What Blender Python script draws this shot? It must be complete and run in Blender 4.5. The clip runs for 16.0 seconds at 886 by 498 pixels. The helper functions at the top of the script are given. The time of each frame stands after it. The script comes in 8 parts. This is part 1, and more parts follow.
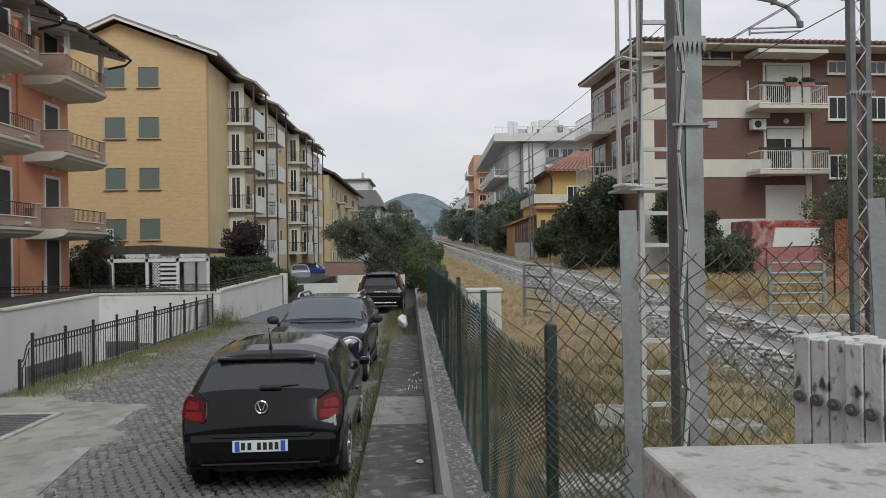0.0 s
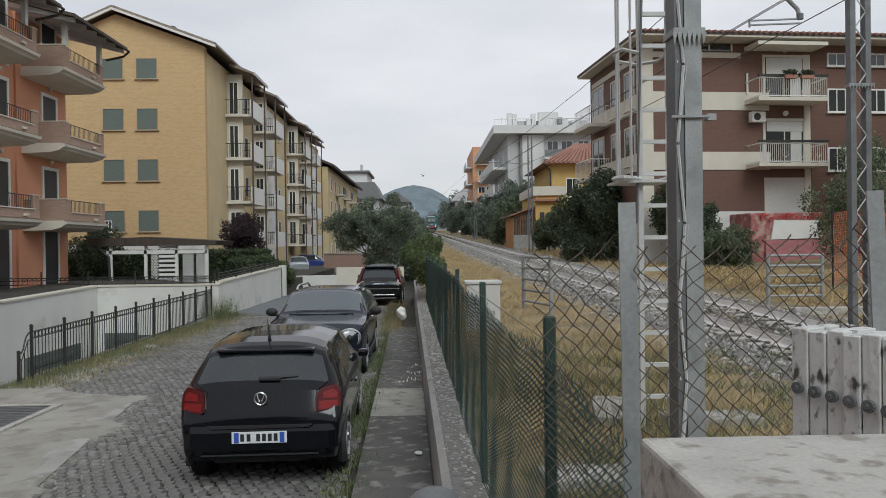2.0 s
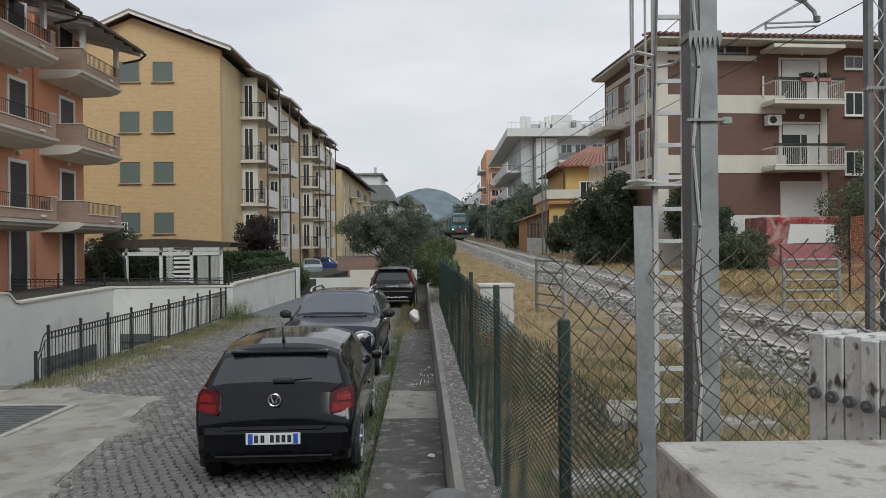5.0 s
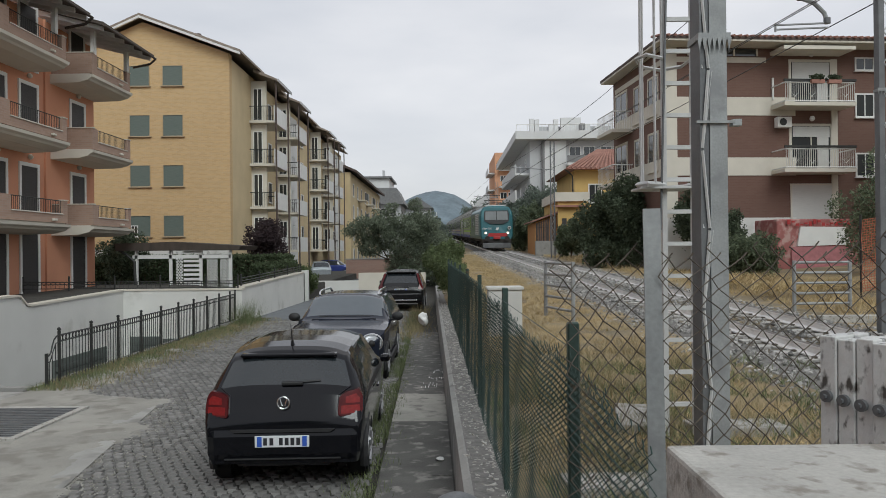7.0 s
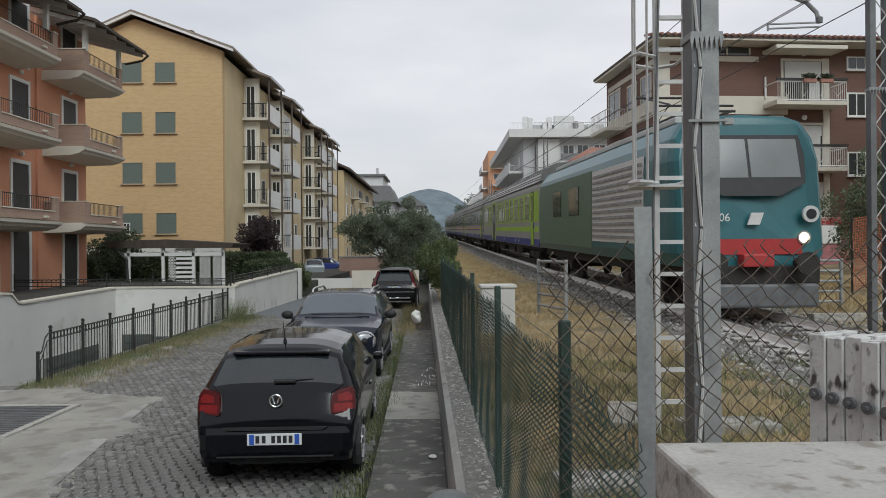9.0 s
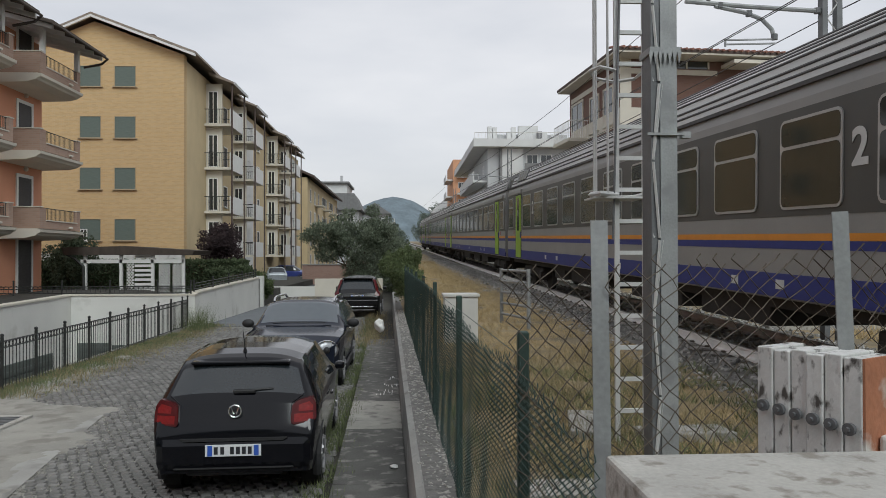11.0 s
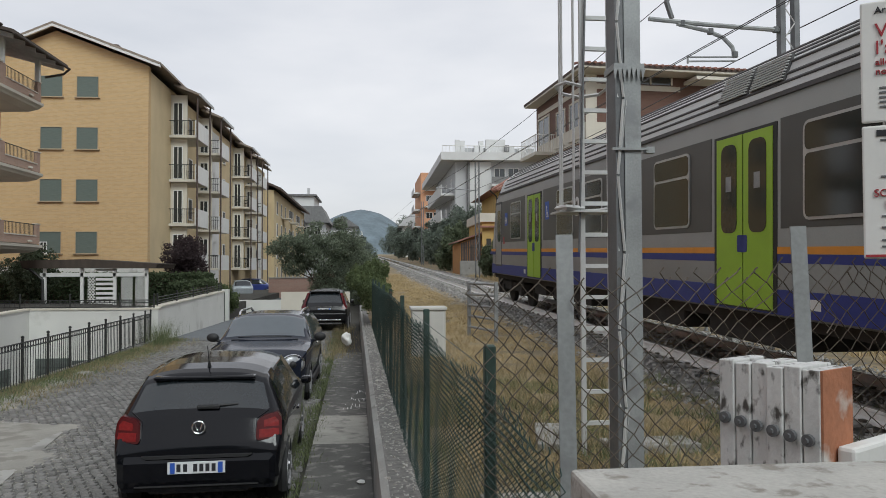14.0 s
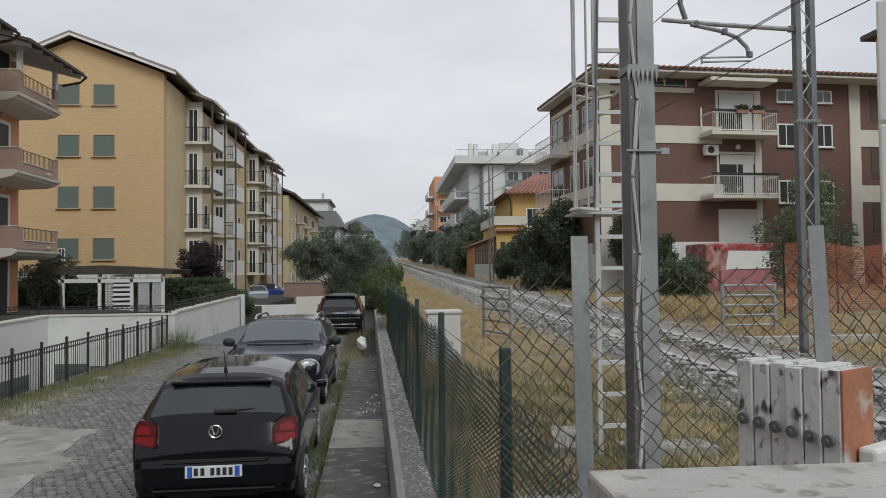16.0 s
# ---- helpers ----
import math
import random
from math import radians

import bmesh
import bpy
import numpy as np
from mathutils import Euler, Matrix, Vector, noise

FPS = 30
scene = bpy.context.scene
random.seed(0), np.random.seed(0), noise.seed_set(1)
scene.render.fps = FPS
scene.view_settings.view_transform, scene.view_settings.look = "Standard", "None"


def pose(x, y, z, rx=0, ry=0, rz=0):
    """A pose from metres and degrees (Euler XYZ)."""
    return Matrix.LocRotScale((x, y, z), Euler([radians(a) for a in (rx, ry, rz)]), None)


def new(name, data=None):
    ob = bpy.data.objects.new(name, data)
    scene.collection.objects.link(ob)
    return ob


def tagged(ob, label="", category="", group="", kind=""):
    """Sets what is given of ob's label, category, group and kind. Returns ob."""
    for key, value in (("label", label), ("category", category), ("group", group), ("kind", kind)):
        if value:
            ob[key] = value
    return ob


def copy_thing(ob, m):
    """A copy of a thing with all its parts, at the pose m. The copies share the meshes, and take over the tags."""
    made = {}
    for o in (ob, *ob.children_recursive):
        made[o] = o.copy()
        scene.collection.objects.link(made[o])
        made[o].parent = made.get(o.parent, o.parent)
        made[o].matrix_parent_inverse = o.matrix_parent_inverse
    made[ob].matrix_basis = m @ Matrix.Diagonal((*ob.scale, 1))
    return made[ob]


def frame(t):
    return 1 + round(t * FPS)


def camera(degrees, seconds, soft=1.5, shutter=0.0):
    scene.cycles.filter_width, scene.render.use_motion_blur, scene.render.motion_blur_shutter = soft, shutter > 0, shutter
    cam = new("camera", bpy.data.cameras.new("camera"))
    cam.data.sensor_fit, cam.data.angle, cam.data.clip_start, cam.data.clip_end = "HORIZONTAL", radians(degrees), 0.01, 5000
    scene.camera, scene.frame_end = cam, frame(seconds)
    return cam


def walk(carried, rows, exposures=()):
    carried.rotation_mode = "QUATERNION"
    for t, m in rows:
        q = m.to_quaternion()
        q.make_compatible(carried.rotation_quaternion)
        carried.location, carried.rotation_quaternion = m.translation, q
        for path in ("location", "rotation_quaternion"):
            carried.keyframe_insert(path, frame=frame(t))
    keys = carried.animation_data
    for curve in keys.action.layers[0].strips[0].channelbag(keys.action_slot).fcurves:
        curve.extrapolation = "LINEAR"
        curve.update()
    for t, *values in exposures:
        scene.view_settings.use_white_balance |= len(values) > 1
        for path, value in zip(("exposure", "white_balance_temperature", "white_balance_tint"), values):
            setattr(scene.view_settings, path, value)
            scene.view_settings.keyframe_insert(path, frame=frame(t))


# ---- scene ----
cam = camera(61.3, 16.0, soft=0.7)
walk(cam, [
    (0.0, pose(0.0000, 0.0000, 2.1500, 90.200, 0.800, -1.260)),
    (0.5, pose(-0.0014, 0.0019, 2.1494, 90.004, 0.751, -1.352)),
    (1.0, pose(0.0003, 0.0018, 2.1490, 89.796, 0.683, -1.439)),
    (1.5, pose(0.0004, -0.0006, 2.1478, 89.647, 0.756, -1.343)),
    (2.0, pose(-0.0010, -0.0010, 2.1490, 89.600, 0.732, -1.351)),
    (2.5, pose(-0.0010, -0.0010, 2.1498, 89.568, 0.750, -1.326)),
    (3.0, pose(-0.0025, -0.0036, 2.1500, 89.651, 0.674, -1.191)),
    (3.5, pose(-0.0045, -0.0064, 2.1492, 89.665, 0.585, -0.924)),
    (4.0, pose(-0.0072, -0.0075, 2.1485, 89.751, 0.526, -0.687)),
    (6.5, pose(-0.0074, -0.0083, 2.1498, 89.916, 0.556, 0.119)),
    (7.0, pose(-0.0075, -0.0070, 2.1490, 90.053, 0.552, 0.311)),
    (7.5, pose(-0.0076, -0.0049, 2.1473, 90.052, 0.562, 0.447)),
    (8.0, pose(-0.0080, -0.0031, 2.1466, 89.876, 0.541, 0.488)),
    (10.5, pose(0.0132, -0.0167, 2.1567, 90.155, 0.212, -2.312)),
    (11.0, pose(0.0146, -0.0180, 2.1600, 90.512, 0.140, -2.933)),
    (11.5, pose(0.0178, -0.0180, 2.1620, 90.802, 0.095, -3.638)),
    (12.0, pose(0.0190, -0.0170, 2.1620, 91.021, 0.033, -4.271)),
    (12.5, pose(0.0190, -0.0165, 2.1625, 91.123, 0.018, -4.814)),
    (13.0, pose(0.0192, -0.0171, 2.1630, 91.222, -0.003, -5.219)),
    (13.5, pose(0.0192, -0.0180, 2.1640, 91.351, 0.047, -5.383)),
    (14.0, pose(0.0190, -0.0191, 2.1637, 91.495, 0.188, -5.396)),
    (14.5, pose(0.0193, -0.0197, 2.1633, 91.620, 0.284, -5.222)),
    (15.0, pose(0.0190, -0.0202, 2.1622, 91.727, 0.435, -4.995)),
    (15.5, pose(0.0181, -0.0205, 2.1600, 91.841, 0.491, -4.673)),
    (16.0, pose(0.0175, -0.0200, 2.1590, 91.790, 0.596, -4.298)),
], exposures=[(0.0, 0.03), (8.0, 0.03), (11.0, 0.03), (13.8, 0.10), (14.8, 0.08), (16.0, -0.02)])

# ---- light: overcast sky and a wide, weak sun ----
SUN_ELEV, SUN_ROT = radians(43), radians(20)
world = bpy.data.worlds.new("overcast_sky")
scene.world = world
world.use_nodes = True
wn, wl = world.node_tree.nodes, world.node_tree.links
wn.clear()
w_out, w_bg = wn.new("ShaderNodeOutputWorld"), wn.new("ShaderNodeBackground")
w_sky = wn.new("ShaderNodeTexSky")
w_sky.sky_type, w_sky.sun_disc = "NISHITA", False
w_sky.sun_elevation, w_sky.sun_rotation = SUN_ELEV, SUN_ROT
w_scale = wn.new("ShaderNodeMix")
w_scale.data_type, w_scale.blend_type = "RGBA", "MULTIPLY"
w_scale.inputs[0].default_value = 1.0
wl.new(w_sky.outputs[0], w_scale.inputs[6])
w_scale.inputs[7].default_value = (0.10, 0.10, 0.10, 1)
w_co, w_map = wn.new("ShaderNodeTexCoord"), wn.new("ShaderNodeMapping")
w_map.inputs["Scale"].default_value = (1.0, 1.0, 3.2)
w_noise, w_ramp = wn.new("ShaderNodeTexNoise"), wn.new("ShaderNodeValToRGB")
w_noise.inputs["Scale"].default_value, w_noise.inputs["Detail"].default_value = 2.3, 5
w_noise.inputs["Roughness"].default_value = 0.5
w_ramp.color_ramp.elements[0].position, w_ramp.color_ramp.elements[1].position = 0.32, 0.68
w_ramp.color_ramp.elements[0].color = (0.56, 0.585, 0.63, 1)
w_ramp.color_ramp.elements[1].color = (0.76, 0.765, 0.785, 1)
w_mix = wn.new("ShaderNodeMix")
w_mix.data_type = "RGBA"
w_mix.inputs[0].default_value = 0.88
wl.new(w_co.outputs["Generated"], w_map.inputs[0])
wl.new(w_map.outputs[0], w_noise.inputs["Vector"])
wl.new(w_noise.outputs["Fac"], w_ramp.inputs[0])
wl.new(w_scale.outputs[2], w_mix.inputs[6])
wl.new(w_ramp.outputs[0], w_mix.inputs[7])
wl.new(w_mix.outputs[2], w_bg.inputs["Color"])
w_bg.inputs["Strength"].default_value = 1.05
wl.new(w_bg.outputs[0], w_out.inputs["Surface"])
sun = new("sun", bpy.data.lights.new("sun", "SUN"))
sun.data.energy, sun.data.angle, sun.data.color = 1.5, radians(30), (0.93, 1.0, 0.99)
sun.rotation_euler = (radians(47), 0, radians(20))


# ---- materials ----
def mat(name, col, rough=0.7, metal=0.0, var=0.18, scale=6.0, bump=0.15, fine=60.0, island=0.0, objvar=0.0, emit=0.0, spec=0.5, stretch=(1, 1, 1), coat=0.0, stain=None, stain_at=0.62, stain_scale=2.0):
    m = bpy.data.materials.new(name)
    m.use_nodes = True
    n, l = m.node_tree.nodes, m.node_tree.links
    b = n["Principled BSDF"]
    b.inputs["Roughness"].default_value, b.inputs["Metallic"].default_value = rough, metal
    b.inputs["Specular IOR Level"].default_value = spec
    b.inputs["Coat Weight"].default_value = coat
    b.inputs["Coat Roughness"].default_value = 0.06
    co, mp = n.new("ShaderNodeTexCoord"), n.new("ShaderNodeMapping")
    mp.inputs["Scale"].default_value = stretch
    l.new(co.outputs["Object"], mp.inputs[0])
    big, small = n.new("ShaderNodeTexNoise"), n.new("ShaderNodeTexNoise")
    big.inputs["Scale"].default_value, big.inputs["Detail"].default_value = scale, 5
    small.inputs["Scale"].default_value, small.inputs["Detail"].default_value = fine, 3
    l.new(mp.outputs[0], big.inputs["Vector"])
    l.new(mp.outputs[0], small.inputs["Vector"])
    mix = n.new("ShaderNodeMath")
    mix.operation = "MULTIPLY_ADD"
    l.new(small.outputs["Fac"], mix.inputs[0])
    mix.inputs[1].default_value = 0.45
    l.new(big.outputs["Fac"], mix.inputs[2])
    fac = mix.outputs[0]
    ramp = n.new("ShaderNodeValToRGB")
    ramp.color_ramp.elements[0].position, ramp.color_ramp.elements[1].position = 0.45, 1.0
    ramp.color_ramp.elements[0].color = tuple(max(0, c * (1 - var)) for c in col) + (1,)
    ramp.color_ramp.elements[1].color = tuple(min(1, c * (1 + var)) for c in col) + (1,)
    l.new(fac, ramp.inputs[0])
    out = ramp.outputs[0]
    if stain:
        sn, sr, sm = n.new("ShaderNodeTexNoise"), n.new("ShaderNodeValToRGB"), n.new("ShaderNodeMix")
        sn.inputs["Scale"].default_value, sn.inputs["Detail"].default_value = stain_scale, 6
        l.new(mp.outputs[0], sn.inputs["Vector"])
        sr.color_ramp.elements[0].position, sr.color_ramp.elements[1].position = stain_at - 0.06, stain_at + 0.06
        l.new(sn.outputs["Fac"], sr.inputs[0])
        sm.data_type = "RGBA"
        l.new(sr.outputs[0], sm.inputs[0])
        l.new(out, sm.inputs[6])
        sm.inputs[7].default_value = (*stain, 1)
        out = sm.outputs[2]
    for amount, node, sock in ((island, "ShaderNodeNewGeometry", "Random Per Island"), (objvar, "ShaderNodeObjectInfo", "Random")):
        if amount:
            g, mr, hv = n.new(node), n.new("ShaderNodeMapRange"), n.new("ShaderNodeHueSaturation")
            mr.inputs[3].default_value, mr.inputs[4].default_value = 1 - amount, 1 + amount
            l.new(g.outputs[sock], mr.inputs[0])
            l.new(mr.outputs[0], hv.inputs["Value"])
            l.new(out, hv.inputs["Color"])
            out = hv.outputs[0]
    l.new(out, b.inputs["Base Color"])
    if bump:
        bp = n.new("ShaderNodeBump")
        bp.inputs["Strength"].default_value, bp.inputs["Distance"].default_value = bump, 0.02
        l.new(fac, bp.inputs["Height"])
        l.new(bp.outputs[0], b.inputs["Normal"])
    if emit:
        l.new(out, b.inputs["Emission Color"])
        b.inputs["Emission Strength"].default_value = emit
    return m


def brick_mat(name, a, b_, mortar):
    """Fine facing brick, too far to tell apart one by one."""
    m = mat(name, a, 0.85, bump=0.05)
    n, l = m.node_tree.nodes, m.node_tree.links
    co, sp, cb, br = n.new("ShaderNodeTexCoord"), n.new("ShaderNodeSeparateXYZ"), n.new("ShaderNodeCombineXYZ"), n.new("ShaderNodeTexBrick")
    ad = n.new("ShaderNodeMath")
    l.new(co.outputs["Object"], sp.inputs[0])
    l.new(sp.outputs[0], ad.inputs[0])
    l.new(sp.outputs[1], ad.inputs[1])
    l.new(ad.outputs[0], cb.inputs[0])
    l.new(sp.outputs[2], cb.inputs[1])
    l.new(cb.outputs[0], br.inputs["Vector"])
    br.inputs["Scale"].default_value = 1.0
    br.inputs["Brick Width"].default_value, br.inputs["Row Height"].default_value = 0.26, 0.075
    br.inputs["Mortar Size"].default_value = 0.008
    br.inputs["Color1"].default_value, br.inputs["Color2"].default_value, br.inputs["Mortar"].default_value = (*a, 1), (*b_, 1), (*mortar, 1)
    no, mx = n.new("ShaderNodeTexNoise"), n.new("ShaderNodeMix")
    no.inputs["Scale"].default_value, no.inputs["Detail"].default_value = 0.6, 5
    mx.data_type, mx.blend_type = "RGBA", "OVERLAY"
    mx.inputs[0].default_value = 0.25
    l.new(br.outputs["Color"], mx.inputs[6])
    l.new(no.outputs["Fac"], mx.inputs[7])
    l.new(mx.outputs[2], n["Principled BSDF"].inputs["Base Color"])
    return m


def glass_mat(name, col, rough=0.05):
    m = mat(name, col, rough, var=0.05, bump=0, spec=0.9)
    return m


def leaf_mat(name, col, **more):
    """Thin leaves: they let part of the light through."""
    m = mat(name, col, 0.7, spec=0.25, bump=0, **more)
    n, l = m.node_tree.nodes, m.node_tree.links
    tr, mx = n.new("ShaderNodeBsdfTranslucent"), n.new("ShaderNodeMixShader")
    mx.inputs[0].default_value = 0.5
    b = n["Principled BSDF"]
    l.new(b.inputs["Base Color"].links[0].from_socket, tr.inputs[0])
    l.new(b.outputs[0], mx.inputs[1])
    l.new(tr.outputs[0], mx.inputs[2])
    l.new(mx.outputs[0], n["Material Output"].inputs["Surface"])
    return m


CONCRETE = mat("concrete", (0.28, 0.275, 0.26), 0.9, var=0.22, scale=2.0, bump=0.25, stain=(0.16, 0.155, 0.145), stain_at=0.64, stain_scale=3)
CONCRETE_LIGHT = mat("concrete_light", (0.42, 0.405, 0.375), 0.9, var=0.22, scale=5.0, bump=0.35, fine=90, stain=(0.24, 0.22, 0.19), stain_at=0.6, stain_scale=22)
APRON = mat("apron_concrete", (0.34, 0.335, 0.315), 0.9, var=0.16, scale=0.9, bump=0.2, stain=(0.21, 0.205, 0.19), stain_at=0.6, stain_scale=1.4)
WALK_DARK = mat("walkway_dark", (0.105, 0.102, 0.095), 0.95, var=0.3, scale=2.2, bump=0.35, stain=(0.25, 0.24, 0.22), stain_at=0.6, stain_scale=5)
WALK_LIGHT = mat("walkway_light", (0.31, 0.30, 0.27), 0.95, var=0.22, scale=3, bump=0.3, stain=(0.17, 0.16, 0.15), stain_at=0.6, stain_scale=4)
COBBLE = mat("cobble_stone", (0.185, 0.18, 0.172), 0.85, var=0.2, scale=1.0, bump=0.3, fine=40, island=0.28)
JOINT = mat("street_joint_dirt", (0.05, 0.047, 0.04), 0.95, var=0.35, scale=1.5, bump=0.3)
ASPHALT = mat("asphalt", (0.075, 0.078, 0.082), 0.9, var=0.2, scale=2, bump=0.3, fine=120)
DIRT = mat("dry_earth", (0.19, 0.152, 0.095), 0.95, var=0.35, scale=0.9, bump=0.4, fine=25, stain=(0.28, 0.21, 0.115), stain_at=0.5, stain_scale=1.2)
STRAW = mat("dry_grass", (0.44, 0.335, 0.175), 0.9, var=0.25, scale=2, bump=0, island=0.3)
WEED = mat("weeds", (0.13, 0.155, 0.07), 0.85, var=0.3, scale=2, bump=0, island=0.4)
WEED_DRY = mat("dry_weeds", (0.26, 0.215, 0.12), 0.9, var=0.3, scale=2, bump=0, island=0.35)
BALLAST = mat("ballast_stone", (0.30, 0.29, 0.275), 0.9, var=0.25, scale=3, bump=0.2, island=0.65)
BALLAST_BED = mat("ballast_bed", (0.16, 0.152, 0.14), 0.95, var=0.4, scale=8, bump=0.7, fine=30)
SLEEPER = mat("sleeper_concrete", (0.38, 0.365, 0.34), 0.9, var=0.2, scale=4, bump=0.2)
RAIL_SIDE = mat("rail_whitewashed", (0.80, 0.79, 0.77), 0.75, var=0.15, scale=3, bump=0.1, stain=(0.6, 0.57, 0.53), stain_at=0.68, stain_scale=2.5)
RAIL_TOP = mat("rail_head_steel", (0.25, 0.235, 0.22), 0.35, metal=0.9, var=0.15, scale=4, bump=0.05)
CLIP = mat("rail_clip", (0.09, 0.075, 0.06), 0.8, var=0.3)
WHITE_WALL = mat("white_plaster", (0.66, 0.655, 0.62), 0.9, var=0.07, scale=0.8, bump=0.08, stain=(0.52, 0.51, 0.47), stain_at=0.66, stain_scale=0.9)
IRON = mat("dark_iron", (0.035, 0.037, 0.035), 0.55, metal=0.2, var=0.3, scale=10, bump=0.1)
GALV = mat("galvanised_steel", (0.31, 0.32, 0.32), 0.6, metal=0.35, var=0.25, scale=3.0, bump=0.1, stain=(0.24, 0.245, 0.25), stain_at=0.58, stain_scale=5)
GALV_DARK = mat("galvanised_steel_dark", (0.155, 0.16, 0.165), 0.6, metal=0.35, var=0.25, scale=4, bump=0.1)
LADDER_MAT = mat("pale_painted_steel", (0.56, 0.56, 0.55), 0.6, metal=0.1, var=0.12, scale=5, bump=0.06)
RUST_WIRE = mat("rusty_wire", (0.115, 0.095, 0.075), 0.75, metal=0.2, var=0.4, scale=14, bump=0.2)
GREEN_WIRE = mat("green_coated_wire", (0.017, 0.044, 0.038), 0.55, var=0.3, scale=9, bump=0.1)
GREEN_POST = mat("green_painted_post", (0.03, 0.055, 0.045), 0.6, var=0.35, scale=9, bump=0.2, stain=(0.10, 0.065, 0.04), stain_at=0.68, stain_scale=12)
CHIP_WHITE = mat("chipped_white_paint", (0.60, 0.595, 0.58), 0.7, var=0.14, scale=5, bump=0.4, stretch=(1, 1, 0.55), stain=(0.075, 0.068, 0.06), stain_at=0.605, stain_scale=36)
RUST_ORANGE = mat("orange_primer", (0.40, 0.165, 0.09), 0.8, var=0.25, scale=9, bump=0.3, stain=(0.62, 0.6, 0.56), stain_at=0.62, stain_scale=8)
DARK_METAL = mat("dark_bolt_metal", (0.05, 0.048, 0.045), 0.6, metal=0.5, var=0.3)
YELLOW_BRICK = brick_mat("yellow_brick", (0.60, 0.41, 0.205), (0.53, 0.355, 0.172), (0.56, 0.42, 0.26))
YELLOW_PLASTER = mat("yellow_plaster", (0.58, 0.46, 0.28), 0.9, var=0.1, scale=0.7, bump=0.06)
ORANGE_PLASTER = mat("orange_plaster", (0.62, 0.29, 0.175), 0.9, var=0.08, scale=0.8, bump=0.06)
TAUPE_BRICK = brick_mat("taupe_brick", (0.40, 0.27, 0.205), (0.35, 0.23, 0.17), (0.37, 0.28, 0.23))
CREAM = mat("cream_plaster", (0.62, 0.58, 0.50), 0.85, var=0.07, scale=1.2, bump=0.05)
WHITE_PAINT = mat("white_paint", (0.72, 0.715, 0.69), 0.7, var=0.06, scale=2, bump=0.04)
BROWN_BRICK = brick_mat("brown_brick", (0.165, 0.092, 0.070), (0.15, 0.080, 0.060), (0.16, 0.098, 0.078))
FAR_BRICK = brick_mat("faded_red_brick", (0.31, 0.19, 0.15), (0.27, 0.16, 0.13), (0.30, 0.23, 0.19))
BROWN_ROOF = mat("brown_roof_edge", (0.09, 0.065, 0.055), 0.8, var=0.25, scale=2)
RED_TILE = mat("red_roof_tile", (0.29, 0.145, 0.11), 0.85, var=0.3, scale=3, bump=0.3, island=0.25)
RED_SHEET = mat("faded_red_sheet", (0.34, 0.125, 0.115), 0.8, var=0.25, scale=3, stain=(0.46, 0.30, 0.27), stain_at=0.58, stain_scale=3)
PANEL_GREEN = mat("grey_green_panel", (0.10, 0.115, 0.105), 0.7, var=0.15, scale=4)
DRIVE = mat("blue_grey_asphalt", (0.135, 0.145, 0.155), 0.9, var=0.15, scale=2, bump=0.3, fine=120)
SILL_STONE = mat("sill_stone", (0.40, 0.31, 0.21), 0.85, var=0.12, scale=3)
EAVE = mat("weathered_eave_board", (0.27, 0.225, 0.185), 0.85, var=0.2, scale=2)
PEBBLE = mat("pebbled_concrete", (0.17, 0.165, 0.155), 0.95, var=0.35, scale=14, bump=0.6, fine=70)
SLATE = mat("grey_roof", (0.19, 0.19, 0.19), 0.8, var=0.2, scale=2)
SHUTTER = mat("green_grey_shutter", (0.12, 0.15, 0.13), 0.6, var=0.12, scale=3, stretch=(1, 1, 8), bump=0.2)
SHUTTER_DARK = mat("dark_louvre_shutter", (0.045, 0.04, 0.038), 0.6, var=0.2, scale=3, stretch=(1, 1, 10), bump=0.2)
SHUTTER_PALE = mat("pale_roller_shutter", (0.58, 0.575, 0.55), 0.7, var=0.06, scale=3, stretch=(1, 1, 10), bump=0.15)
PANE = glass_mat("window_pane", (0.035, 0.04, 0.042), 0.06)
GREY_PLASTER = mat("grey_plaster", (0.47, 0.475, 0.48), 0.9, var=0.08, scale=0.6, bump=0.05)
WHITE_PLASTER = mat("far_white_plaster", (0.62, 0.62, 0.61), 0.9, var=0.06, scale=0.6, bump=0.05)
SALMON = mat("salmon_plaster", (0.60, 0.32, 0.19), 0.9, var=0.08, scale=0.6, bump=0.05)
OCHRE = mat("ochre_plaster", (0.55, 0.37, 0.14), 0.9, var=0.12, scale=0.8, bump=0.06)
HEDGE = leaf_mat("hedge_leaf", (0.085, 0.112, 0.06), var=0.3, scale=3, island=0.45)
LEAF_DARK = leaf_mat("dark_leaf", (0.105, 0.132, 0.085), var=0.3, scale=2, island=0.5)
LEAF_MID = leaf_mat("mid_leaf", (0.17, 0.205, 0.13), var=0.3, scale=2, island=0.5)
LEAF_LIGHT = leaf_mat("light_leaf", (0.125, 0.16, 0.075), var=0.3, scale=2, island=0.4)
LEAF_PURPLE = leaf_mat("purple_leaf", (0.075, 0.055, 0.058), var=0.3, scale=2, island=0.5)
# paler leaf copy, with the distance haze mixed into its colour
LEAF_HAZE = leaf_mat("haze_pale_leaf", (0.19, 0.225, 0.185), var=0.25, scale=0.4, island=0.3)
# woods of the far hill, the blue of the haze painted into the colour
HILL_HAZE = mat("haze_blue_hill", (0.15, 0.19, 0.215), 1.0, var=0.3, scale=0.05, bump=0, fine=0.3)
BARK = mat("bark", (0.10, 0.075, 0.055), 0.9, var=0.3, scale=8, bump=0.4, stretch=(1, 1, 0.3))
WOOD_DARK = mat("dark_wood", (0.065, 0.05, 0.04), 0.8, var=0.3, scale=4, stretch=(1, 1, 0.3))
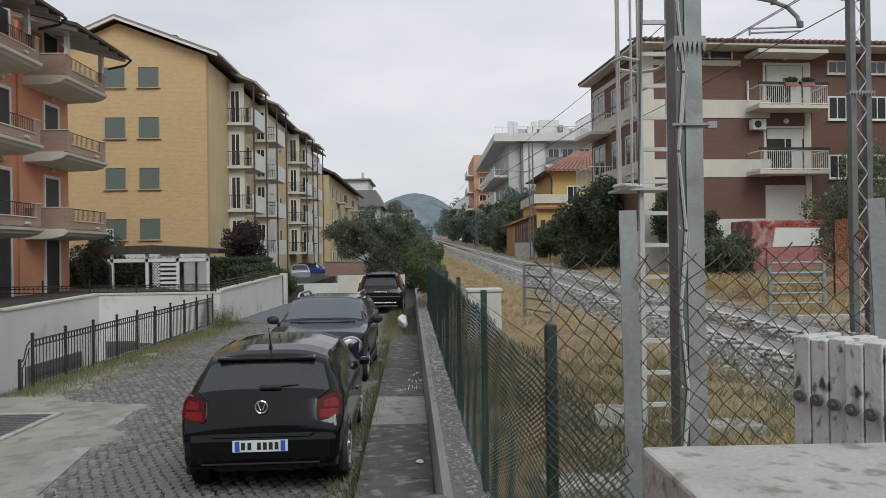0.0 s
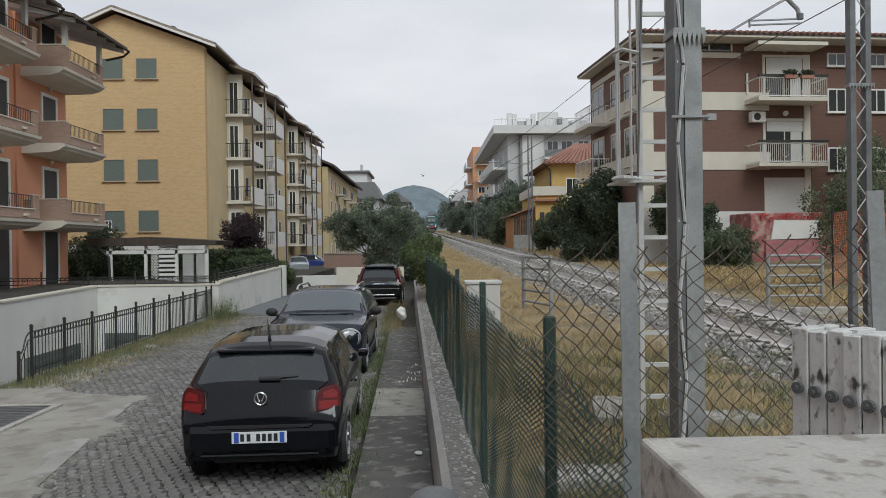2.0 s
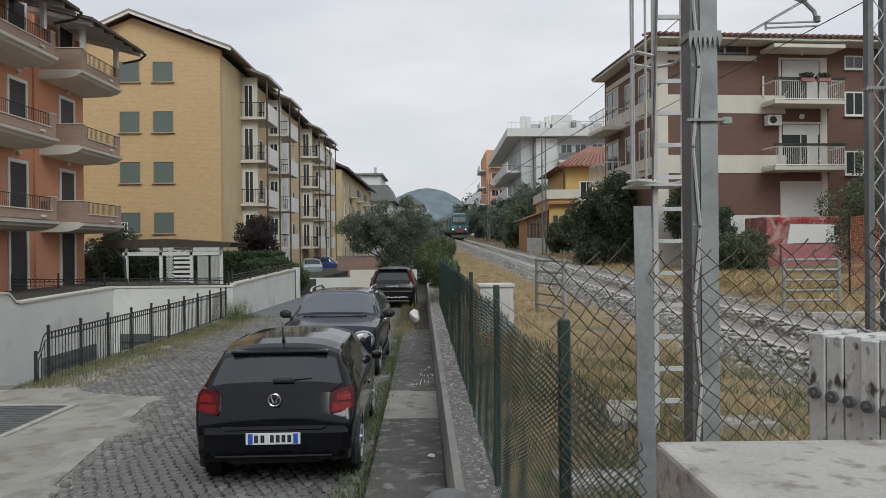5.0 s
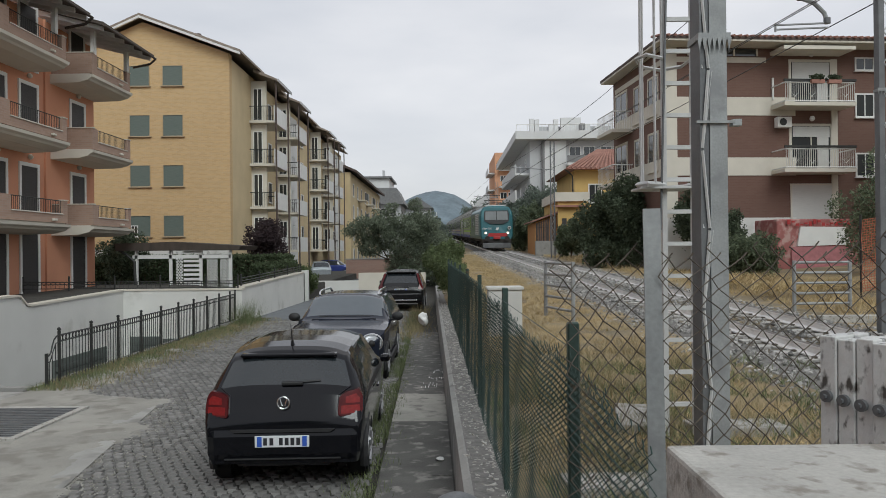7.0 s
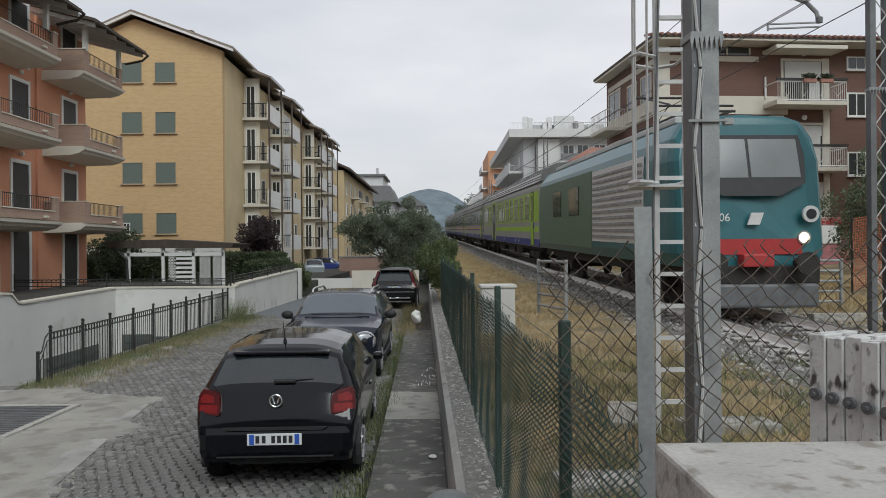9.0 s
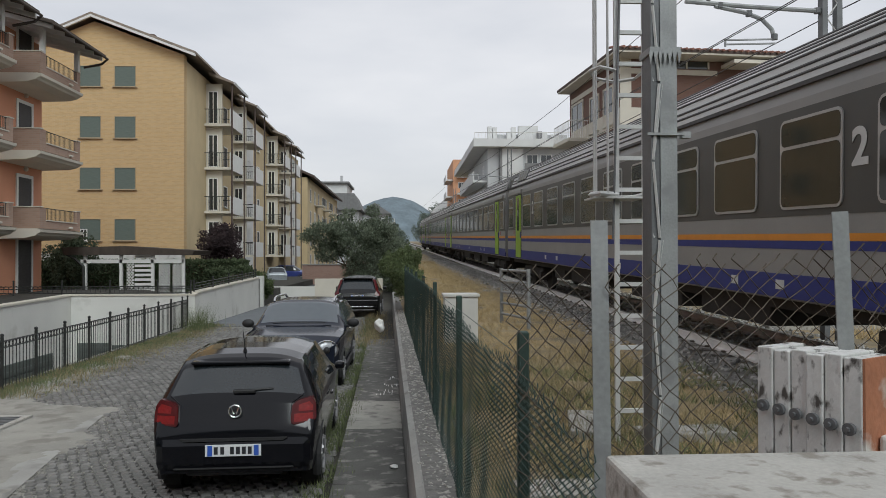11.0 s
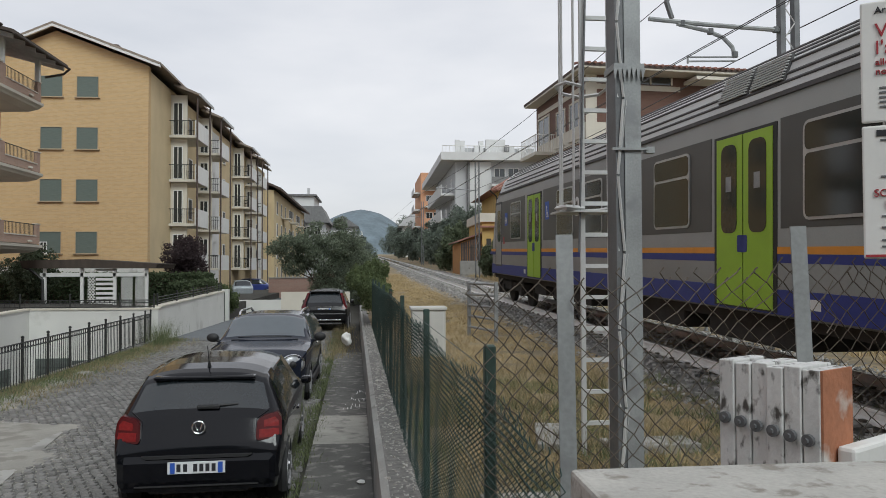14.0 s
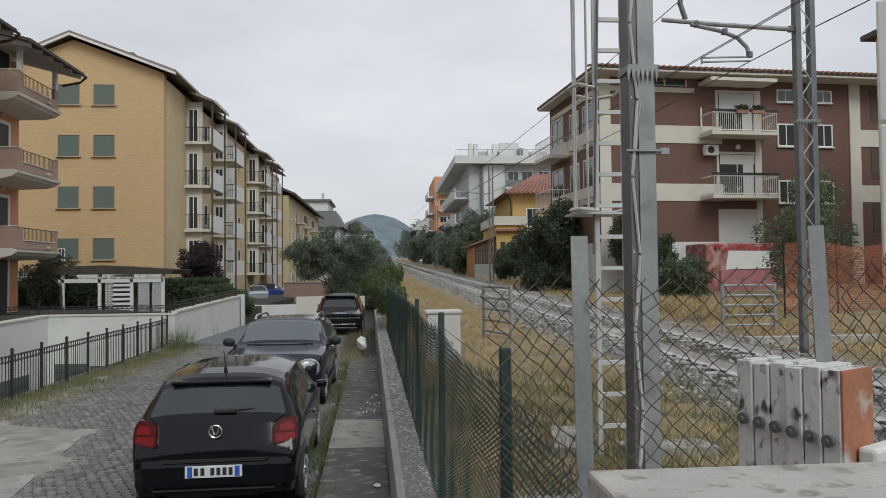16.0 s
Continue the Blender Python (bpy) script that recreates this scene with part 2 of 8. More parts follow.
RUBBER = mat("tyre_rubber", (0.018, 0.018, 0.018), 0.85, var=0.2)
BLACK_PLASTIC = mat("black_plastic", (0.02, 0.02, 0.021), 0.6, var=0.2)
CHROME = mat("chrome", (0.72, 0.72, 0.72), 0.18, metal=1.0, var=0.03, bump=0)
RIM = mat("alloy_rim", (0.42, 0.42, 0.43), 0.35, metal=0.8, var=0.1)
CAR_BLACK = mat("black_car_paint", (0.004, 0.0044, 0.0065), 0.09, var=0.1, bump=0, coat=0.0, spec=0.4)
CAR_GREY = mat("dark_grey_car_paint", (0.012, 0.016, 0.028), 0.1, metal=0.0, var=0.1, bump=0, coat=0.0)
CAR_DARK = mat("anthracite_car_paint", (0.008, 0.008, 0.009), 0.25, var=0.1, bump=0, coat=0.0)
CAR_BLUE = mat("blue_car_paint", (0.03, 0.05, 0.22), 0.3, var=0.1, bump=0, coat=0.8)
CAR_GLASS = glass_mat("tinted_car_glass", (0.022, 0.027, 0.031), 0.06)
TAIL_RED = mat("red_lamp_lens", (0.075, 0.004, 0.005), 0.15, var=0.2, scale=20, bump=0.05, spec=0.4)
TAIL_BRIGHT = mat("bright_red_lens", (0.20, 0.008, 0.008), 0.2, var=0.25, scale=40, bump=0.1, spec=0.4)
# glass with the sky's pale reflection put into its base colour
WINDSCREEN = glass_mat("sky_pale_car_glass", (0.10, 0.115, 0.13), 0.06)
LOCO_PANE = mat("locomotive_windscreen", (0.20, 0.215, 0.215), 0.12, var=0.1, scale=1.5, bump=0, spec=0.4)
TRAIN_PANE = mat("train_pane", (0.028, 0.033, 0.031), 0.08, var=0.1, bump=0, spec=0.4)
GRIT = mat("grit", (0.25, 0.24, 0.215), 0.95, var=0.2, bump=0, island=0.3)
FEATHER = mat("dark_feather", (0.07, 0.07, 0.075), 0.8, var=0.3, scale=12, bump=0)
DUST = mat("street_dust", (0.30, 0.29, 0.26), 0.95, var=0.22, scale=1.6, bump=0.35, fine=60, stain=(0.22, 0.21, 0.185), stain_at=0.58, stain_scale=3)
CONCRETE_BLOCK = mat("weathered_concrete_block", (0.36, 0.35, 0.325), 0.95, var=0.22, scale=4, bump=0.3, stain=(0.2, 0.19, 0.17), stain_at=0.58, stain_scale=7)
LEAF_STREET = leaf_mat("street_tree_leaf", (0.20, 0.235, 0.17), var=0.3, scale=2, island=0.45)
FILM = mat("green_window_film", (0.13, 0.19, 0.045), 0.25, var=0.12, scale=1.5, bump=0)
HEAD_LENS = mat("headlamp_lens", (0.42, 0.43, 0.45), 0.2, metal=0.2, var=0.15, scale=20)
PLATE = mat("number_plate", (0.70, 0.71, 0.72), 0.5, var=0.04, bump=0)
PLATE_BLUE = mat("number_plate_blue", (0.03, 0.10, 0.45), 0.5, var=0.05, bump=0)
INK = mat("black_ink", (0.02, 0.02, 0.025), 0.6, var=0.05, bump=0)
RED_INK = mat("red_ink", (0.36, 0.03, 0.04), 0.6, var=0.05, bump=0)
SIGN_WHITE = mat("sign_white", (0.72, 0.715, 0.69), 0.5, var=0.05, bump=0)
BOX_WHITE = mat("cabinet_pale", (0.54, 0.53, 0.50), 0.7, var=0.08, scale=3, bump=0.05)
NET_ORANGE = mat("orange_net", (0.38, 0.12, 0.065), 0.7, var=0.2, bump=0)
TEAL = mat("train_teal", (0.012, 0.115, 0.135), 0.4, var=0.12, scale=2, bump=0, coat=0.2)
TRAIN_GREEN = mat("train_lime", (0.30, 0.49, 0.035), 0.5, var=0.1, scale=2, bump=0)
TRAIN_GREY = mat("train_grey", (0.29, 0.29, 0.28), 0.5, var=0.1, scale=1.2, bump=0)
TRAIN_DARK = mat("train_window_band", (0.075, 0.075, 0.07), 0.45, var=0.15, scale=1.5, bump=0)
TRAIN_ROOF = mat("train_roof", (0.52, 0.525, 0.515), 0.55, var=0.15, scale=1.5, bump=0, stretch=(1, 0.2, 1))
TRAIN_RIB = mat("train_roof_groove", (0.09, 0.09, 0.09), 0.7, var=0.2)
TRAIN_BLUE = mat("train_blue", (0.022, 0.035, 0.21), 0.5, var=0.12, bump=0)
TRAIN_ORANGE = mat("train_orange", (0.68, 0.27, 0.03), 0.5, var=0.08, bump=0)
TRAIN_WHITE = mat("train_white", (0.62, 0.63, 0.62), 0.5, var=0.08, bump=0)
TRAIN_RED = mat("train_red", (0.40, 0.035, 0.035), 0.5, var=0.1, bump=0)
ALU = mat("window_aluminium", (0.46, 0.46, 0.45), 0.45, metal=0.5, var=0.08, bump=0)
UNDER = mat("train_underframe", (0.035, 0.032, 0.03), 0.9, var=0.3, scale=5)
LAMP_ON = mat("headlight_on", (1.0, 0.85, 0.62), 0.3, var=0, bump=0, emit=2.0)


# ---- building kit ----
def part(name, bm, material, parent=None, label="", smooth=False):
    me = bpy.data.meshes.new(name)
    if bm.faces:
        bmesh.ops.recalc_face_normals(bm, faces=bm.faces)
    bm.to_mesh(me)
    bm.free()
    me.materials.append(material)
    if smooth:
        me.polygons.foreach_set("use_smooth", [True] * len(me.polygons))
    ob = new(name, me)
    if parent:
        ob.parent = parent
    if label:
        tagged(ob, label)
    return ob


def raw(name, verts, faces, material, parent=None, smooth=False):
    me = bpy.data.meshes.new(name)
    me.from_pydata([tuple(map(float, v)) for v in verts], [], [tuple(map(int, f)) for f in faces])
    me.materials.append(material)
    if smooth:
        me.polygons.foreach_set("use_smooth", [True] * len(me.polygons))
    ob = new(name, me)
    if parent:
        ob.parent = parent
    return ob


def thing(name, label, category, x=0, y=0, z=0, rz=0, group="", kind=""):
    e = new(name)
    e.empty_display_size = 0.2
    e.matrix_basis = pose(x, y, z, 0, 0, rz)
    return tagged(e, label, category, group, kind)


def BM():
    return bmesh.new()


def box(bm, x0, y0, z0, x1, y1, z1, bev=0.0, m=None):
    r = bmesh.ops.create_cube(bm, size=1.0)
    vs = r["verts"]
    mm = Matrix.LocRotScale(((x0 + x1) / 2, (y0 + y1) / 2, (z0 + z1) / 2), None, (abs(x1 - x0), abs(y1 - y0), abs(z1 - z0)))
    bmesh.ops.transform(bm, matrix=(m @ mm) if m else mm, verts=vs)
    if bev:
        es = list({e for v in vs for e in v.link_edges})
        bmesh.ops.bevel(bm, geom=es, offset=bev, segments=2, affect="EDGES", profile=0.5)
    return bm


def rod(bm, p0, p1, r, seg=6, r2=None):
    p0, p1 = Vector(p0), Vector(p1)
    d = p1 - p0
    m = Matrix.Translation((p0 + p1) / 2) @ d.to_track_quat("Z", "Y").to_matrix().to_4x4()
    bmesh.ops.create_cone(bm, cap_ends=True, segments=seg, radius1=r, radius2=r if r2 is None else r2, depth=d.length, matrix=m)
    return bm


def rods(bm, pts, r, seg=6):
    """One tube bent along points; closed where it ends where it began."""
    P = [Vector(p) for p in pts]
    closed = len(P) > 3 and (P[0] - P[-1]).length < 1e-4
    if closed:
        P = P[:-1]
    n, rings, up = len(P), [], None
    for i, p in enumerate(P):
        a = P[i - 1] if i or closed else p
        b = P[(i + 1) % n] if i < n - 1 or closed else p
        d = (b - a).normalized()
        if up is None:
            up = Vector((0, 0, 1)) if abs(d.z) < 0.9 else Vector((1, 0, 0))
        s = d.cross(up).normalized()
        up = s.cross(d).normalized()
        rings.append([bm.verts.new(p + (s * math.cos(6.28318 * k / seg) + up * math.sin(6.28318 * k / seg)) * r) for k in range(seg)])
    for i in range(n if closed else n - 1):
        r0, r1 = rings[i], rings[(i + 1) % n]
        for k in range(seg):
            bm.faces.new((r0[k], r0[(k + 1) % seg], r1[(k + 1) % seg], r1[k]))
    if not closed:
        bm.faces.new(rings[0][::-1])
        bm.faces.new(rings[-1])
    return bm


def prism(bm, poly, y0, y1, axis="y"):
    """A flat outline, extruded along an axis."""
    f = {"y": lambda a, b, t: (a, t, b), "x": lambda a, b, t: (t, a, b), "z": lambda a, b, t: (a, b, t)}[axis]
    v0 = [bm.verts.new(f(a, b, y0)) for a, b in poly]
    v1 = [bm.verts.new(f(a, b, y1)) for a, b in poly]
    bm.faces.new(v0)
    bm.faces.new(v1[::-1])
    n = len(poly)
    for i in range(n):
        bm.faces.new((v0[i], v0[(i + 1) % n], v1[(i + 1) % n], v1[i]))
    return bm


def boxpart(name, dims, material, parent=None, label="", bev=0.0):
    return part(name, box(BM(), *dims, bev=bev), material, parent, label)


def lettering(name, text, size, material, parent, m, label="", weight=0.0):
    cu = bpy.data.curves.new(name, "FONT")
    cu.body, cu.size, cu.extrude, cu.offset = text, size, 0.002, weight
    cu.materials.append(material)
    tmp = bpy.data.objects.new(name, cu)
    scene.collection.objects.link(tmp)
    me = bpy.data.meshes.new_from_object(tmp.evaluated_get(bpy.context.evaluated_depsgraph_get()))
    bpy.data.objects.remove(tmp)
    ob = new(name, me)
    ob.parent = parent
    ob.matrix_basis = m
    if label:
        tagged(ob, label)
    return ob


RNG = np.random.default_rng(7)


def street_z(y):
    return -0.16 - 0.0075 * min(max(y, 0), 60)


def wall_x(y):
    return 0.21 - 0.0225 * y


def track_x(y):
    if y <= 10:
        return 6.15 - 0.04 * (y - 10)
    if y <= 70:
        return 6.15 - 0.04 * (y - 10) + 0.000167 * (y - 10) ** 2
    return 4.35 - 0.022 * (y - 70)


def track_z(y):
    return 0.43 + 0.025 * y


def blades(name, pts, heights, lean, width, material, label, category, parent=None):
    """Grass as many single leaning blades."""
    n = len(pts)
    a = RNG.uniform(0, 6.283, n)
    side = np.stack([np.cos(a), np.sin(a), np.zeros(n)], 1) * (width / 2)
    b = RNG.uniform(0, 6.283, n)
    tip = pts + np.stack([np.cos(b) * lean * heights * RNG.uniform(0.2, 1, n), np.sin(b) * lean * heights * RNG.uniform(0.2, 1, n), heights], 1)
    v = np.stack([pts - side, pts + side, tip], 1).reshape(-1, 3)
    f = np.arange(3 * n).reshape(-1, 3)
    return tagged(raw(name, v, f, material, parent), label, category, kind="stuff")


def leaves(n, blobs, size):
    """Corners of n small leaf quads, spread in the shells of ellipsoids (x, y, z, rx, ry, rz)."""
    blobs = np.array(blobs, float)
    w = blobs[:, 3] * blobs[:, 4] * blobs[:, 5]
    k = RNG.choice(len(blobs), n, p=w / w.sum())
    d = RNG.normal(size=(n, 3))
    d /= np.linalg.norm(d, axis=1)[:, None]
    r = RNG.uniform(0.35, 1.0, n) ** 0.5
    r *= 1 + 0.18 * np.sin(d[:, 0] * 7 + k) * np.sin(d[:, 2] * 6 + 2 * k) + RNG.normal(0, 0.13, n)
    c = blobs[k, :3] + d * blobs[k, 3:6] * r[:, None]
    u = RNG.normal(size=(n, 3))
    u /= np.linalg.norm(u, axis=1)[:, None]
    t = np.cross(u, RNG.normal(size=(n, 3)))
    t /= np.linalg.norm(t, axis=1)[:, None]
    s = (size * RNG.uniform(0.6, 1.4, n))[:, None]
    v = np.stack([c - u * s, c + t * s * 0.5, c + u * s, c - t * s * 0.5], 1).reshape(-1, 3)
    return v, np.arange(4 * n).reshape(-1, 4)


def tree(name, label, category, x, y, z, blobs, n, size, material, trunk_r=0.12, limbs=6, group=""):
    e = thing(name, label, category, x, y, z, group=group)
    bl = np.array(blobs, float)
    top = bl[:, 2].mean()
    bm = BM()
    rod(bm, (0, 0, -0.2), (0.05, 0, top * 0.55), trunk_r, 8, trunk_r * 0.7)
    rod(bm, (0.05, 0, top * 0.55), (0, 0, top * 1.1), trunk_r * 0.7, 7, trunk_r * 0.25)
    part("trunk", bm, BARK, e)
    for i in range(limbs):
        b = bl[i % len(bl)]
        bm = BM()
        rod(bm, (0.03, 0, top * (0.35 + 0.06 * i)), (b[0] + RNG.normal(0, 0.2), b[1], b[2]), trunk_r * 0.4, 5, trunk_r * 0.1)
        part("limb", bm, BARK, e)
    sub = []
    for b in bl:
        sub.append(tuple(b[:3]) + tuple(b[3:] * 0.78))
        for k in range(7):
            d = RNG.normal(size=3)
            d[2] = abs(d[2]) * 0.8 - 0.15
            d /= np.linalg.norm(d)
            q = RNG.uniform(0.2, 0.4)
            sub.append(tuple(b[:3] + d * b[3:] * RNG.uniform(0.85, 1.28)) + tuple(b[3:] * q))
    v, f = leaves(int(n * 1.3), sub, size * 0.85)
    raw("crown", v, f, material, e)
    return e


# ---- ground: one sheet from the street up to the railway bank and out to the horizon ----
PIT = (-11.42, -7.55, 13.3, 26.25)


def ground_z(x, y):
    if y < 13.3 or x > PIT[1] + 0.005:
        base = street_z(y) + 0.4 * min(max((y - 46) / 12, 0), 1)
        return base - 0.03
    if PIT[0] - 0.005 < x < PIT[1] + 0.005 and y < PIT[3]:
        return -2.6
    return 0.72 if x < PIT[0] + 0.01 and y < 34 else 0.25


def bank_z(y):
    return track_z(min(y, 330)) - 0.24


def build_ground():
    ys = [-250, -120, -60, -30, -12, -6, -3, -1, 0.5, 1.6, 1.62, 3, 5, 7, 9, 11, 12.5, 13.29, 13.31, 15, 17, 20, 23, 26.24, 26.26, 30, 33.99, 34.01, 38, 42, 48, 56, 66, 80, 100, 125, 150, 180, 220, 270, 330, 500, 900, 2500]
    left = [-900, -300, -120, -60, -30, -18, PIT[0] - 0.01, PIT[0], PIT[1], PIT[1] + 0.01, -6, -4.5, -3, -1.7]
    rows = []
    for y in ys:
        yc = min(max(y, -30), 150)
        row = []
        for x in left:
            row.append((x, y, ground_z(x, y)))
        w = wall_x(min(max(y, 1), 45))
        zs = ground_z(-1, y)
        if y < 1.61:
            zs = bank_z(1.6)
            row = [(x, yy, z if x < -4 else zs) for x, yy, z in row]
        row += [(w - 0.02, y, zs), (w + 0.2, y, zs), (w + 0.22, y, min(bank_z(y), 0.38) if y < 45 else bank_z(y)), (w + 0.75, y, min(bank_z(y), 0.42 + 0.01 * max(y, 0)) if y < 45 else bank_z(y))]
        for dx in (-2.6, -1.2, 1.2, 3.0, 5.0):
            row.append((track_x(yc) + dx, y, bank_z(y) + (0.05 if abs(dx) < 2 else 0)))
        row += [(x, y, bank_z(y) + (0.4 if x < 40 else 0)) for x in (18, 40, 120, 300, 900)]
        rows.append(row)
    n = len(rows[0])
    v = [p for r in rows for p in r]
    f = [(i * n + j, i * n + j + 1, (i + 1) * n + j + 1, (i + 1) * n + j) for i in range(len(rows) - 1) for j in range(n - 1)]
    g = raw("ground", v, f, JOINT)
    g.data.materials.append(DIRT)
    for p in g.data.polygons:
        j = p.index % (n - 1)
        if j >= len(left) + 1:
            p.material_index = 1
    tagged(g, "dusty ground falling from railway bank to street", "ground", kind="structure")


build_ground()


# ---- street surfaces ----
def slab(name, corners, z_of, thick, material, label, category, lift=0.0):
    bm = BM()
    top = [bm.verts.new((x, y, z_of(y) + lift)) for x, y in corners]
    bot = [bm.verts.new((x, y, z_of(y) + lift - thick)) for x, y in corners]
    bm.faces.new(top)
    bm.faces.new(bot[::-1])
    n = len(corners)
    for i in range(n):
        bm.faces.new((top[i], bot[i], bot[(i + 1) % n], top[(i + 1) % n]))
    return tagged(part(name, bm, material), label, category, kind="structure")


slab("pavement_apron", [(-14, 1.7), (-3.3, 1.7), (-3.6, 5.0), (-3.85, 7.3), (-4.13, 9.0), (-4.6, 12.0), (-5.5, 12.4), (-7.4, 12.9), (-14, 12.9)], street_z, 0.2, APRON, "pale worn concrete apron beside the cobbled street", "pavement", 0.012)
slab("road_drive", [(-7.25, 27.0), (-5.3, 27.0), (-5.9, 39.0), (-7.25, 39.0)], street_z, 0.1, DRIVE, "blue-grey asphalt drive strip along the white wall", "drive", 0.03)
slab("kerb_drive", [(-5.3, 27.0), (-5.12, 27.0), (-5.72, 39.0), (-5.9, 39.0)], street_z, 0.1, CONCRETE_LIGHT, "pale concrete edge of the drive", "kerb", 0.045)
slab("road_far", [(-30, 58), (-2.2, 58), (-2.2, 130), (-30, 130)], lambda y: ground_z(-6, y) + 0.03, 0.1, ASPHALT, "grey asphalt of the far street", "road", 0.02)


def drain_grate():
    e = thing("drain_grate", "grey steel drain grating set in the concrete apron", "grating", -7.0, 10.4, street_z(10.4) + 0.016)
    bm = BM()
    for a in ((-1.5, -1.0, 1.5, -0.9), (-1.5, 0.9, 1.5, 1.0), (-1.5, -0.9, -1.4, 0.9), (1.4, -0.9, 1.5, 0.9)):
        box(bm, a[0], a[1], 0, a[2], a[3], 0.035)
    part("frame", bm, CONCRETE_LIGHT, e)
    for i in range(17):
        y = -0.88 + i * 0.108
        boxpart("bar", (-1.4, y, 0.004, 1.4, y + 0.06, 0.03), GALV_DARK, e)
    boxpart("pan", (-1.4, -0.9, -0.02, 1.4, 0.9, 0.003), DARK_METAL, e)


drain_grate()

# concrete walkway in sections along the low wall
WALK = thing("pavement_walkway", "weathered concrete walkway beside the low wall", "walkway", kind="structure")
for y0, y1, m in ((1.7, 5.2, WALK_LIGHT), (5.2, 7.6, WALK_DARK), (7.6, 10.1, WALK_DARK), (10.1, 12.1, WALK_LIGHT), (12.1, 15.5, WALK_DARK), (15.5, 18.9, WALK_DARK), (18.9, 21.8, WALK_DARK)):
    bm = BM()
    cs = [(wall_x(y0) - 0.76, y0), (wall_x(y0) - 0.005, y0), (wall_x(y1) - 0.005, y1 - 0.012), (wall_x(y1) - 0.76, y1 - 0.012)]
    top = [bm.verts.new((x, y, street_z(y) + 0.07)) for x, y in cs]
    bot = [bm.verts.new((x, y, street_z(y) - 0.1)) for x, y in cs]
    bm.faces.new(top)
    for i in range(4):
        bm.faces.new((top[i], bot[i], bot[(i + 1) % 4], top[(i + 1) % 4]))
    part("slab", bm, m, WALK)


# low wall that carries the green fence
def low_wall():
    e = thing("wall_low", "low grey concrete wall with a rough top under the green fence", "wall", kind="structure")
    ys = [1.7, 4.5, 7.5, 10.5, 13.5, 16.5, 19.5, 22.5, 25.5, 30, 36]
    for y0, y1 in zip(ys, ys[1:]):
        y1 -= 0.006
        bm = BM()
        for y in (y0, y1):
            x, zb = wall_x(y), street_z(y)
            for p in ((x, zb - 0.2), (x + 0.01, 0.40), (x + 0.06, 0.42), (x + 0.36, 0.41), (x + 0.38, zb - 0.2)):
                bm.verts.new((p[0], y, p[1]))
        vs = list(bm.verts)
        bm.faces.new(vs[:5])
        bm.faces.new(vs[5:][::-1])
        for i in range(5):
            bm.faces.new((vs[i], vs[(i + 1) % 5], vs[5 + (i + 1) % 5], vs[5 + i]))
        part("wall_section", bm, CONCRETE, e)
        bm = BM()
        va = [bm.verts.new((wall_x(y) + dx, y, 0.424 - (0.008 if dx > 0.3 else 0))) for y, dx in ((y0, 0.075), (y0, 0.355), (y1, 0.355), (y1, 0.075))]
        bm.faces.new(va)
        vb = [bm.verts.new((v.co.x, v.co.y, 0.40)) for v in va]
        for i in range(4):
            bm.faces.new((va[i], vb[i], vb[(i + 1) % 4], va[(i + 1) % 4]))
        part("wall_top", bm, PEBBLE, e, "dark pebbled wall top")
    n = 2600
    y = RNG.uniform(1.8, 24, n)
    pts = np.stack([np.array([wall_x(a) for a in y]) + RNG.uniform(0.07, 0.36, n), y, np.full(n, 0.41)], 1)
    v, f = stones(pts, 0.012, 0.03)
    tagged(raw("gravel", v, f, CONCRETE_LIGHT, e), kind="stuff")


def stones(pts, lo, hi):
    """Many small irregular stones: squashed, turned octahedra."""
    n = len(pts)
    base = np.array([(1, 0, 0), (-1, 0, 0), (0, 1, 0), (0, -1, 0), (0, 0, 1), (0, 0, -1)], float)
    fc = np.array([(0, 2, 4), (2, 1, 4), (1, 3, 4), (3, 0, 4), (2, 0, 5), (1, 2, 5), (3, 1, 5), (0, 3, 5)])
    s = RNG.uniform(lo, hi, (n, 1, 1)) * RNG.uniform(0.6, 1.3, (n, 1, 3))
    q = RNG.normal(size=(n, 4))
    q /= np.linalg.norm(q, axis=1)[:, None]
    w, x, y, z = q.T
    R = np.stack([1 - 2 * (y * y + z * z), 2 * (x * y - z * w), 2 * (x * z + y * w), 2 * (x * y + z * w), 1 - 2 * (x * x + z * z), 2 * (y * z - x * w), 2 * (x * z - y * w), 2 * (y * z + x * w), 1 - 2 * (x * x + y * y)], 1).reshape(n, 3, 3)
    v = np.einsum("nij,nkj->nki", R, base[None] * s * RNG.uniform(0.75, 1.2, (n, 6, 1))) + pts[:, None]
    f = fc[None] + 6 * np.arange(n)[:, None, None]
    return v.reshape(-1, 3), f.reshape(-1, 3)


low_wall()


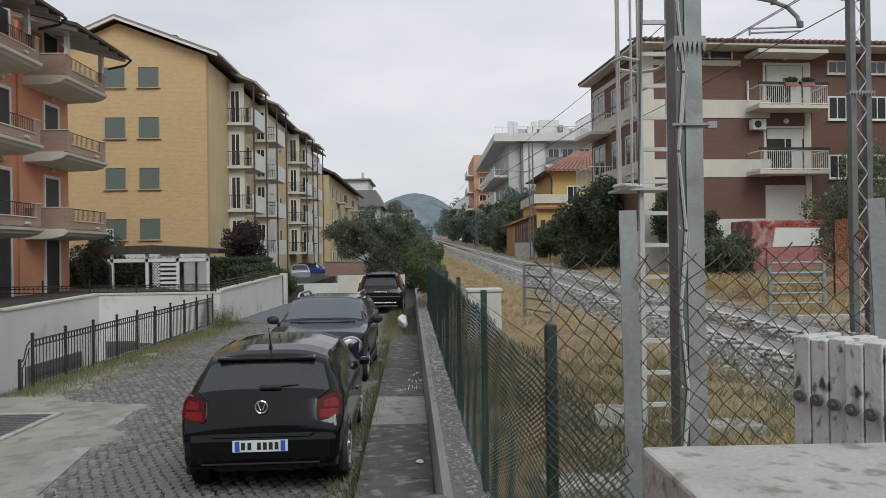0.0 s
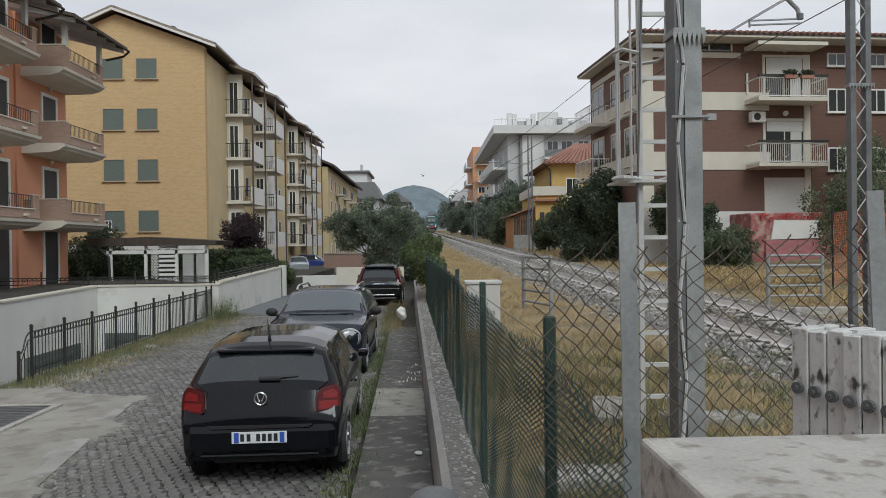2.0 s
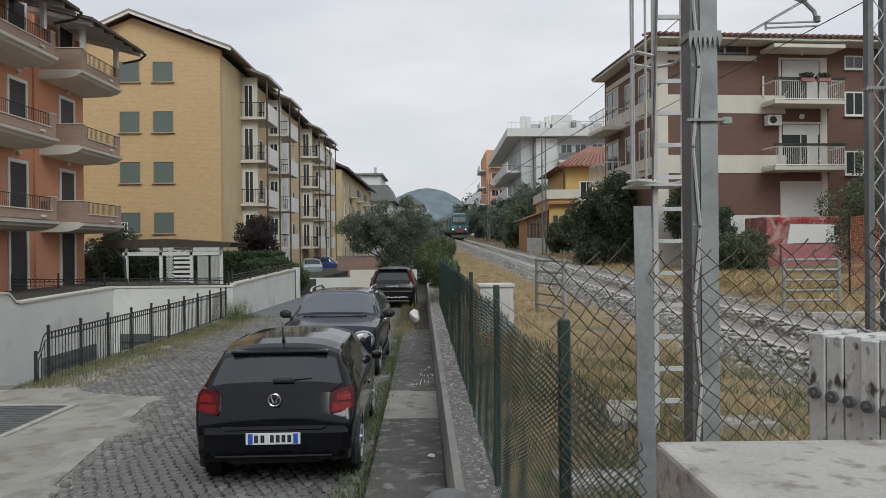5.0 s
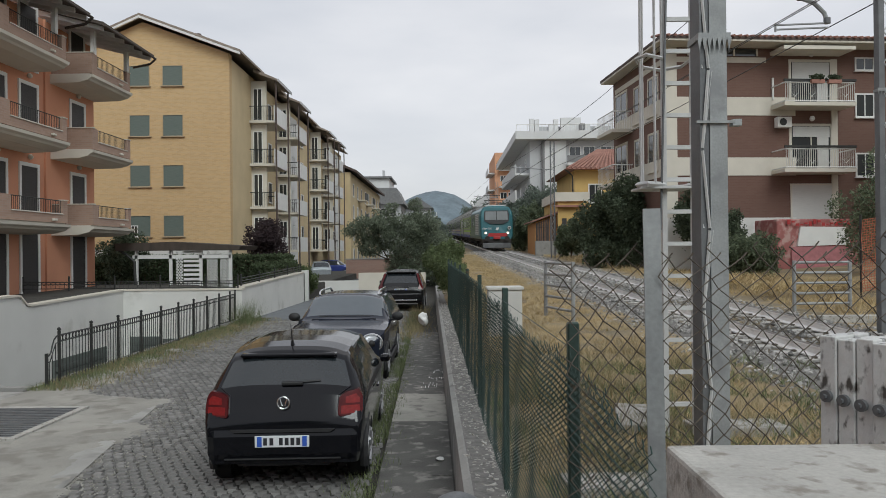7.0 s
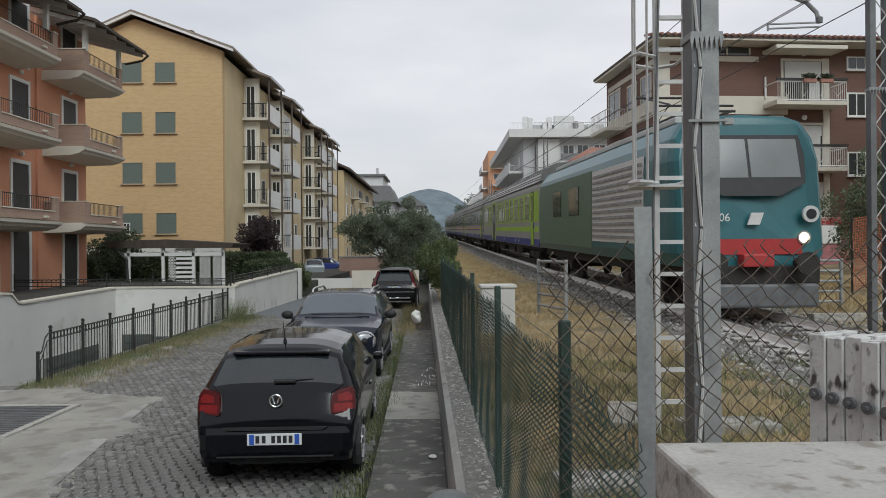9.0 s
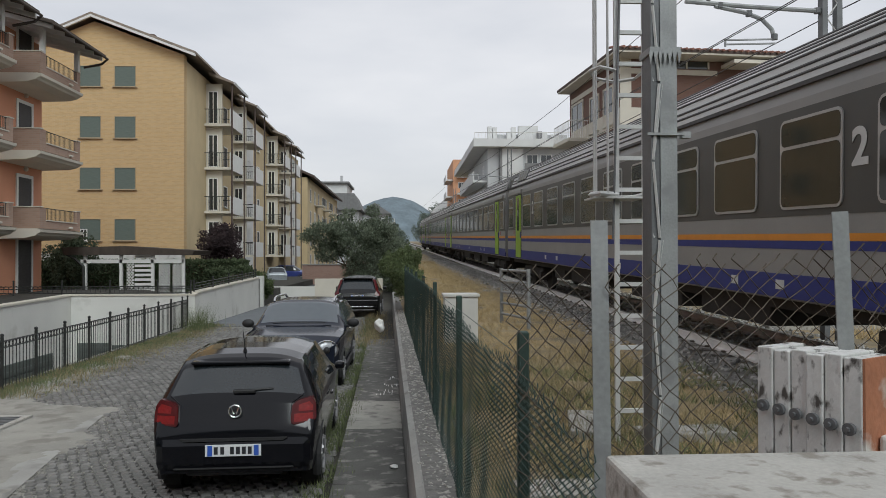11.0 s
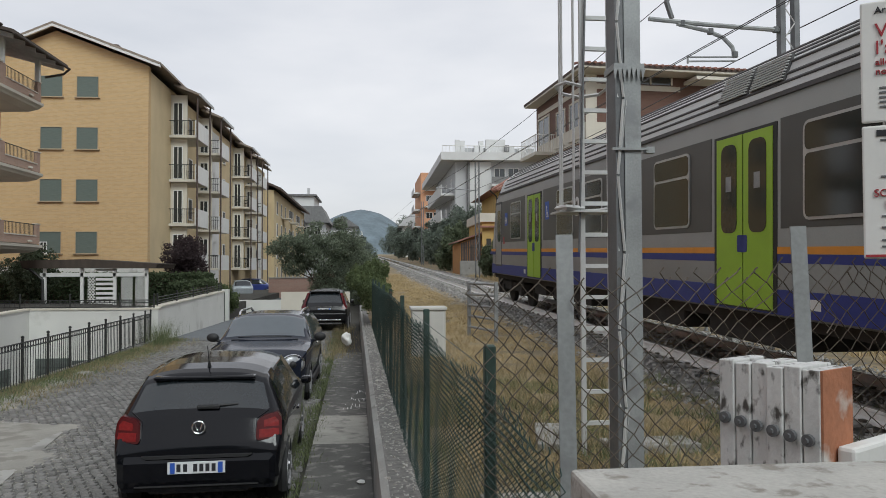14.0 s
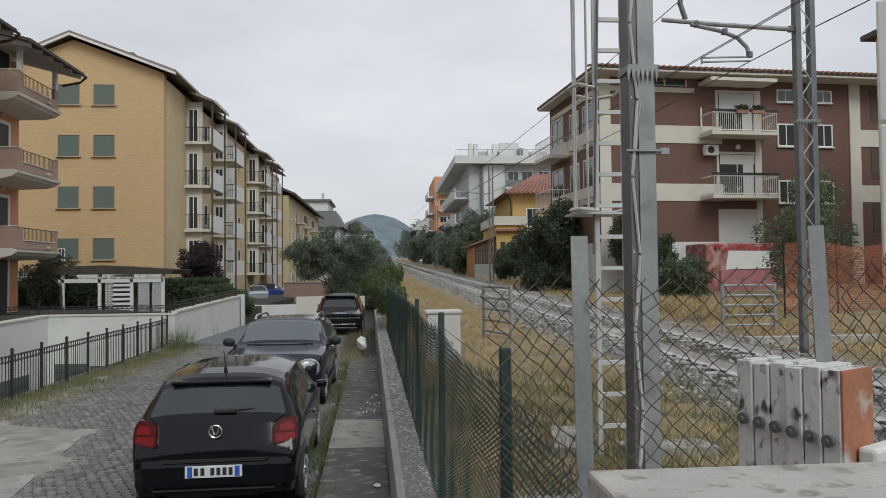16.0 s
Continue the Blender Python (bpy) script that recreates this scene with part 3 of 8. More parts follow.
# ---- railway ----
def railway():
    ys = [-60, -40, -25, -15, -8, -4, 0, 4, 8, 12, 16, 20, 25, 30, 36, 43, 50, 60, 70, 85, 100, 125, 150, 190, 240, 300]

    def sweep(name, prof, off, material, parent=None, label=""):
        bm = BM()
        rings = [[bm.verts.new((track_x(y) + off + a, y, track_z(y) + b)) for a, b in prof] for y in ys]
        n = len(prof)
        for r0, r1 in zip(rings, rings[1:]):
            for i in range(n):
                bm.faces.new((r0[i], r0[(i + 1) % n], r1[(i + 1) % n], r1[i]))
        bm.faces.new(rings[0])
        bm.faces.new(rings[-1][::-1])
        return part(name, bm, material, parent, label)

    bed = sweep("ballast_bed", [(-2.5, -0.6), (-2.45, -0.27), (-1.6, -0.19), (1.6, -0.19), (2.3, -0.27), (2.4, -0.6)], 0, BALLAST_BED)
    tagged(bed, "grey crushed stone bed of the railway track", "ballast", kind="structure")
    tr = thing("railway_track", "single railway track with whitewashed rails on concrete sleepers", "railway", kind="structure")
    for off in (-0.75, 0.75):
        r = sweep("rail", [(-0.085, -0.172), (-0.085, -0.15), (-0.03, -0.12), (-0.022, -0.05), (-0.036, -0.04), (-0.036, -0.009), (0.036, -0.009), (0.036, -0.04), (0.022, -0.05), (0.03, -0.12), (0.075, -0.15), (0.075, -0.17)], off, RAIL_SIDE, tr, "whitewashed rail")
        sweep("rail_head", [(-0.034, -0.009), (-0.028, 0), (0.028, 0), (0.034, -0.009)], off, RAIL_TOP, r, "worn steel rail head")
    bm = BM()
    prism(bm, [(-1.15, -0.28), (-1.15, -0.16), (-0.45, -0.165), (-0.35, -0.19), (0.35, -0.19), (0.45, -0.165), (1.15, -0.16), (1.15, -0.28)], -0.12, 0.12)
    first = part("sleeper", bm, SLEEPER, tr)
    bm = BM()
    for o in (-0.75, 0.75):
        for s in (-0.1, 0.1):
            box(bm, o + s - 0.03, -0.04, -0.165, o + s + 0.03, 0.04, -0.135)
    clip = part("rail_clip", bm, CLIP, tr)
    y, k = -6.0, 0
    while y < 110:
        m = pose(track_x(y), y, track_z(y), math.degrees(0.025), 0, 2.0)
        if k == 0:
            first.matrix_basis = m
            clip.matrix_basis = m
        else:
            for src in (first, clip):
                o = src.copy()
                scene.collection.objects.link(o)
                o.matrix_basis = m
        y, k = y + 0.6, k + 1
    n = 30000
    y = -8 + 78 * RNG.uniform(0, 1, n) ** 1.6
    dx = RNG.uniform(-2.9, 2.5, n)
    zz = np.interp(dx, [-2.9, -2.45, -1.6, 1.6, 2.3], [-0.3, -0.26, -0.175, -0.175, -0.25])
    keep = (np.abs(np.abs(dx) - 0.75) > 0.21)
    pts = np.stack([[track_x(a) for a in y] + dx, y, [track_z(a) for a in y] + zz + RNG.uniform(-0.02, 0.015, n)], 1)[keep]
    v, f = stones(pts, 0.022, 0.05)
    tagged(raw("ballast_stones", v, f, BALLAST), "loose grey crushed stones between the rails", "ballast", kind="stuff")


railway()


# ---- white walls and terrace round the sunken ramp ----
def white_walls():
    e = thing("wall_terrace", "smooth white plastered retaining wall with flat coping", "wall", kind="structure")
    step = [(19.7, 1.0), (19.85, 0.98), (20.0, 0.86), (20.15, 0.74), (20.35, 0.70), (26.2, 0.80)]
    part("wall_side", prism(BM(), [(6.0, -2.7), (6.0, 1.0)] + step + [(26.2, -2.7)], -11.65, -11.4, "x"), WHITE_WALL, e)
    part("coping", prism(BM(), [(6.0, 1.003), (6.0, 1.06)] + [(y, z + 0.06) for y, z in step] + [(y, z + 0.003) for y, z in step[::-1]], -11.7, -11.36, "x"), CREAM, e)
    boxpart("wall_end", (-11.65, 26.2, -2.7, -7.22, 26.45, 0.80), WHITE_WALL, e)
    boxpart("coping", (-11.7, 26.17, 0.803, -7.2, 26.48, 0.86), CREAM, e)
    bm = BM()
    prism(bm, [(26.45, -0.6), (26.45, 0.86), (37.6, 1.05), (37.6, -0.6)], -7.5, -7.24, "x")
    part("wall_street", bm, WHITE_WALL, e)
    bm = BM()
    prism(bm, [(26.5, 0.862), (26.5, 0.92), (37.6, 1.11), (37.6, 1.052)], -7.53, -7.2, "x")
    part("coping", bm, CREAM, e)
    boxpart("gate_pier", (-7.55, 38.5, -0.6, -7.2, 38.85, 1.15), WHITE_WALL, e)
    boxpart("gate_leaf", (-7.42, 37.62, -0.45, -7.36, 38.48, 1.0), IRON, e, "dark metal gate leaf")
    boxpart("ramp_wall", (-7.53, 13.3, -2.7, -7.40, 26.2, street_z(20) + 0.06), CONCRETE, e)
    boxpart("ramp_wall", (-11.4, 13.15, -2.7, -7.40, 13.3, street_z(14) + 0.05), CONCRETE, e)
    f = thing("wall_far_drive", "low cream wall at the end of the parking street", "wall", kind="structure")
    boxpart("wall_section", (-8.6, 46, -0.9, -4.9, 46.25, 0.30), WHITE_WALL, f)
    boxpart("wall_section", (-4.88, 41, -0.9, -1.2, 41.25, 0.92), CREAM, f)
    g = thing("brick_wall_far", "red brick boundary wall across the far street", "wall", kind="structure")
    boxpart("wall_section", (-9.2, 118, -2.2, 0.5, 118.3, 1.4), BROWN_BRICK, g)
    # dark louvred garage panels down in the ramp
    for x, y, rz, h, top in ((-11.39, 23.1, 0, 1.65, 1.65), (-10.6, 26.19, -90, 0.55, 1.8), (-9.4, 26.19, -90, 0.58, 1.72)):
        p = thing("garage_panel", "dark green louvred metal panel in the sunken ramp", "panel", x, y, -2.6, rz, group="garage panels")
        boxpart("panel_frame", (0, -h, 0, 0.06, h, top), PANEL_GREEN, p)
        for i in range(int(top / 0.2) - 1):
            boxpart("slat", (0.06, -h + 0.08, 0.12 + i * 0.2, 0.10, h - 0.08, 0.26 + i * 0.2), PANEL_GREEN, p)


white_walls()


def iron_fence(name, label, pts, z0, h, step, post_every, rail_zs, ring=True, r=0.009):
    """Wrought fence along a line: posts, rails, single pickets and a row of rings."""
    e = thing(name, label, "fence")
    P = [Vector(p) for p in pts]
    for a, b in zip(P, P[1:]):
        L = (b - a).length
        d = (b - a) / L
        for q in rail_zs:
            bm = BM()
            rod(bm, a + Vector((0, 0, q * h)), b + Vector((0, 0, q * h)), 0.014, 4)
            part("rail", bm, IRON, e)
        n = int(L / step)
        k = max(1, round(post_every / step))
        for i in range(n + 1):
            c = a + d * (L * i / n)
            bm = BM()
            if i % k == 0 or i == n:
                box(bm, -0.022, -0.022, -0.05, 0.022, 0.022, h + 0.06, m=Matrix.Translation(c))
                bmesh.ops.create_icosphere(bm, subdivisions=1, radius=0.04, matrix=Matrix.Translation(c + Vector((0, 0, h + 0.09))))
                part("post", bm, IRON, e)
            else:
                rod(bm, c + Vector((0, 0, rail_zs[0] * h)), c + Vector((0, 0, h * rail_zs[-1])), r, 4)
                part("picket", bm, IRON, e)
            if ring and i < n:
                bm = BM()
                m = c + d * (L * (i + 0.5) / n - L * i / n) + Vector((0, 0, h * (rail_zs[-1] + rail_zs[-2]) / 2))
                rr = step * 0.42
                ringpts = [m + d * (rr * math.cos(t * 0.785)) + Vector((0, 0, rr * math.sin(t * 0.785))) for t in range(9)]
                rods(bm, ringpts, 0.006, 3)
                part("ring", bm, IRON, e)
    return e


iron_fence("ramp_fence", "black wrought iron fence with rings along the sunken ramp", [(-7.18, 13.75, -0.30), (-7.44, 26.1, -0.27)], 0, 0.96, 0.13, 1.3, (0.07, 0.86, 0.98))
iron_fence("terrace_fence", "low black iron fence on the white wall's coping", [(-15.0, 26.35, 0.86), (-7.4, 26.35, 0.86)], 0, 0.36, 0.16, 1.6, (0.1, 0.5, 0.72))
iron_fence("garden_fence", "low black iron rail on the white street wall", [(-7.36, 26.6, 0.92), (-7.36, 37.5, 1.1)], 0, 0.3, 0.5, 2.5, (0.3, 0.6, 0.95), ring=False)


# ---- buildings ----
def window(parent, m, w, h, fill, frame_mat=WHITE_PAINT, fw=0.07, sill=True, name="window"):
    """A window on a wall: local x along the wall, z up, -y out of the wall."""
    win = part(name, box(box(box(box(BM(), -w / 2 - fw, -0.05, 0, -w / 2, 0, h), w / 2, -0.05, 0, w / 2 + fw, 0, h), -w / 2 - fw, -0.05, h, w / 2 + fw, 0, h + fw), -w / 2 - fw, -0.05, -fw, w / 2 + fw, 0, 0), frame_mat, parent)
    win.matrix_basis = m
    p = boxpart("pane" if fill is PANE else "shutter", (-w / 2, -0.022, 0, w / 2, -0.004, h), fill, win)
    if fill is PANE:
        boxpart("mullion", (-0.025, -0.04, 0, 0.025, -0.023, h), frame_mat, win)
    if sill:
        boxpart("sill", (-w / 2 - 0.12, -0.12, -fw - 0.05, w / 2 + 0.12, 0, -fw - 0.003), frame_mat, win)
    return win


def ramp_fence_end():
    """The swept-down end panel of the ramp fence."""
    e = thing("fence_end", "black iron end piece with a swept-down rail", "fence", -7.18, 13.75, -0.30)
    sweep_ = [(0, 0.94), (-0.10, 0.93), (-0.19, 0.87), (-0.25, 0.76), (-0.29, 0.66), (-0.36, 0.61), (-0.44, 0.60)]
    bm = BM()
    rods(bm, [(0, y, z) for y, z in sweep_], 0.014, 5)
    part("rail", bm, IRON, e)
    bm = BM()
    rods(bm, [(0, 0, 0.82), (0, -0.12, 0.8), (0, -0.22, 0.66), (0, -0.32, 0.5), (0, -0.44, 0.48)], 0.011, 4)
    part("rail", bm, IRON, e)
    bm = BM()
    rod(bm, (0, 0, 0.07), (0, -0.44, 0.07), 0.014, 4)
    part("rail", bm, IRON, e)
    for y, z in ((-0.13, 0.8), (-0.25, 0.62), (-0.35, 0.49)):
        bm = BM()
        rod(bm, (0, y, 0.07), (0, y, z), 0.009, 4)
        part("picket", bm, IRON, e)
    boxpart("post", (-0.022, -0.462, -0.08, 0.022, -0.418, 0.66), IRON, e)


ramp_fence_end()


def yellow_block():
    Y0, Y1, XL, XR = 44.0, 90.0, -22.9, -12.75
    e = thing("apartment_building", "four-storey yellow brick apartment building with a shallow gable", "building")
    pk = -17.85
    part("wall", prism(BM(), [(XL, -1), (XR, -1), (XR, 13.85), (pk, 15.75), (XL, 13.6)], Y0, Y0 + 0.5), YELLOW_BRICK, e)
    boxpart("wall", (XR - 0.5, Y0 + 0.5, -1, XR, Y1, 13.6), YELLOW_PLASTER, e)
    boxpart("wall", (XL, Y0 + 0.5, -1, XL + 0.5, Y1, 13.6), YELLOW_PLASTER, e)
    boxpart("wall", (XL, Y1, -1, XR, Y1 + 0.4, 13.6), YELLOW_PLASTER, e)
    boxpart("plinth", (XL - 0.04, Y0 - 0.06, -1, XR + 0.06, Y0 - 0.003, 2.35), WHITE_WALL, e)
    part("roof", prism(BM(), [(XL - 0.9, 13.35), (pk, 16.0), (XR + 0.8, 13.8), (XR + 0.8, 13.93), (pk, 16.13), (XL - 0.9, 13.49)], Y0 - 0.55, Y1 + 0.5), EAVE, e)
    part("verge_board", prism(BM(), [(XL - 0.88, 13.2), (pk, 15.85), (XR + 0.78, 13.65), (XR + 0.78, 13.79), (pk, 15.99), (XL - 0.88, 13.34)], Y0 - 0.565, Y0 - 0.43), WHITE_PAINT, e)
    bm = BM()
    bmesh.ops.create_uvsphere(bm, u_segments=10, v_segments=6, radius=0.35, matrix=Matrix.Translation((-14.9, Y0 + 1, 15.0)))
    part("chimney_cap", bm, BROWN_ROOF, e)
    for z0, z1 in ((11.99, 13.14), (9.02, 10.23), (6.05, 7.27), (3.10, 4.30)):
        for xc in (-18.06, -16.1):
            window(e, pose(xc, Y0, z0), 1.14, z1 - z0, SHUTTER, SILL_STONE, 0.025)
    window(e, pose(-18.4, Y0 - 0.06, 3.10), 0.3, 0.6, PANE, WHITE_PAINT, 0.05)
    # balcony stacks on the street side
    for y0, y1 in ((48.4, 52.0), (55.8, 59.4), (69.5, 73.3), (76.5, 80.3)):
        for zs in (10.5, 7.7, 4.9, 2.1):
            b = boxpart("balcony", (XR, y0, zs, -11.12, y1, zs + 0.16), CREAM, e)
            boxpart("parapet_panel", (-11.16, y0, zs + 0.0, -11.08, y1, zs + 1.12), WHITE_PAINT, b)
            for yy in (y0 + 0.03, y1 - 0.03):
                bm = BM()
                rod(bm, (XR, yy, zs + 1.08), (-11.12, yy, zs + 1.08), 0.025, 4)
                for i in range(11):
                    xx = XR + 0.1 + i * 0.14
                    rod(bm, (xx, yy, zs + 0.15), (xx, yy, zs + 1.07), 0.011, 3)
                part("railing", bm, IRON, b)
            window(e, pose(XR, y0 + 1.1, zs + 0.25, 0, 0, 90), 0.9, 2.1, PANE, WHITE_PAINT, 0.07, False, "balcony_door")
            window(e, pose(XR, y0 + 2.6, zs + 0.9, 0, 0, 90), 0.8, 1.4, SHUTTER_DARK, WHITE_PAINT, 0.07, False)
            # shutter on the short recess wall, seen end on
            window(e, pose(-12.3, y0 + 0.42, zs + 0.25), 0.5, 2.0, PANE, WHITE_PAINT, 0.05, False)
            boxpart("recess_wall", (XR, y0 + 0.43, zs + 0.163, -11.75, y0 + 0.6, zs + 2.79), CREAM, e)
        part("canopy", prism(BM(), [(XR + 0.35, 13.72), (-10.8, 13.12), (-10.8, 13.24), (XR + 0.35, 13.95)], y0 - 0.3, y1 + 0.3), EAVE, e)
        boxpart("fascia", (-10.83, y0 - 0.32, 13.09, -10.78, y1 + 0.32, 13.27), GREY_PLASTER, e)
        for yy in (y0 - 0.06, y1 + 0.06):
            bm = BM()
            rod(bm, (-11.0, yy, -0.8), (-11.0, yy, 13.15), 0.06, 6)
            part("drainpipe", bm, BROWN_ROOF, e)
    for yc in (53.9, 62.0, 65.8, 74.9, 84.0, 87.0):
        for zs in (11.3, 8.5, 5.7, 2.9):
            window(e, pose(XR, yc, zs, 0, 0, 90), 0.9, 1.35, SHUTTER_DARK, WHITE_PAINT, 0.07)
    for yc in (62, 86):
        boxpart("white_bay", (XR + 0.003, yc - 1.6, -0.8, XR + 0.05, yc + 1.6, 13.2), WHITE_PAINT, e)


def far_yellow():
    e = thing("apartment_building", "distant yellow apartment row with dark eaves", "building", group="street apartments")
    boxpart("wall", (-21, 94, -2, -12.1, 135, 12.0), YELLOW_PLASTER, e)
    part("roof", prism(BM(), [(-22, 11.9), (-16.5, 14.2), (-11.2, 11.9), (-11.2, 12.2), (-16.5, 14.5), (-22, 12.2)], 93.5, 136), BROWN_ROOF, e)
    for y in (97, 101.5, 106, 111, 116, 121, 126, 131):
        for z in (9.2, 6.4, 3.6, 0.8):
            window(e, pose(-12.1, y, z, 0, 0, 90), 1.0, 1.5, SHUTTER_DARK, WHITE_PAINT, 0.1)
    for y in (103.5, 113.5, 123.5):
        for z in (8.9, 6.1, 3.3):
            b = boxpart("balcony", (-12.1, y - 1.5, z, -11.0, y + 1.5, z + 0.15), CREAM, e)
            boxpart("parapet_panel", (-11.05, y - 1.5, z + 0.15, -11.0, y + 1.5, z + 1.1), IRON, b)
    h = thing("apartment_house", "grey-roofed house with a white attic storey", "house")
    boxpart("wall", (-20, 150, -2, -9.2, 165, 11.5), GREY_PLASTER, h)
    part("roof", prism(BM(), [(-21, 11.3), (-20, 14.6), (-10, 14.6), (-8.4, 11.3)], 149, 166), SLATE, h)
    boxpart("attic", (-19.5, 149.8, 14.6, -11.5, 164, 16.6), WHITE_PLASTER, h)
    boxpart("attic_roof", (-20, 149.2, 16.6, -11.0, 165, 16.95), SLATE, h)
    boxpart("chimney", (-13.0, 152, 16.9, -12.5, 152.6, 18.4), GREY_PLASTER, h)
    for x in (-18, -15.5, -13, -10.8):
        for z in (9.0, 6.2):
            window(h, pose(x, 150, z), 1.1, 1.5, PANE, WHITE_PAINT, 0.1)
    for x in (-17.5, -13):
        window(h, pose(x, 149.5, 12.4), 1.4, 1.2, PANE, WHITE_PAINT, 0.12)
    w = thing("apartment_house", "distant grey house with stepped white balconies", "house")
    boxpart("wall", (-10.5, 190, -2, -4.2, 204, 13), GREY_PLASTER, w)
    part("roof", prism(BM(), [(-11.3, 12.8), (-7.5, 15.6), (-3.4, 12.8)], 189, 205), SLATE, w)
    for z in (10.5, 7.6, 4.7):
        b = boxpart("balcony", (-4.2, 190, z, -2.6, 203, z + 0.25), WHITE_PLASTER, w)
        boxpart("parapet_panel", (-2.75, 190, z + 0.25, -2.6, 203, z + 1.2), WHITE_PLASTER, b)
    for x in (-9.2, -7, -5.2):
        for z in (10, 7):
            window(w, pose(x, 190, z), 1.1, 1.5, PANE, WHITE_PAINT, 0.1)


def orange_house():
    XW, YE = -15.2, 32.2
    e = thing("apartment_building", "orange plastered apartment house with taupe brick balconies", "building")
    boxpart("wall", (-27, 2, 0, XW, 28.37, 11.0), ORANGE_PLASTER, e)
    boxpart("wall", (-27, 28.39, 0, XW - 0.5, YE, 11.0), ORANGE_PLASTER, e)
    boxpart("pilaster", (XW - 0.5, 28.4, 0.7, XW - 0.02, YE, 11.0), ORANGE_PLASTER, e)
    boxpart("drainpipe", (XW + 0.003, 28.15, 0.7, XW + 0.08, 28.25, 11), ORANGE_PLASTER, e)
    xo = -13.64
    for y0, y1 in ((17.9, 26.8), (28.75, 32.2)):
        for zb in (8.72, 5.81, 2.86):
            b = boxpart("balcony", (XW, y0, zb + 0.18, xo - 0.1, y1, zb + 0.36), CREAM, e)
            part("moulding", prism(BM(), [(XW - 0.03, zb - 0.03), (xo - 0.5, zb), (xo - 0.12, zb + 0.1), (xo - 0.06, zb + 0.16), (xo + 0.06, zb + 0.22), (xo + 0.08, zb + 0.32), (XW - 0.03, zb + 0.32)], y0 - 0.1, y1 + 0.1), CREAM, b)
            rail_y = y0 + (0.45 if y0 > 28 else 5.4)
            boxpart("parapet_panel", (XW - 0.4, y0, zb + 0.36, xo, y0 + 0.14, zb + 1.16), TAUPE_BRICK, b)
            boxpart("parapet_panel", (xo - 0.14, y0 + 0.14, zb + 0.36, xo, rail_y, zb + 1.16), TAUPE_BRICK, b)
            boxpart("parapet_panel", (xo - 0.14, rail_y, zb + 0.36, xo, y1, zb + 0.66), TAUPE_BRICK, b)
            boxpart("parapet_panel", (xo - 0.14, y1 - 0.3, zb + 0.66, xo, y1, zb + 1.16), TAUPE_BRICK, b)
            boxpart("coping", (XW - 0.4, y0 - 0.03, zb + 1.163, xo + 0.04, y0 + 0.17, zb + 1.2), CREAM, b)
            boxpart("coping", (xo - 0.17, rail_y, zb + 0.663, xo + 0.03, y1 - 0.3, zb + 0.70), CREAM, b)
            boxpart("coping", (xo - 0.17, y1 - 0.32, zb + 1.163, xo + 0.03, y1 + 0.02, zb + 1.2), CREAM, b)
            bm = BM()
            yy = rail_y + 0.06
            while yy < y1 - 0.32:
                rod(bm, (xo - 0.07, yy, zb + 0.69), (xo - 0.07, yy, zb + 1.15), 0.009, 4)
                yy += 0.11
            rod(bm, (xo - 0.07, rail_y, zb + 1.15), (xo - 0.07, y1 - 0.3, zb + 1.15), 0.016, 4)
            part("railing", bm, IRON, b)
            bm = BM()
            box(bm, xo + 0.003, y1 - 1.1, zb + 0.42, xo + 0.1, y1 - 0.85, zb + 0.5, 0.02)
            part("spout", bm, CREAM, b)
    for zb in (0.72, 3.12, 6.07, 8.97):
        for yc, d in ((25.1, 0), (27.1, 0), (30.75, -0.02)):
            w = window(e, pose(XW + d, yc, zb, 0, 0, 90), 1.05, 2.2, SHUTTER_DARK, WHITE_PAINT, 0.13, False, "balcony_door")
            bm = BM()
            bmesh.ops.create_uvsphere(bm, u_segments=8, v_segments=5, radius=0.1, matrix=Matrix.Translation((0, -0.08, 2.55)))
            part("wall_lamp", bm, CREAM, w)
    # timber canopies over the top balconies
    for y0, y1 in ((16.9, 27.1), (28.1, 33.0)):
        c = part("canopy", prism(BM(), [(XW - 1.5, 11.75), (xo + 0.75, 10.75), (xo + 0.75, 10.87), (XW - 1.5, 11.87)], y0, y1), WOOD_DARK, e)
        yy = y0 + 0.3
        while yy < y1:
            part("rafter", prism(BM(), [(XW - 1.2, 11.5), (xo + 0.6, 10.62), (xo + 0.6, 10.79), (XW - 1.2, 11.69)], yy, yy + 0.1), WHITE_PAINT, c)
            yy += 0.9
        bm = BM()
        rods(bm, [(xo + 0.8, y0 - 0.05, 10.72), (xo + 0.8, y1 + 0.05, 10.72), (xo + 0.55, y1 + 0.05, 10.5), (xo - 0.2, y1 + 0.05, 10.35)], 0.05, 6)
        part("gutter", bm, WOOD_DARK, c)
        for yy in (y0 + 1.0, y1 - 0.9):
            boxpart("canopy_post", (xo - 0.18, yy - 0.09, 9.88, xo - 0.02, yy + 0.09, 10.8), WHITE_PAINT, c)
    ch = boxpart("chimney", (-18.3, 29.5, 11.0, -17.0, 30.5, 12.2), TAUPE_BRICK, e)
    for i in range(4):
        boxpart("louvre", (-18.4, 29.4, 12.22 + i * 0.13, -16.9, 30.6, 12.3 + i * 0.13), BROWN_ROOF, ch)


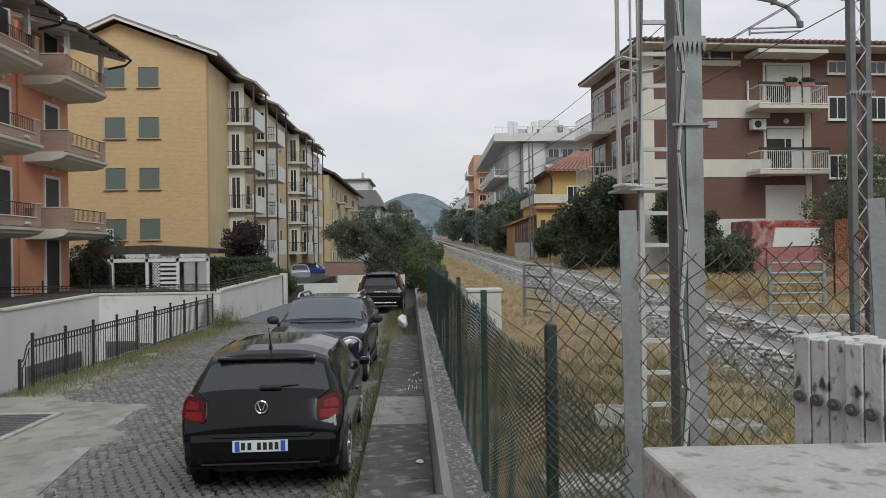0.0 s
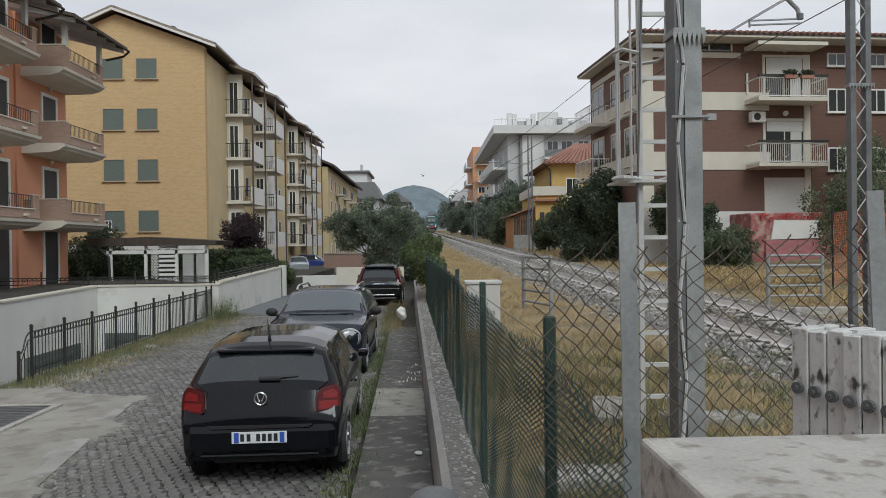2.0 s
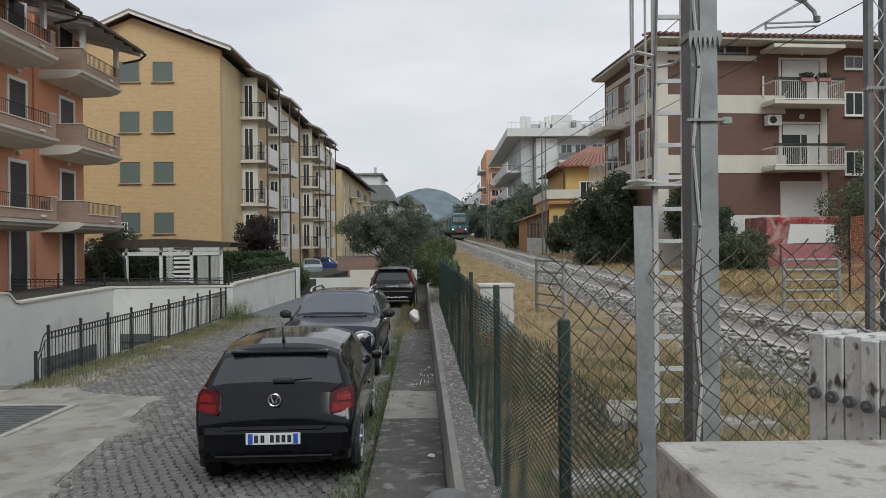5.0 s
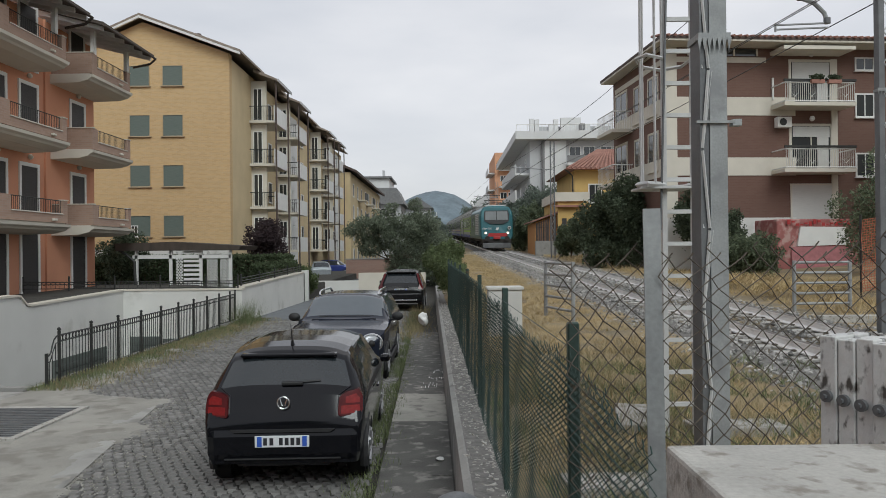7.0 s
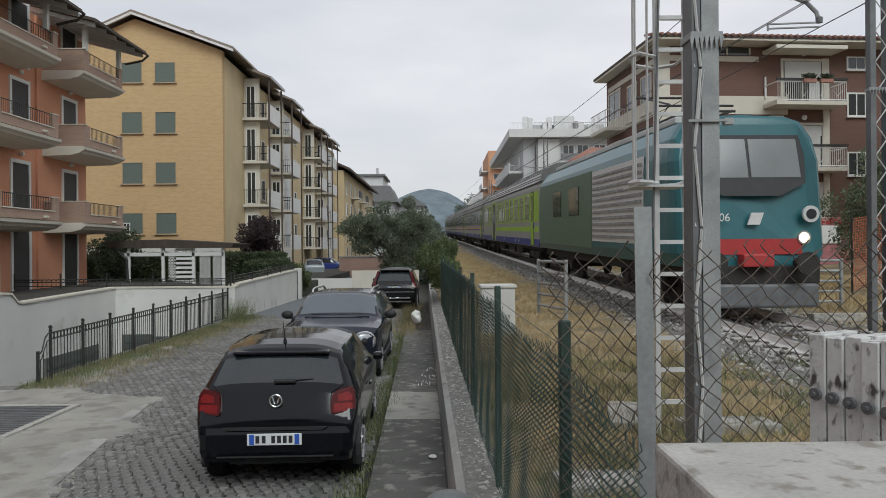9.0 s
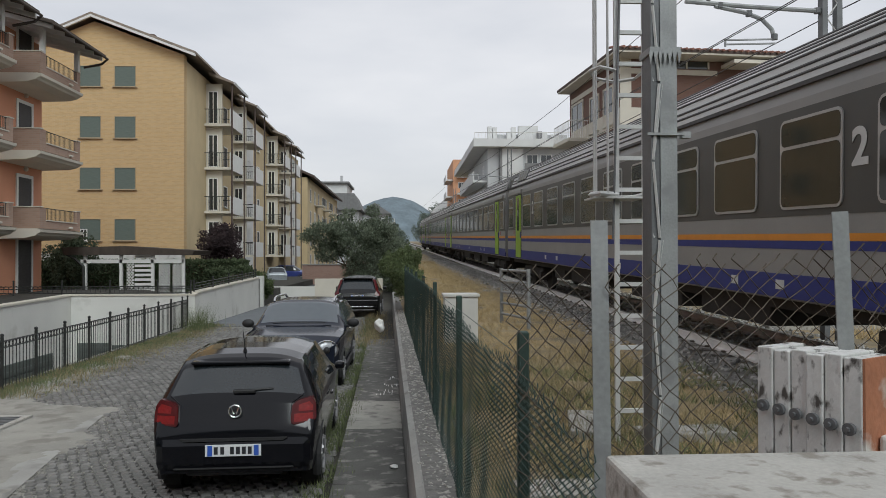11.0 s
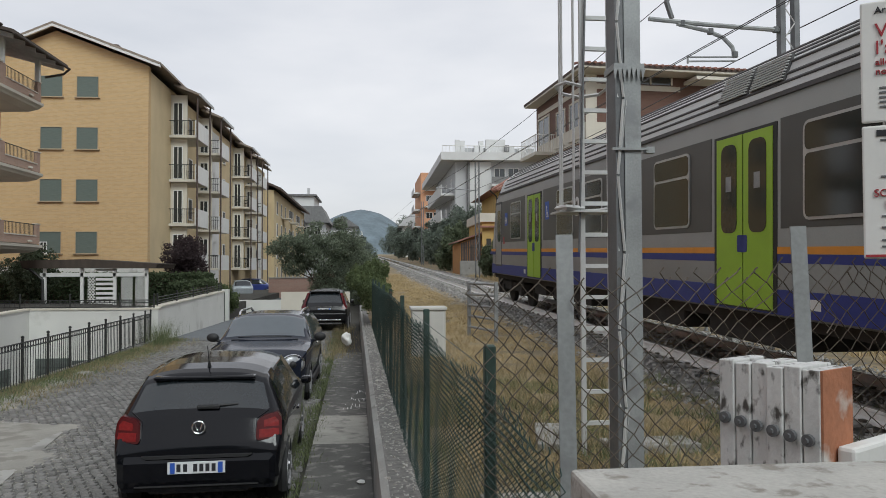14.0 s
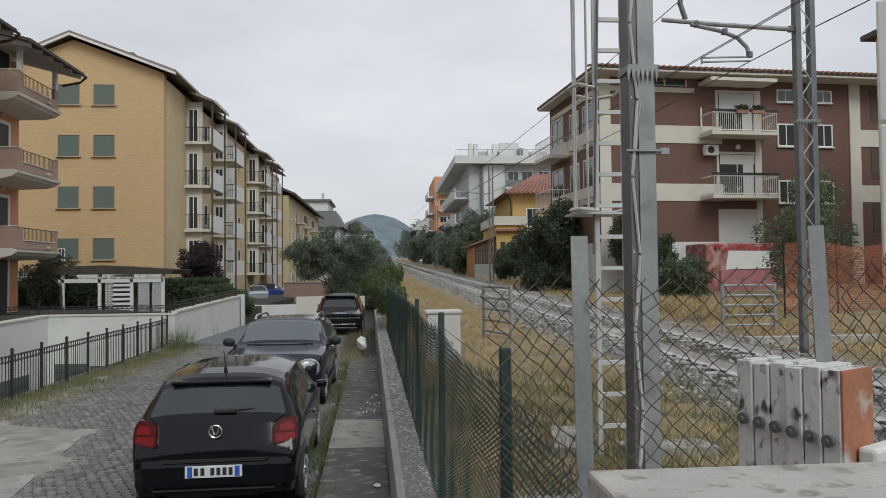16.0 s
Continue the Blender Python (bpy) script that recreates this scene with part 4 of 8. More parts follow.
def pergola():
    e = thing("pergola", "white lattice pergola with a dark flat roof on the terrace", "pergola", 0, 34, 0.25)
    def X(px):
        return (px - 757) / 1323 * 34
    part("roof", prism(BM(), [(X(190), 1.98), (X(400), 1.96), (X(404), 2.16), (X(290), 2.36), (X(186), 2.3)], -1.2, 1.8), WOOD_DARK, e)
    boxpart("beam", (X(215), -1.05, 1.62, X(385), -0.95, 1.78), WHITE_PAINT, e)
    for px in (222, 281, 333, 384):
        boxpart("post", (X(px) - 0.06, -1.05, 0, X(px) + 0.06, -0.93, 2.05), WHITE_PAINT, e)
    for a, b in ((290, 302), (343, 362), (366, 383)):
        bm = BM()
        x0, x1 = X(a), X(b)
        w = x1 - x0
        for i in range(-3, 14):
            for s in (1, -1):
                za, zb_ = 0.15 + i * 0.14, 0.15 + i * 0.14 + w * 1.2
                p0, p1 = (x0, za), (x1, zb_)
                if s < 0:
                    p0, p1 = (x0, zb_), (x1, za)
                if min(za, zb_) > 0.1 and max(za, zb_) < 2.0:
                    rod(bm, (p0[0], -1.0, p0[1]), (p1[0], -1.0, p1[1]), 0.018, 4)
        part("lattice", bm, WHITE_PAINT, e)
    for i in range(9):
        boxpart("board", (X(303), -1.0, 0.25 + i * 0.2, X(331), -0.96, 0.36 + i * 0.2), WHITE_PAINT, e)
    bm = BM()
    rods(bm, [(X(190), -1.1, 2.05), (X(205), -1.1, 1.85), (X(220), -1.1, 1.5), (X(222), -1.1, 0)], 0.06, 6)
    part("downpipe", bm, IRON, e)


def brown_house():
    """The whole house stands turned by five degrees about its corner."""
    e = thing("apartment_building", "brown brick apartment house with white bands and balconies", "building", 10.15, 34.5, 0, 5.0)
    W, D = 24.0, 7.4
    boxpart("wall", (0, 0, 0.5, W, 0.4, 11.6), BROWN_BRICK, e)
    boxpart("wall", (0, 0.4, 0.5, 0.4, D, 11.6), BROWN_BRICK, e)
    boxpart("wall", (W - 0.4, 0.4, 0.5, W, D, 11.6), BROWN_BRICK, e)
    boxpart("wall", (0, D, 0.5, W, D + 0.4, 11.6), BROWN_BRICK, e)
    for z0, z1 in ((0.5, 3.5), (5.46, 6.3), (8.25, 9.1), (10.7, 10.95)):
        boxpart("band", (-0.04, -0.04, z0, 6.2 if z0 < 9.5 else 4.8, -0.003, z1), WHITE_WALL if z0 < 1 else CREAM, e)
        boxpart("band", (-0.04, -0.003, z0, -0.002, D, z1), WHITE_WALL if z0 < 1 else CREAM, e)
    boxpart("corner_pier", (-0.05, -0.05, 3.5, 0.5, -0.004, 11.6), CREAM, e)
    boxpart("pier", (7.95, -0.06, 0.5, 8.25, -0.003, 10.9), CREAM, e)
    boxpart("pier", (13.1, -0.06, 0.5, 13.7, -0.003, 11.6), CREAM, e)
    for z0, z1 in ((5.46, 6.3), (8.25, 9.1)):
        boxpart("band", (13.7, -0.04, z0, W, -0.003, z1), CREAM, e)
    bm = BM()
    lo = [bm.verts.new(p) for p in ((-0.7, -1.2, 11.47), (W + 1, -1.2, 11.47), (W + 1, D + 0.6, 11.47), (-0.7, D + 0.6, 11.47))]
    mid_ = [bm.verts.new(p) for p in ((-0.7, -1.2, 11.6), (W + 1, -1.2, 11.6), (W + 1, D + 0.6, 11.6), (-0.7, D + 0.6, 11.6))]
    top = [bm.verts.new((4.2, D / 2, 12.5)), bm.verts.new((W - 4, D / 2, 12.5))]
    bm.faces.new(lo[::-1])
    for i in range(4):
        bm.faces.new((lo[i], lo[(i + 1) % 4], mid_[(i + 1) % 4], mid_[i]))
    bm.faces.new((mid_[0], mid_[1], top[1], top[0]))
    bm.faces.new((mid_[1], mid_[2], top[1]))
    bm.faces.new((mid_[2], mid_[3], top[0], top[1]))
    bm.faces.new((mid_[3], mid_[0], top[0]))
    part("roof", bm, BROWN_ROOF, e)
    part("eave_soffit", box(BM(), -0.68, -1.18, 11.38, W + 0.9, D + 0.5, 11.466), CREAM, e)
    for i in range(84):
        bm = BM()
        xx = -0.65 + i * 0.3
        rod(bm, (xx, -1.35, 11.58), (xx, min(max(xx, 0.0), 2.5), 11.62 + 0.19 * (1.2 + min(max(xx, 0.0), 2.5))), 0.06, 6)
        part("roof_tile", bm, RED_TILE, e)
    boxpart("attic_window", (1.0, -0.05, 11.0, 4.4, -0.003, 11.34), PANE, e)
    for i in range(4):
        boxpart("mullion", (1.0 + i * 1.1, -0.09, 11.0, 1.08 + i * 1.1, -0.052, 11.34), CREAM, e)
    for zs, top in ((5.5, False), (8.5, False), (11.05, True)):
        b = boxpart("balcony", (5.0, -1.25, zs, 8.4, 0, zs + 0.16), CREAM, e)
        if top:
            continue
        bm = BM()
        for zz in (0.22, 1.05):
            rods(bm, [(5.05, 0, zs + zz), (5.05, -1.2, zs + zz), (8.35, -1.2, zs + zz), (8.35, 0, zs + zz)], 0.03, 4)
        for i in range(34):
            xx = 5.08 + i * 0.099
            rod(bm, (xx, -1.2, zs + 0.2), (xx, -1.2, zs + 1.05), 0.017, 3)
        for xx in (5.5, 6.3, 7.1, 7.9):
            rods(bm, [(xx, -1.22, zs + 0.4), (xx + 0.2, -1.22, zs + 0.63), (xx, -1.22, zs + 0.86), (xx - 0.2, -1.22, zs + 0.63), (xx, -1.22, zs + 0.4)], 0.025, 4)
        part("railing", bm, WHITE_PAINT, b, "white balcony railing with diamonds")
        boxpart("rail_cap", (5.0, -1.26, zs + 1.1, 8.4, -1.16, zs + 1.2), IRON, b)
        if zs > 8:
            for xx in (6.2, 7.0):
                pl = boxpart("flower_box", (xx, -1.42, zs + 0.98, xx + 0.6, -1.27, zs + 1.14), RED_TILE, b)
                v, f = leaves(260, [(xx + 0.3, -1.34, zs + 1.25, 0.34, 0.12, 0.14)], 0.06)
                raw("planting", v, f, LEAF_DARK, pl)
        d = window(e, pose(6.95, -0.004, zs + 0.16), 1.9, 2.1, PANE, CREAM, 0.12, False, "balcony_door")
        boxpart("roller_shutter", (-0.9, -0.06, 1.25 if zs > 7 else 1.6, 0.9, -0.045, 2.08), SHUTTER_PALE, d)
        boxpart("curtain", (0.3, -0.044, 0.1, 0.85, -0.024, 2.0), SHUTTER_PALE, d)
        bm = BM()
        bmesh.ops.create_uvsphere(bm, u_segments=8, v_segments=5, radius=0.13, matrix=Matrix.Translation((6.95, -0.15, zs + 2.6)))
        part("ceiling_lamp", bm, WHITE_PAINT, e)
    window(e, pose(7.0, -0.004, 3.0), 2.0, 2.0, SHUTTER_PALE, CREAM, 0.08, False)
    for x in (9.62, 11.67):
        for z, h in ((10.45, 0.5), (8.25, 1.0), (5.45, 1.0)):
            window(e, pose(x, -0.004, z), 0.82, h, PANE, WHITE_PAINT, 0.07)
    for x in (15.3, 18.5, 21.5):
        for z in (9.5, 6.6, 3.9):
            boxpart("recess_panel", (x - 1, -0.02, z, x + 1, -0.004, z + 1.6), BROWN_ROOF, e)
    for y in (1.6, 3.6):
        for z in (8.6, 5.9):
            window(e, pose(0, y, z, 0, 0, -90), 1.2, 1.7, PANE, CREAM, 0.1)
    for z in (8.2, 5.4):
        b = boxpart("balcony", (-1.1, 4.6, z, 0, 7.4, z + 0.18), CREAM, e)
        bm = BM()
        rods(bm, [(0, 4.65, z + 1.1), (-1.05, 4.65, z + 1.1), (-1.05, 7.35, z + 1.1)], 0.03, 4)
        for i in range(9):
            rod(bm, (-1.05 + i * 0.125, 4.65, z + 0.15), (-1.05 + i * 0.125, 4.65, z + 1.1), 0.012, 3)
        for i in range(18):
            rod(bm, (-1.05, 4.7 + i * 0.155, z + 0.15), (-1.05, 4.7 + i * 0.155, z + 1.1), 0.012, 3)
        part("railing", bm, WHITE_PAINT, b)
        window(e, pose(0, 6.4, z + 0.2, 0, 0, -90), 1.8, 2.1, PANE, CREAM, 0.12, False, "balcony_door")
    ac = boxpart("air_conditioner", (5.15, -0.4, 7.66, 5.82, -0.05, 8.14), WHITE_PAINT, e, "white outdoor air conditioner", bev=0.02)
    bm = BM()
    rod(bm, (5.4, -0.402, 7.9), (5.4, -0.42, 7.9), 0.17, 14)
    part("fan_grille", bm, IRON, ac)
    bm = BM()
    rod(bm, (5.1, -0.06, 9.0), (5.1, -0.06, 10.0), 0.05, 6)
    part("flue", bm, WHITE_PAINT, e)
    # graffiti-covered low annex
    a = boxpart("annex", (3.5, -3.2, 0.6, 7.1, -1.3, 3.3), RED_SHEET, e, "faded red sheeted shed", bev=0.05)
    part("awning", prism(BM(), [(4.35, 2.15), (6.7, 2.2), (6.5, 2.95), (4.5, 2.98)], -3.3, -3.21), WHITE_PAINT, a)
    boxpart("door_panel", (4.1, -3.3, 1.0, 6.6, -3.21, 2.13), mat("pink_panel", (0.42, 0.17, 0.18), 0.8), a)
    for i in range(16):
        xx = 3.9 + i * 0.19
        boxpart("scrawl", (xx, -3.33, 3.08 + 0.08 * math.sin(i * 2.1), xx + 0.13, -3.302, 3.16 + 0.12 * math.cos(i)), TRAIN_RED, a)


def far_right():
    c = thing("cottage", "small ochre trackside house with a flat white terrace", "house")
    boxpart("wall", (8.6, 58, 1.2, 10.6, 66, 5.8), OCHRE, c)
    boxpart("terrace_parapet", (8.4, 57.8, 5.8, 11.0, 66.2, 6.5), CREAM, c)
    part("lean_to", prism(BM(), [(6.9, 1.2), (8.6, 1.2), (8.6, 4.9), (6.9, 4.2)], 58.4, 64), mat("orange_shed", (0.45, 0.22, 0.08), 0.9), c)
    part("lean_to_roof", prism(BM(), [(6.6, 4.2), (8.6, 4.92), (8.6, 5.02), (6.6, 4.3)], 58, 64.4), RED_TILE, c)
    part("eave", box(BM(), 8.2, 57.6, 5.35, 10.9, 58, 5.5), RED_TILE, c)
    for x in (9.1, 9.75):
        window(c, pose(x, 58, 3.0), 0.36, 1.5, SHUTTER_DARK, OCHRE, 0.03, False)
    for i in range(9):
        boxpart("plank", (6.95 + i * 0.18, 58.36, 1.9, 7.09 + i * 0.18, 58.398, 4.15 + i * 0.07), BROWN_ROOF, c)
    w = thing("wall_cottage", "low grey stone wall before the ochre house", "wall", kind="structure")
    boxpart("wall_section", (6.7, 56.6, 1.3, 10.4, 57, 2.75), CONCRETE, w)
    bm = BM()
    for i in range(14):
        rod(bm, (6.8 + i * 0.27, 56.8, 2.7), (6.8 + i * 0.27, 56.8, 4.0), 0.025, 4)
    rod(bm, (6.7, 56.8, 3.8), (10.4, 56.8, 3.8), 0.025, 4)
    part("railing", bm, IRON, w)
    h = thing("house", "ochre house with a red tiled hip roof", "house")
    boxpart("wall", (11.2, 65.5, 2, 19, 76, 9.0), OCHRE, h)
    bm = BM()
    lo = [(10.2, 64.5, 9.0), (20, 64.5, 9.0), (20, 77, 9.0), (10.2, 77, 9.0)]
    hi = [(14, 69.5, 11.2), (17, 69.5, 11.2)]
    v = [bm.verts.new(p) for p in lo + hi]
    for f in ((0, 1, 5, 4), (1, 2, 5), (2, 3, 4, 5), (3, 0, 4), (0, 3, 2, 1)):
        bm.faces.new([v[i] for i in f])
    part("roof", bm, RED_TILE, h)
    for i in range(24):
        t = (i + 0.5) / 24
        xa = 10.2 + 9.8 * t
        xb = 14 + 3 * t
        bm = BM()
        rod(bm, (xa, 64.5, 9.06), (xb, 69.5, 11.26), 0.11, 5)
        part("roof_tile", bm, RED_TILE, h)
    bm = BM()
    rods(bm, [(10.3, 64.6, 8.95), (11.0, 65.3, 8.5), (11.1, 65.4, 3)], 0.07, 6)
    part("drainpipe", bm, IRON, h)
    for x in (13, 16):
        window(h, pose(x, 65.5, 6.2), 1.0, 1.5, PANE, WHITE_PAINT, 0.1)

    a = thing("apartment_block", "white and grey apartment block with wide roof terrace", "building")
    def PX(px, y):
        return (px - 757) / 1323 * y
    y = 95.0
    boxpart("wall", (PX(905, y), y, 2, PX(1075, y), 125, 15.9), GREY_PLASTER, a)
    boxpart("roof_slab", (PX(878, y), y - 1.5, 15.9, PX(1075, y), 130, 16.9), WHITE_PLASTER, a)
    boxpart("pier", (PX(930, y), y - 0.5, 2, PX(968, y), y, 15.8), WHITE_PLASTER, a)
    boxpart("pilaster", (PX(926, y), y - 0.6, 2, PX(930, y), y, 15.8), SLATE, a)
    for z in (5.0, 8.3, 11.6):
        b = boxpart("balcony", (PX(880, y), y + 1, z, PX(905, y), y + 24, z + 0.3), WHITE_PLASTER, a)
        boxpart("parapet_panel", (PX(880, y), y + 1, z + 0.3, PX(880, y) + 0.15, y + 24, z + 1.4), WHITE_PLASTER, b)
        b = boxpart("balcony", (PX(968, y), y - 1.5, z + 1.0, PX(1075, y), y, z + 1.3), WHITE_PLASTER, a)
        boxpart("parapet_panel", (PX(968, y), y - 1.5, z + 1.3, PX(1075, y), y - 1.4, z + 2.2), SLATE, b)
        for px in (985, 1010, 1040, 1062):
            window(a, pose(PX(px, y), y, z + 1.4), 1.3, 2.0, PANE, WHITE_PAINT, 0.1, False)
        for yy in (100, 107, 114):
            window(a, pose(PX(905, y), yy, z + 0.4, 0, 0, -90), 1.4, 2.0, PANE, WHITE_PAINT, 0.1, False)
    pent = boxpart("penthouse", (PX(925, y), y + 4, 16.9, PX(1060, y), 120, 18.3), GREY_PLASTER, a)
    bm = BM()
    rods(bm, [(PX(880, y), y - 1.4, 17.7), (PX(1070, y), y - 1.4, 17.7)], 0.05, 4)
    for i in range(30):
        xx = PX(880, y) + i * 0.46
        rod(bm, (xx, y - 1.4, 16.9), (xx, y - 1.4, 17.7), 0.025, 3)
    part("railing", bm, WHITE_PAINT, a)
    for px, w, hh in ((914, 0.6, 2.3), (923, 0.6, 2.2), (950, 0.7, 1.6), (958, 0.6, 2.2), (985, 2.6, 2.4), (1012, 1.2, 1.5), (1035, 1.0, 1.3)):
        boxpart("chimney", (PX(px, y) - w / 2, y + 3, 16.9, PX(px, y) + w / 2, y + 3.8, 16.9 + hh), WHITE_PLASTER, a)
    boxpart("roof_tank", (PX(1000, y), y + 2, 17.6, PX(1008, y), y + 3, 18.4), SLATE, a)

    o = thing("apartment_block", "salmon orange apartment block with white balconies", "building")
    y = 150.0
    boxpart("wall", (PX(843, y), y, 3, PX(892, y), 170, 21.5), SALMON, o)
    for z in (17.8, 14.4, 11.0, 7.6):
        b = boxpart("balcony", (PX(850, y), y - 1.4, z, PX(890, y), y, z + 0.3), WHITE_PLASTER, o)
        boxpart("parapet_panel", (PX(850, y), y - 1.4, z + 0.3, PX(890, y), y - 1.3, z + 1.2), SALMON, b)
        for px in (858, 872, 884):
            window(o, pose(PX(px, y), y, z + 0.4), 1.2, 2.0, PANE, WHITE_PAINT, 0.1, False)
        b = boxpart("balcony", (PX(831, y), y + 1, z - 0.5, PX(843, y), y + 10, z - 0.2), WHITE_PLASTER, o)
        boxpart("parapet_panel", (PX(831, y), y + 1, z - 0.2, PX(831, y) + 0.1, y + 10, z + 0.7), WHITE_PLASTER, b)
    q = thing("apartment_block", "distant white block stepping down the slope", "building")
    y = 200.0
    boxpart("wall", (PX(812, y), y, 3, PX(850, y), 230, 14.5), WHITE_PLASTER, q)
    part("roof", prism(BM(), [(PX(803, y), 13.5), (PX(835, y), 18.5), (PX(851, y), 18.5), (PX(851, y), 13.5)], y - 1, 231), GREY_PLASTER, q)
    for z in (11, 8):
        for px in (820, 830, 841):
            window(q, pose(PX(px, y), y, z), 1.4, 1.6, PANE, WHITE_PAINT, 0.1)
    # building just inside the edge of the view, beyond the orange netting
    n = thing("apartment_building", "pale cream house with white corner and roof eave", "building")
    boxpart("wall", (20.0, 26.0, 0.5, 30, 28.8, 11.5), CREAM, n)
    boxpart("eave", (19.6, 25.5, 11.5, 31, 29.2, 11.7), BROWN_ROOF, n)
    for z in (8.6, 5.6, 2.6):
        window(n, pose(22, 26.0, z), 1.2, 1.5, PANE, WHITE_PAINT, 0.1)
    boxpart("corner_pier", (19.9, 25.9, 0.5, 20.3, 26.3, 11.5), WHITE_PAINT, n)


yellow_block()
far_yellow()
orange_house()
pergola()
brown_house()
far_right()


def hills():
    bm = BM()
    n = 60
    prev = None
    for i in range(n + 1):
        u = i / n
        x = -420 + 760 * u
        px = 757 + x / 950 * 1323
        h = 26 + 54 * math.exp(-((px - 735) / 100) ** 2) + 2.5 * noise.noise((x * 0.03, 0, 0)) + 1.6 * noise.noise((x * 0.11, 3, 0)) + 1.0 * noise.noise((x * 0.31, 5, 0))
        ring = [bm.verts.new((x, 820, -5)), bm.verts.new((x, 900, h * 0.55)), bm.verts.new((x, 980, h)), bm.verts.new((x, 1150, -5))]
        if prev:
            for a in range(3):
                bm.faces.new((prev[a], ring[a], ring[a + 1], prev[a + 1]))
        prev = ring
    tagged(part("hill", bm, HILL_HAZE, smooth=True), "wooded hill on the horizon with blue haze in its colour", "hill", kind="structure")


hills()


# ---- parked cars ----
def car_shell(e, L, stations, n_low=8, n_side=10, n_top=20, paint=CAR_BLACK, glass_test=None, glazing=None, crown=0.022):
    """A body lofted along its length. stations: y, bottom z, belt z, top z, half width at belt, half width at roof."""
    st = np.array(stations, float)
    ys = np.unique(np.concatenate([np.linspace(0, L, 60), np.linspace(0, 0.9, 24), np.linspace(L - 1.0, L, 16), st[:, 0]]))
    rows = []
    for y in ys:
        zb, zm, zt, wm, wr = [np.interp(y, st[:, 0], st[:, k]) for k in range(1, 6)]
        zm = min(zm, zt - 0.03)
        half = []
        for i in range(n_low):
            u = i / n_low
            half.append((wm * (0.93 + 0.07 * math.sin(u * 1.57)), zb + (zm - zb) * u))
        for i in range(n_side):
            u = i / n_side
            half.append((wm + (wr - wm) * u - 0.02 * math.sin(3.14 * u) * -1, zm + (zt - crown - zm) * u if zt - crown > zm else zm + (zt - zm) * 0.5 * u))
        z_edge = half[-1][1]
        for i in range(n_top + 1):
            a = i / n_top
            half.append((wr * (1 - a) ** 0.85 if a < 1 else 0.0, z_edge + (zt - z_edge) * (1 - (1 - a) ** 3.2)))
        rows.append([(x, y, z) for x, z in half] + [(-x, y, z) for x, z in half[-2::-1]])
    n = len(rows[0])
    v = [p for r in rows for p in r]
    body, glass = [], []
    for i in range(len(rows) - 1):
        for j in range(n - 1):
            q = (i * n + j, i * n + j + 1, (i + 1) * n + j + 1, (i + 1) * n + j)
            c = np.mean([v[k] for k in q], axis=0)
            jj = j if j < n // 2 else n - 2 - j
            (glass if glass_test and glass_test(c, jj, n_low, n_side) else body).append(q)
    body.append(tuple(range(n)))
    body.append(tuple(range((len(rows) - 1) * n + n - 1, (len(rows) - 1) * n - 1, -1)))
    b = raw("body", v, body, paint, e, True)
    g = raw("window_glass", v, glass, glazing or CAR_GLASS, e, True) if glass else None
    for ob in (b, g):
        if ob:
            bm = bmesh.new()
            bm.from_mesh(ob.data)
            bmesh.ops.delete(bm, geom=[w for w in bm.verts if not w.link_faces], context="VERTS")
            bmesh.ops.recalc_face_normals(bm, faces=bm.faces)
            bm.to_mesh(ob.data)
            bm.free()
            ob.data.polygons.foreach_set("use_smooth", [len(p.vertices) < 5 for p in ob.data.polygons])
    return b


def wheel(e, x, y, r, w=0.2):
    bm = BM()
    s = 1 if x > 0 else -1
    rod(bm, (x - s * w, y, r), (x, y, r), r, 28)
    bmesh.ops.bevel(bm, geom=[ed for ed in bm.edges if len(ed.link_faces) == 2 and ed.calc_face_angle() > 1.2], offset=0.025, segments=2, affect="EDGES")
    t = part("wheel", bm, RUBBER, e, "black tyre on an alloy rim")
    bm = BM()
    rod(bm, (x + s * 0.002, y, r), (x + s * 0.008, y, r), r * 0.66, 24)
    for i in range(10):
        a = i * 0.628
        rod(bm, (x + s * 0.012, y, r), (x + s * 0.012, y + math.cos(a) * r * 0.62, r + math.sin(a) * r * 0.62), 0.018, 5)
    part("rim", bm, RIM, t)
    bm = BM()
    pts = [(x - s * 0.03, y + math.cos(a) * (r + 0.055), r + math.sin(a) * (r + 0.055)) for a in np.linspace(-0.3, 3.44, 15)]
    rods(bm, pts, 0.045, 6)
    part("wheel_arch", bm, BLACK_PLASTIC, e)


def plate_part(e, y, z, w=0.52, h=0.11):
    p = boxpart("number_plate", (-w / 2, y - 0.012, z, w / 2, y, z + h), PLATE, e, "white number plate with blue ends", bev=0.003)
    for s in (-1, 1):
        boxpart("plate_band", (s * (w / 2 - 0.045) - 0.022, y - 0.0145, z + 0.006, s * (w / 2 - 0.045) + 0.022, y - 0.0122, z + h - 0.006), PLATE_BLUE, p)
    for i, a in enumerate((-0.16, -0.1, -0.01, 0.045, 0.1, 0.155)):
        boxpart("mark", (a - 0.018, y - 0.0145, z + 0.02, a + 0.018, y - 0.0122, z + h - 0.02), INK, p)


def quad_patch(bm, pts, depth):
    """A lens or panel: an outline of points, thickened along y."""
    a = [bm.verts.new(p) for p in pts]
    b = [bm.verts.new((p[0], p[1] + depth, p[2])) for p in pts]
    bm.faces.new(a)
    bm.faces.new(b[::-1])
    for i in range(len(pts)):
        bm.faces.new((a[i], b[i], b[(i + 1) % len(pts)], a[(i + 1) % len(pts)]))
    return bm


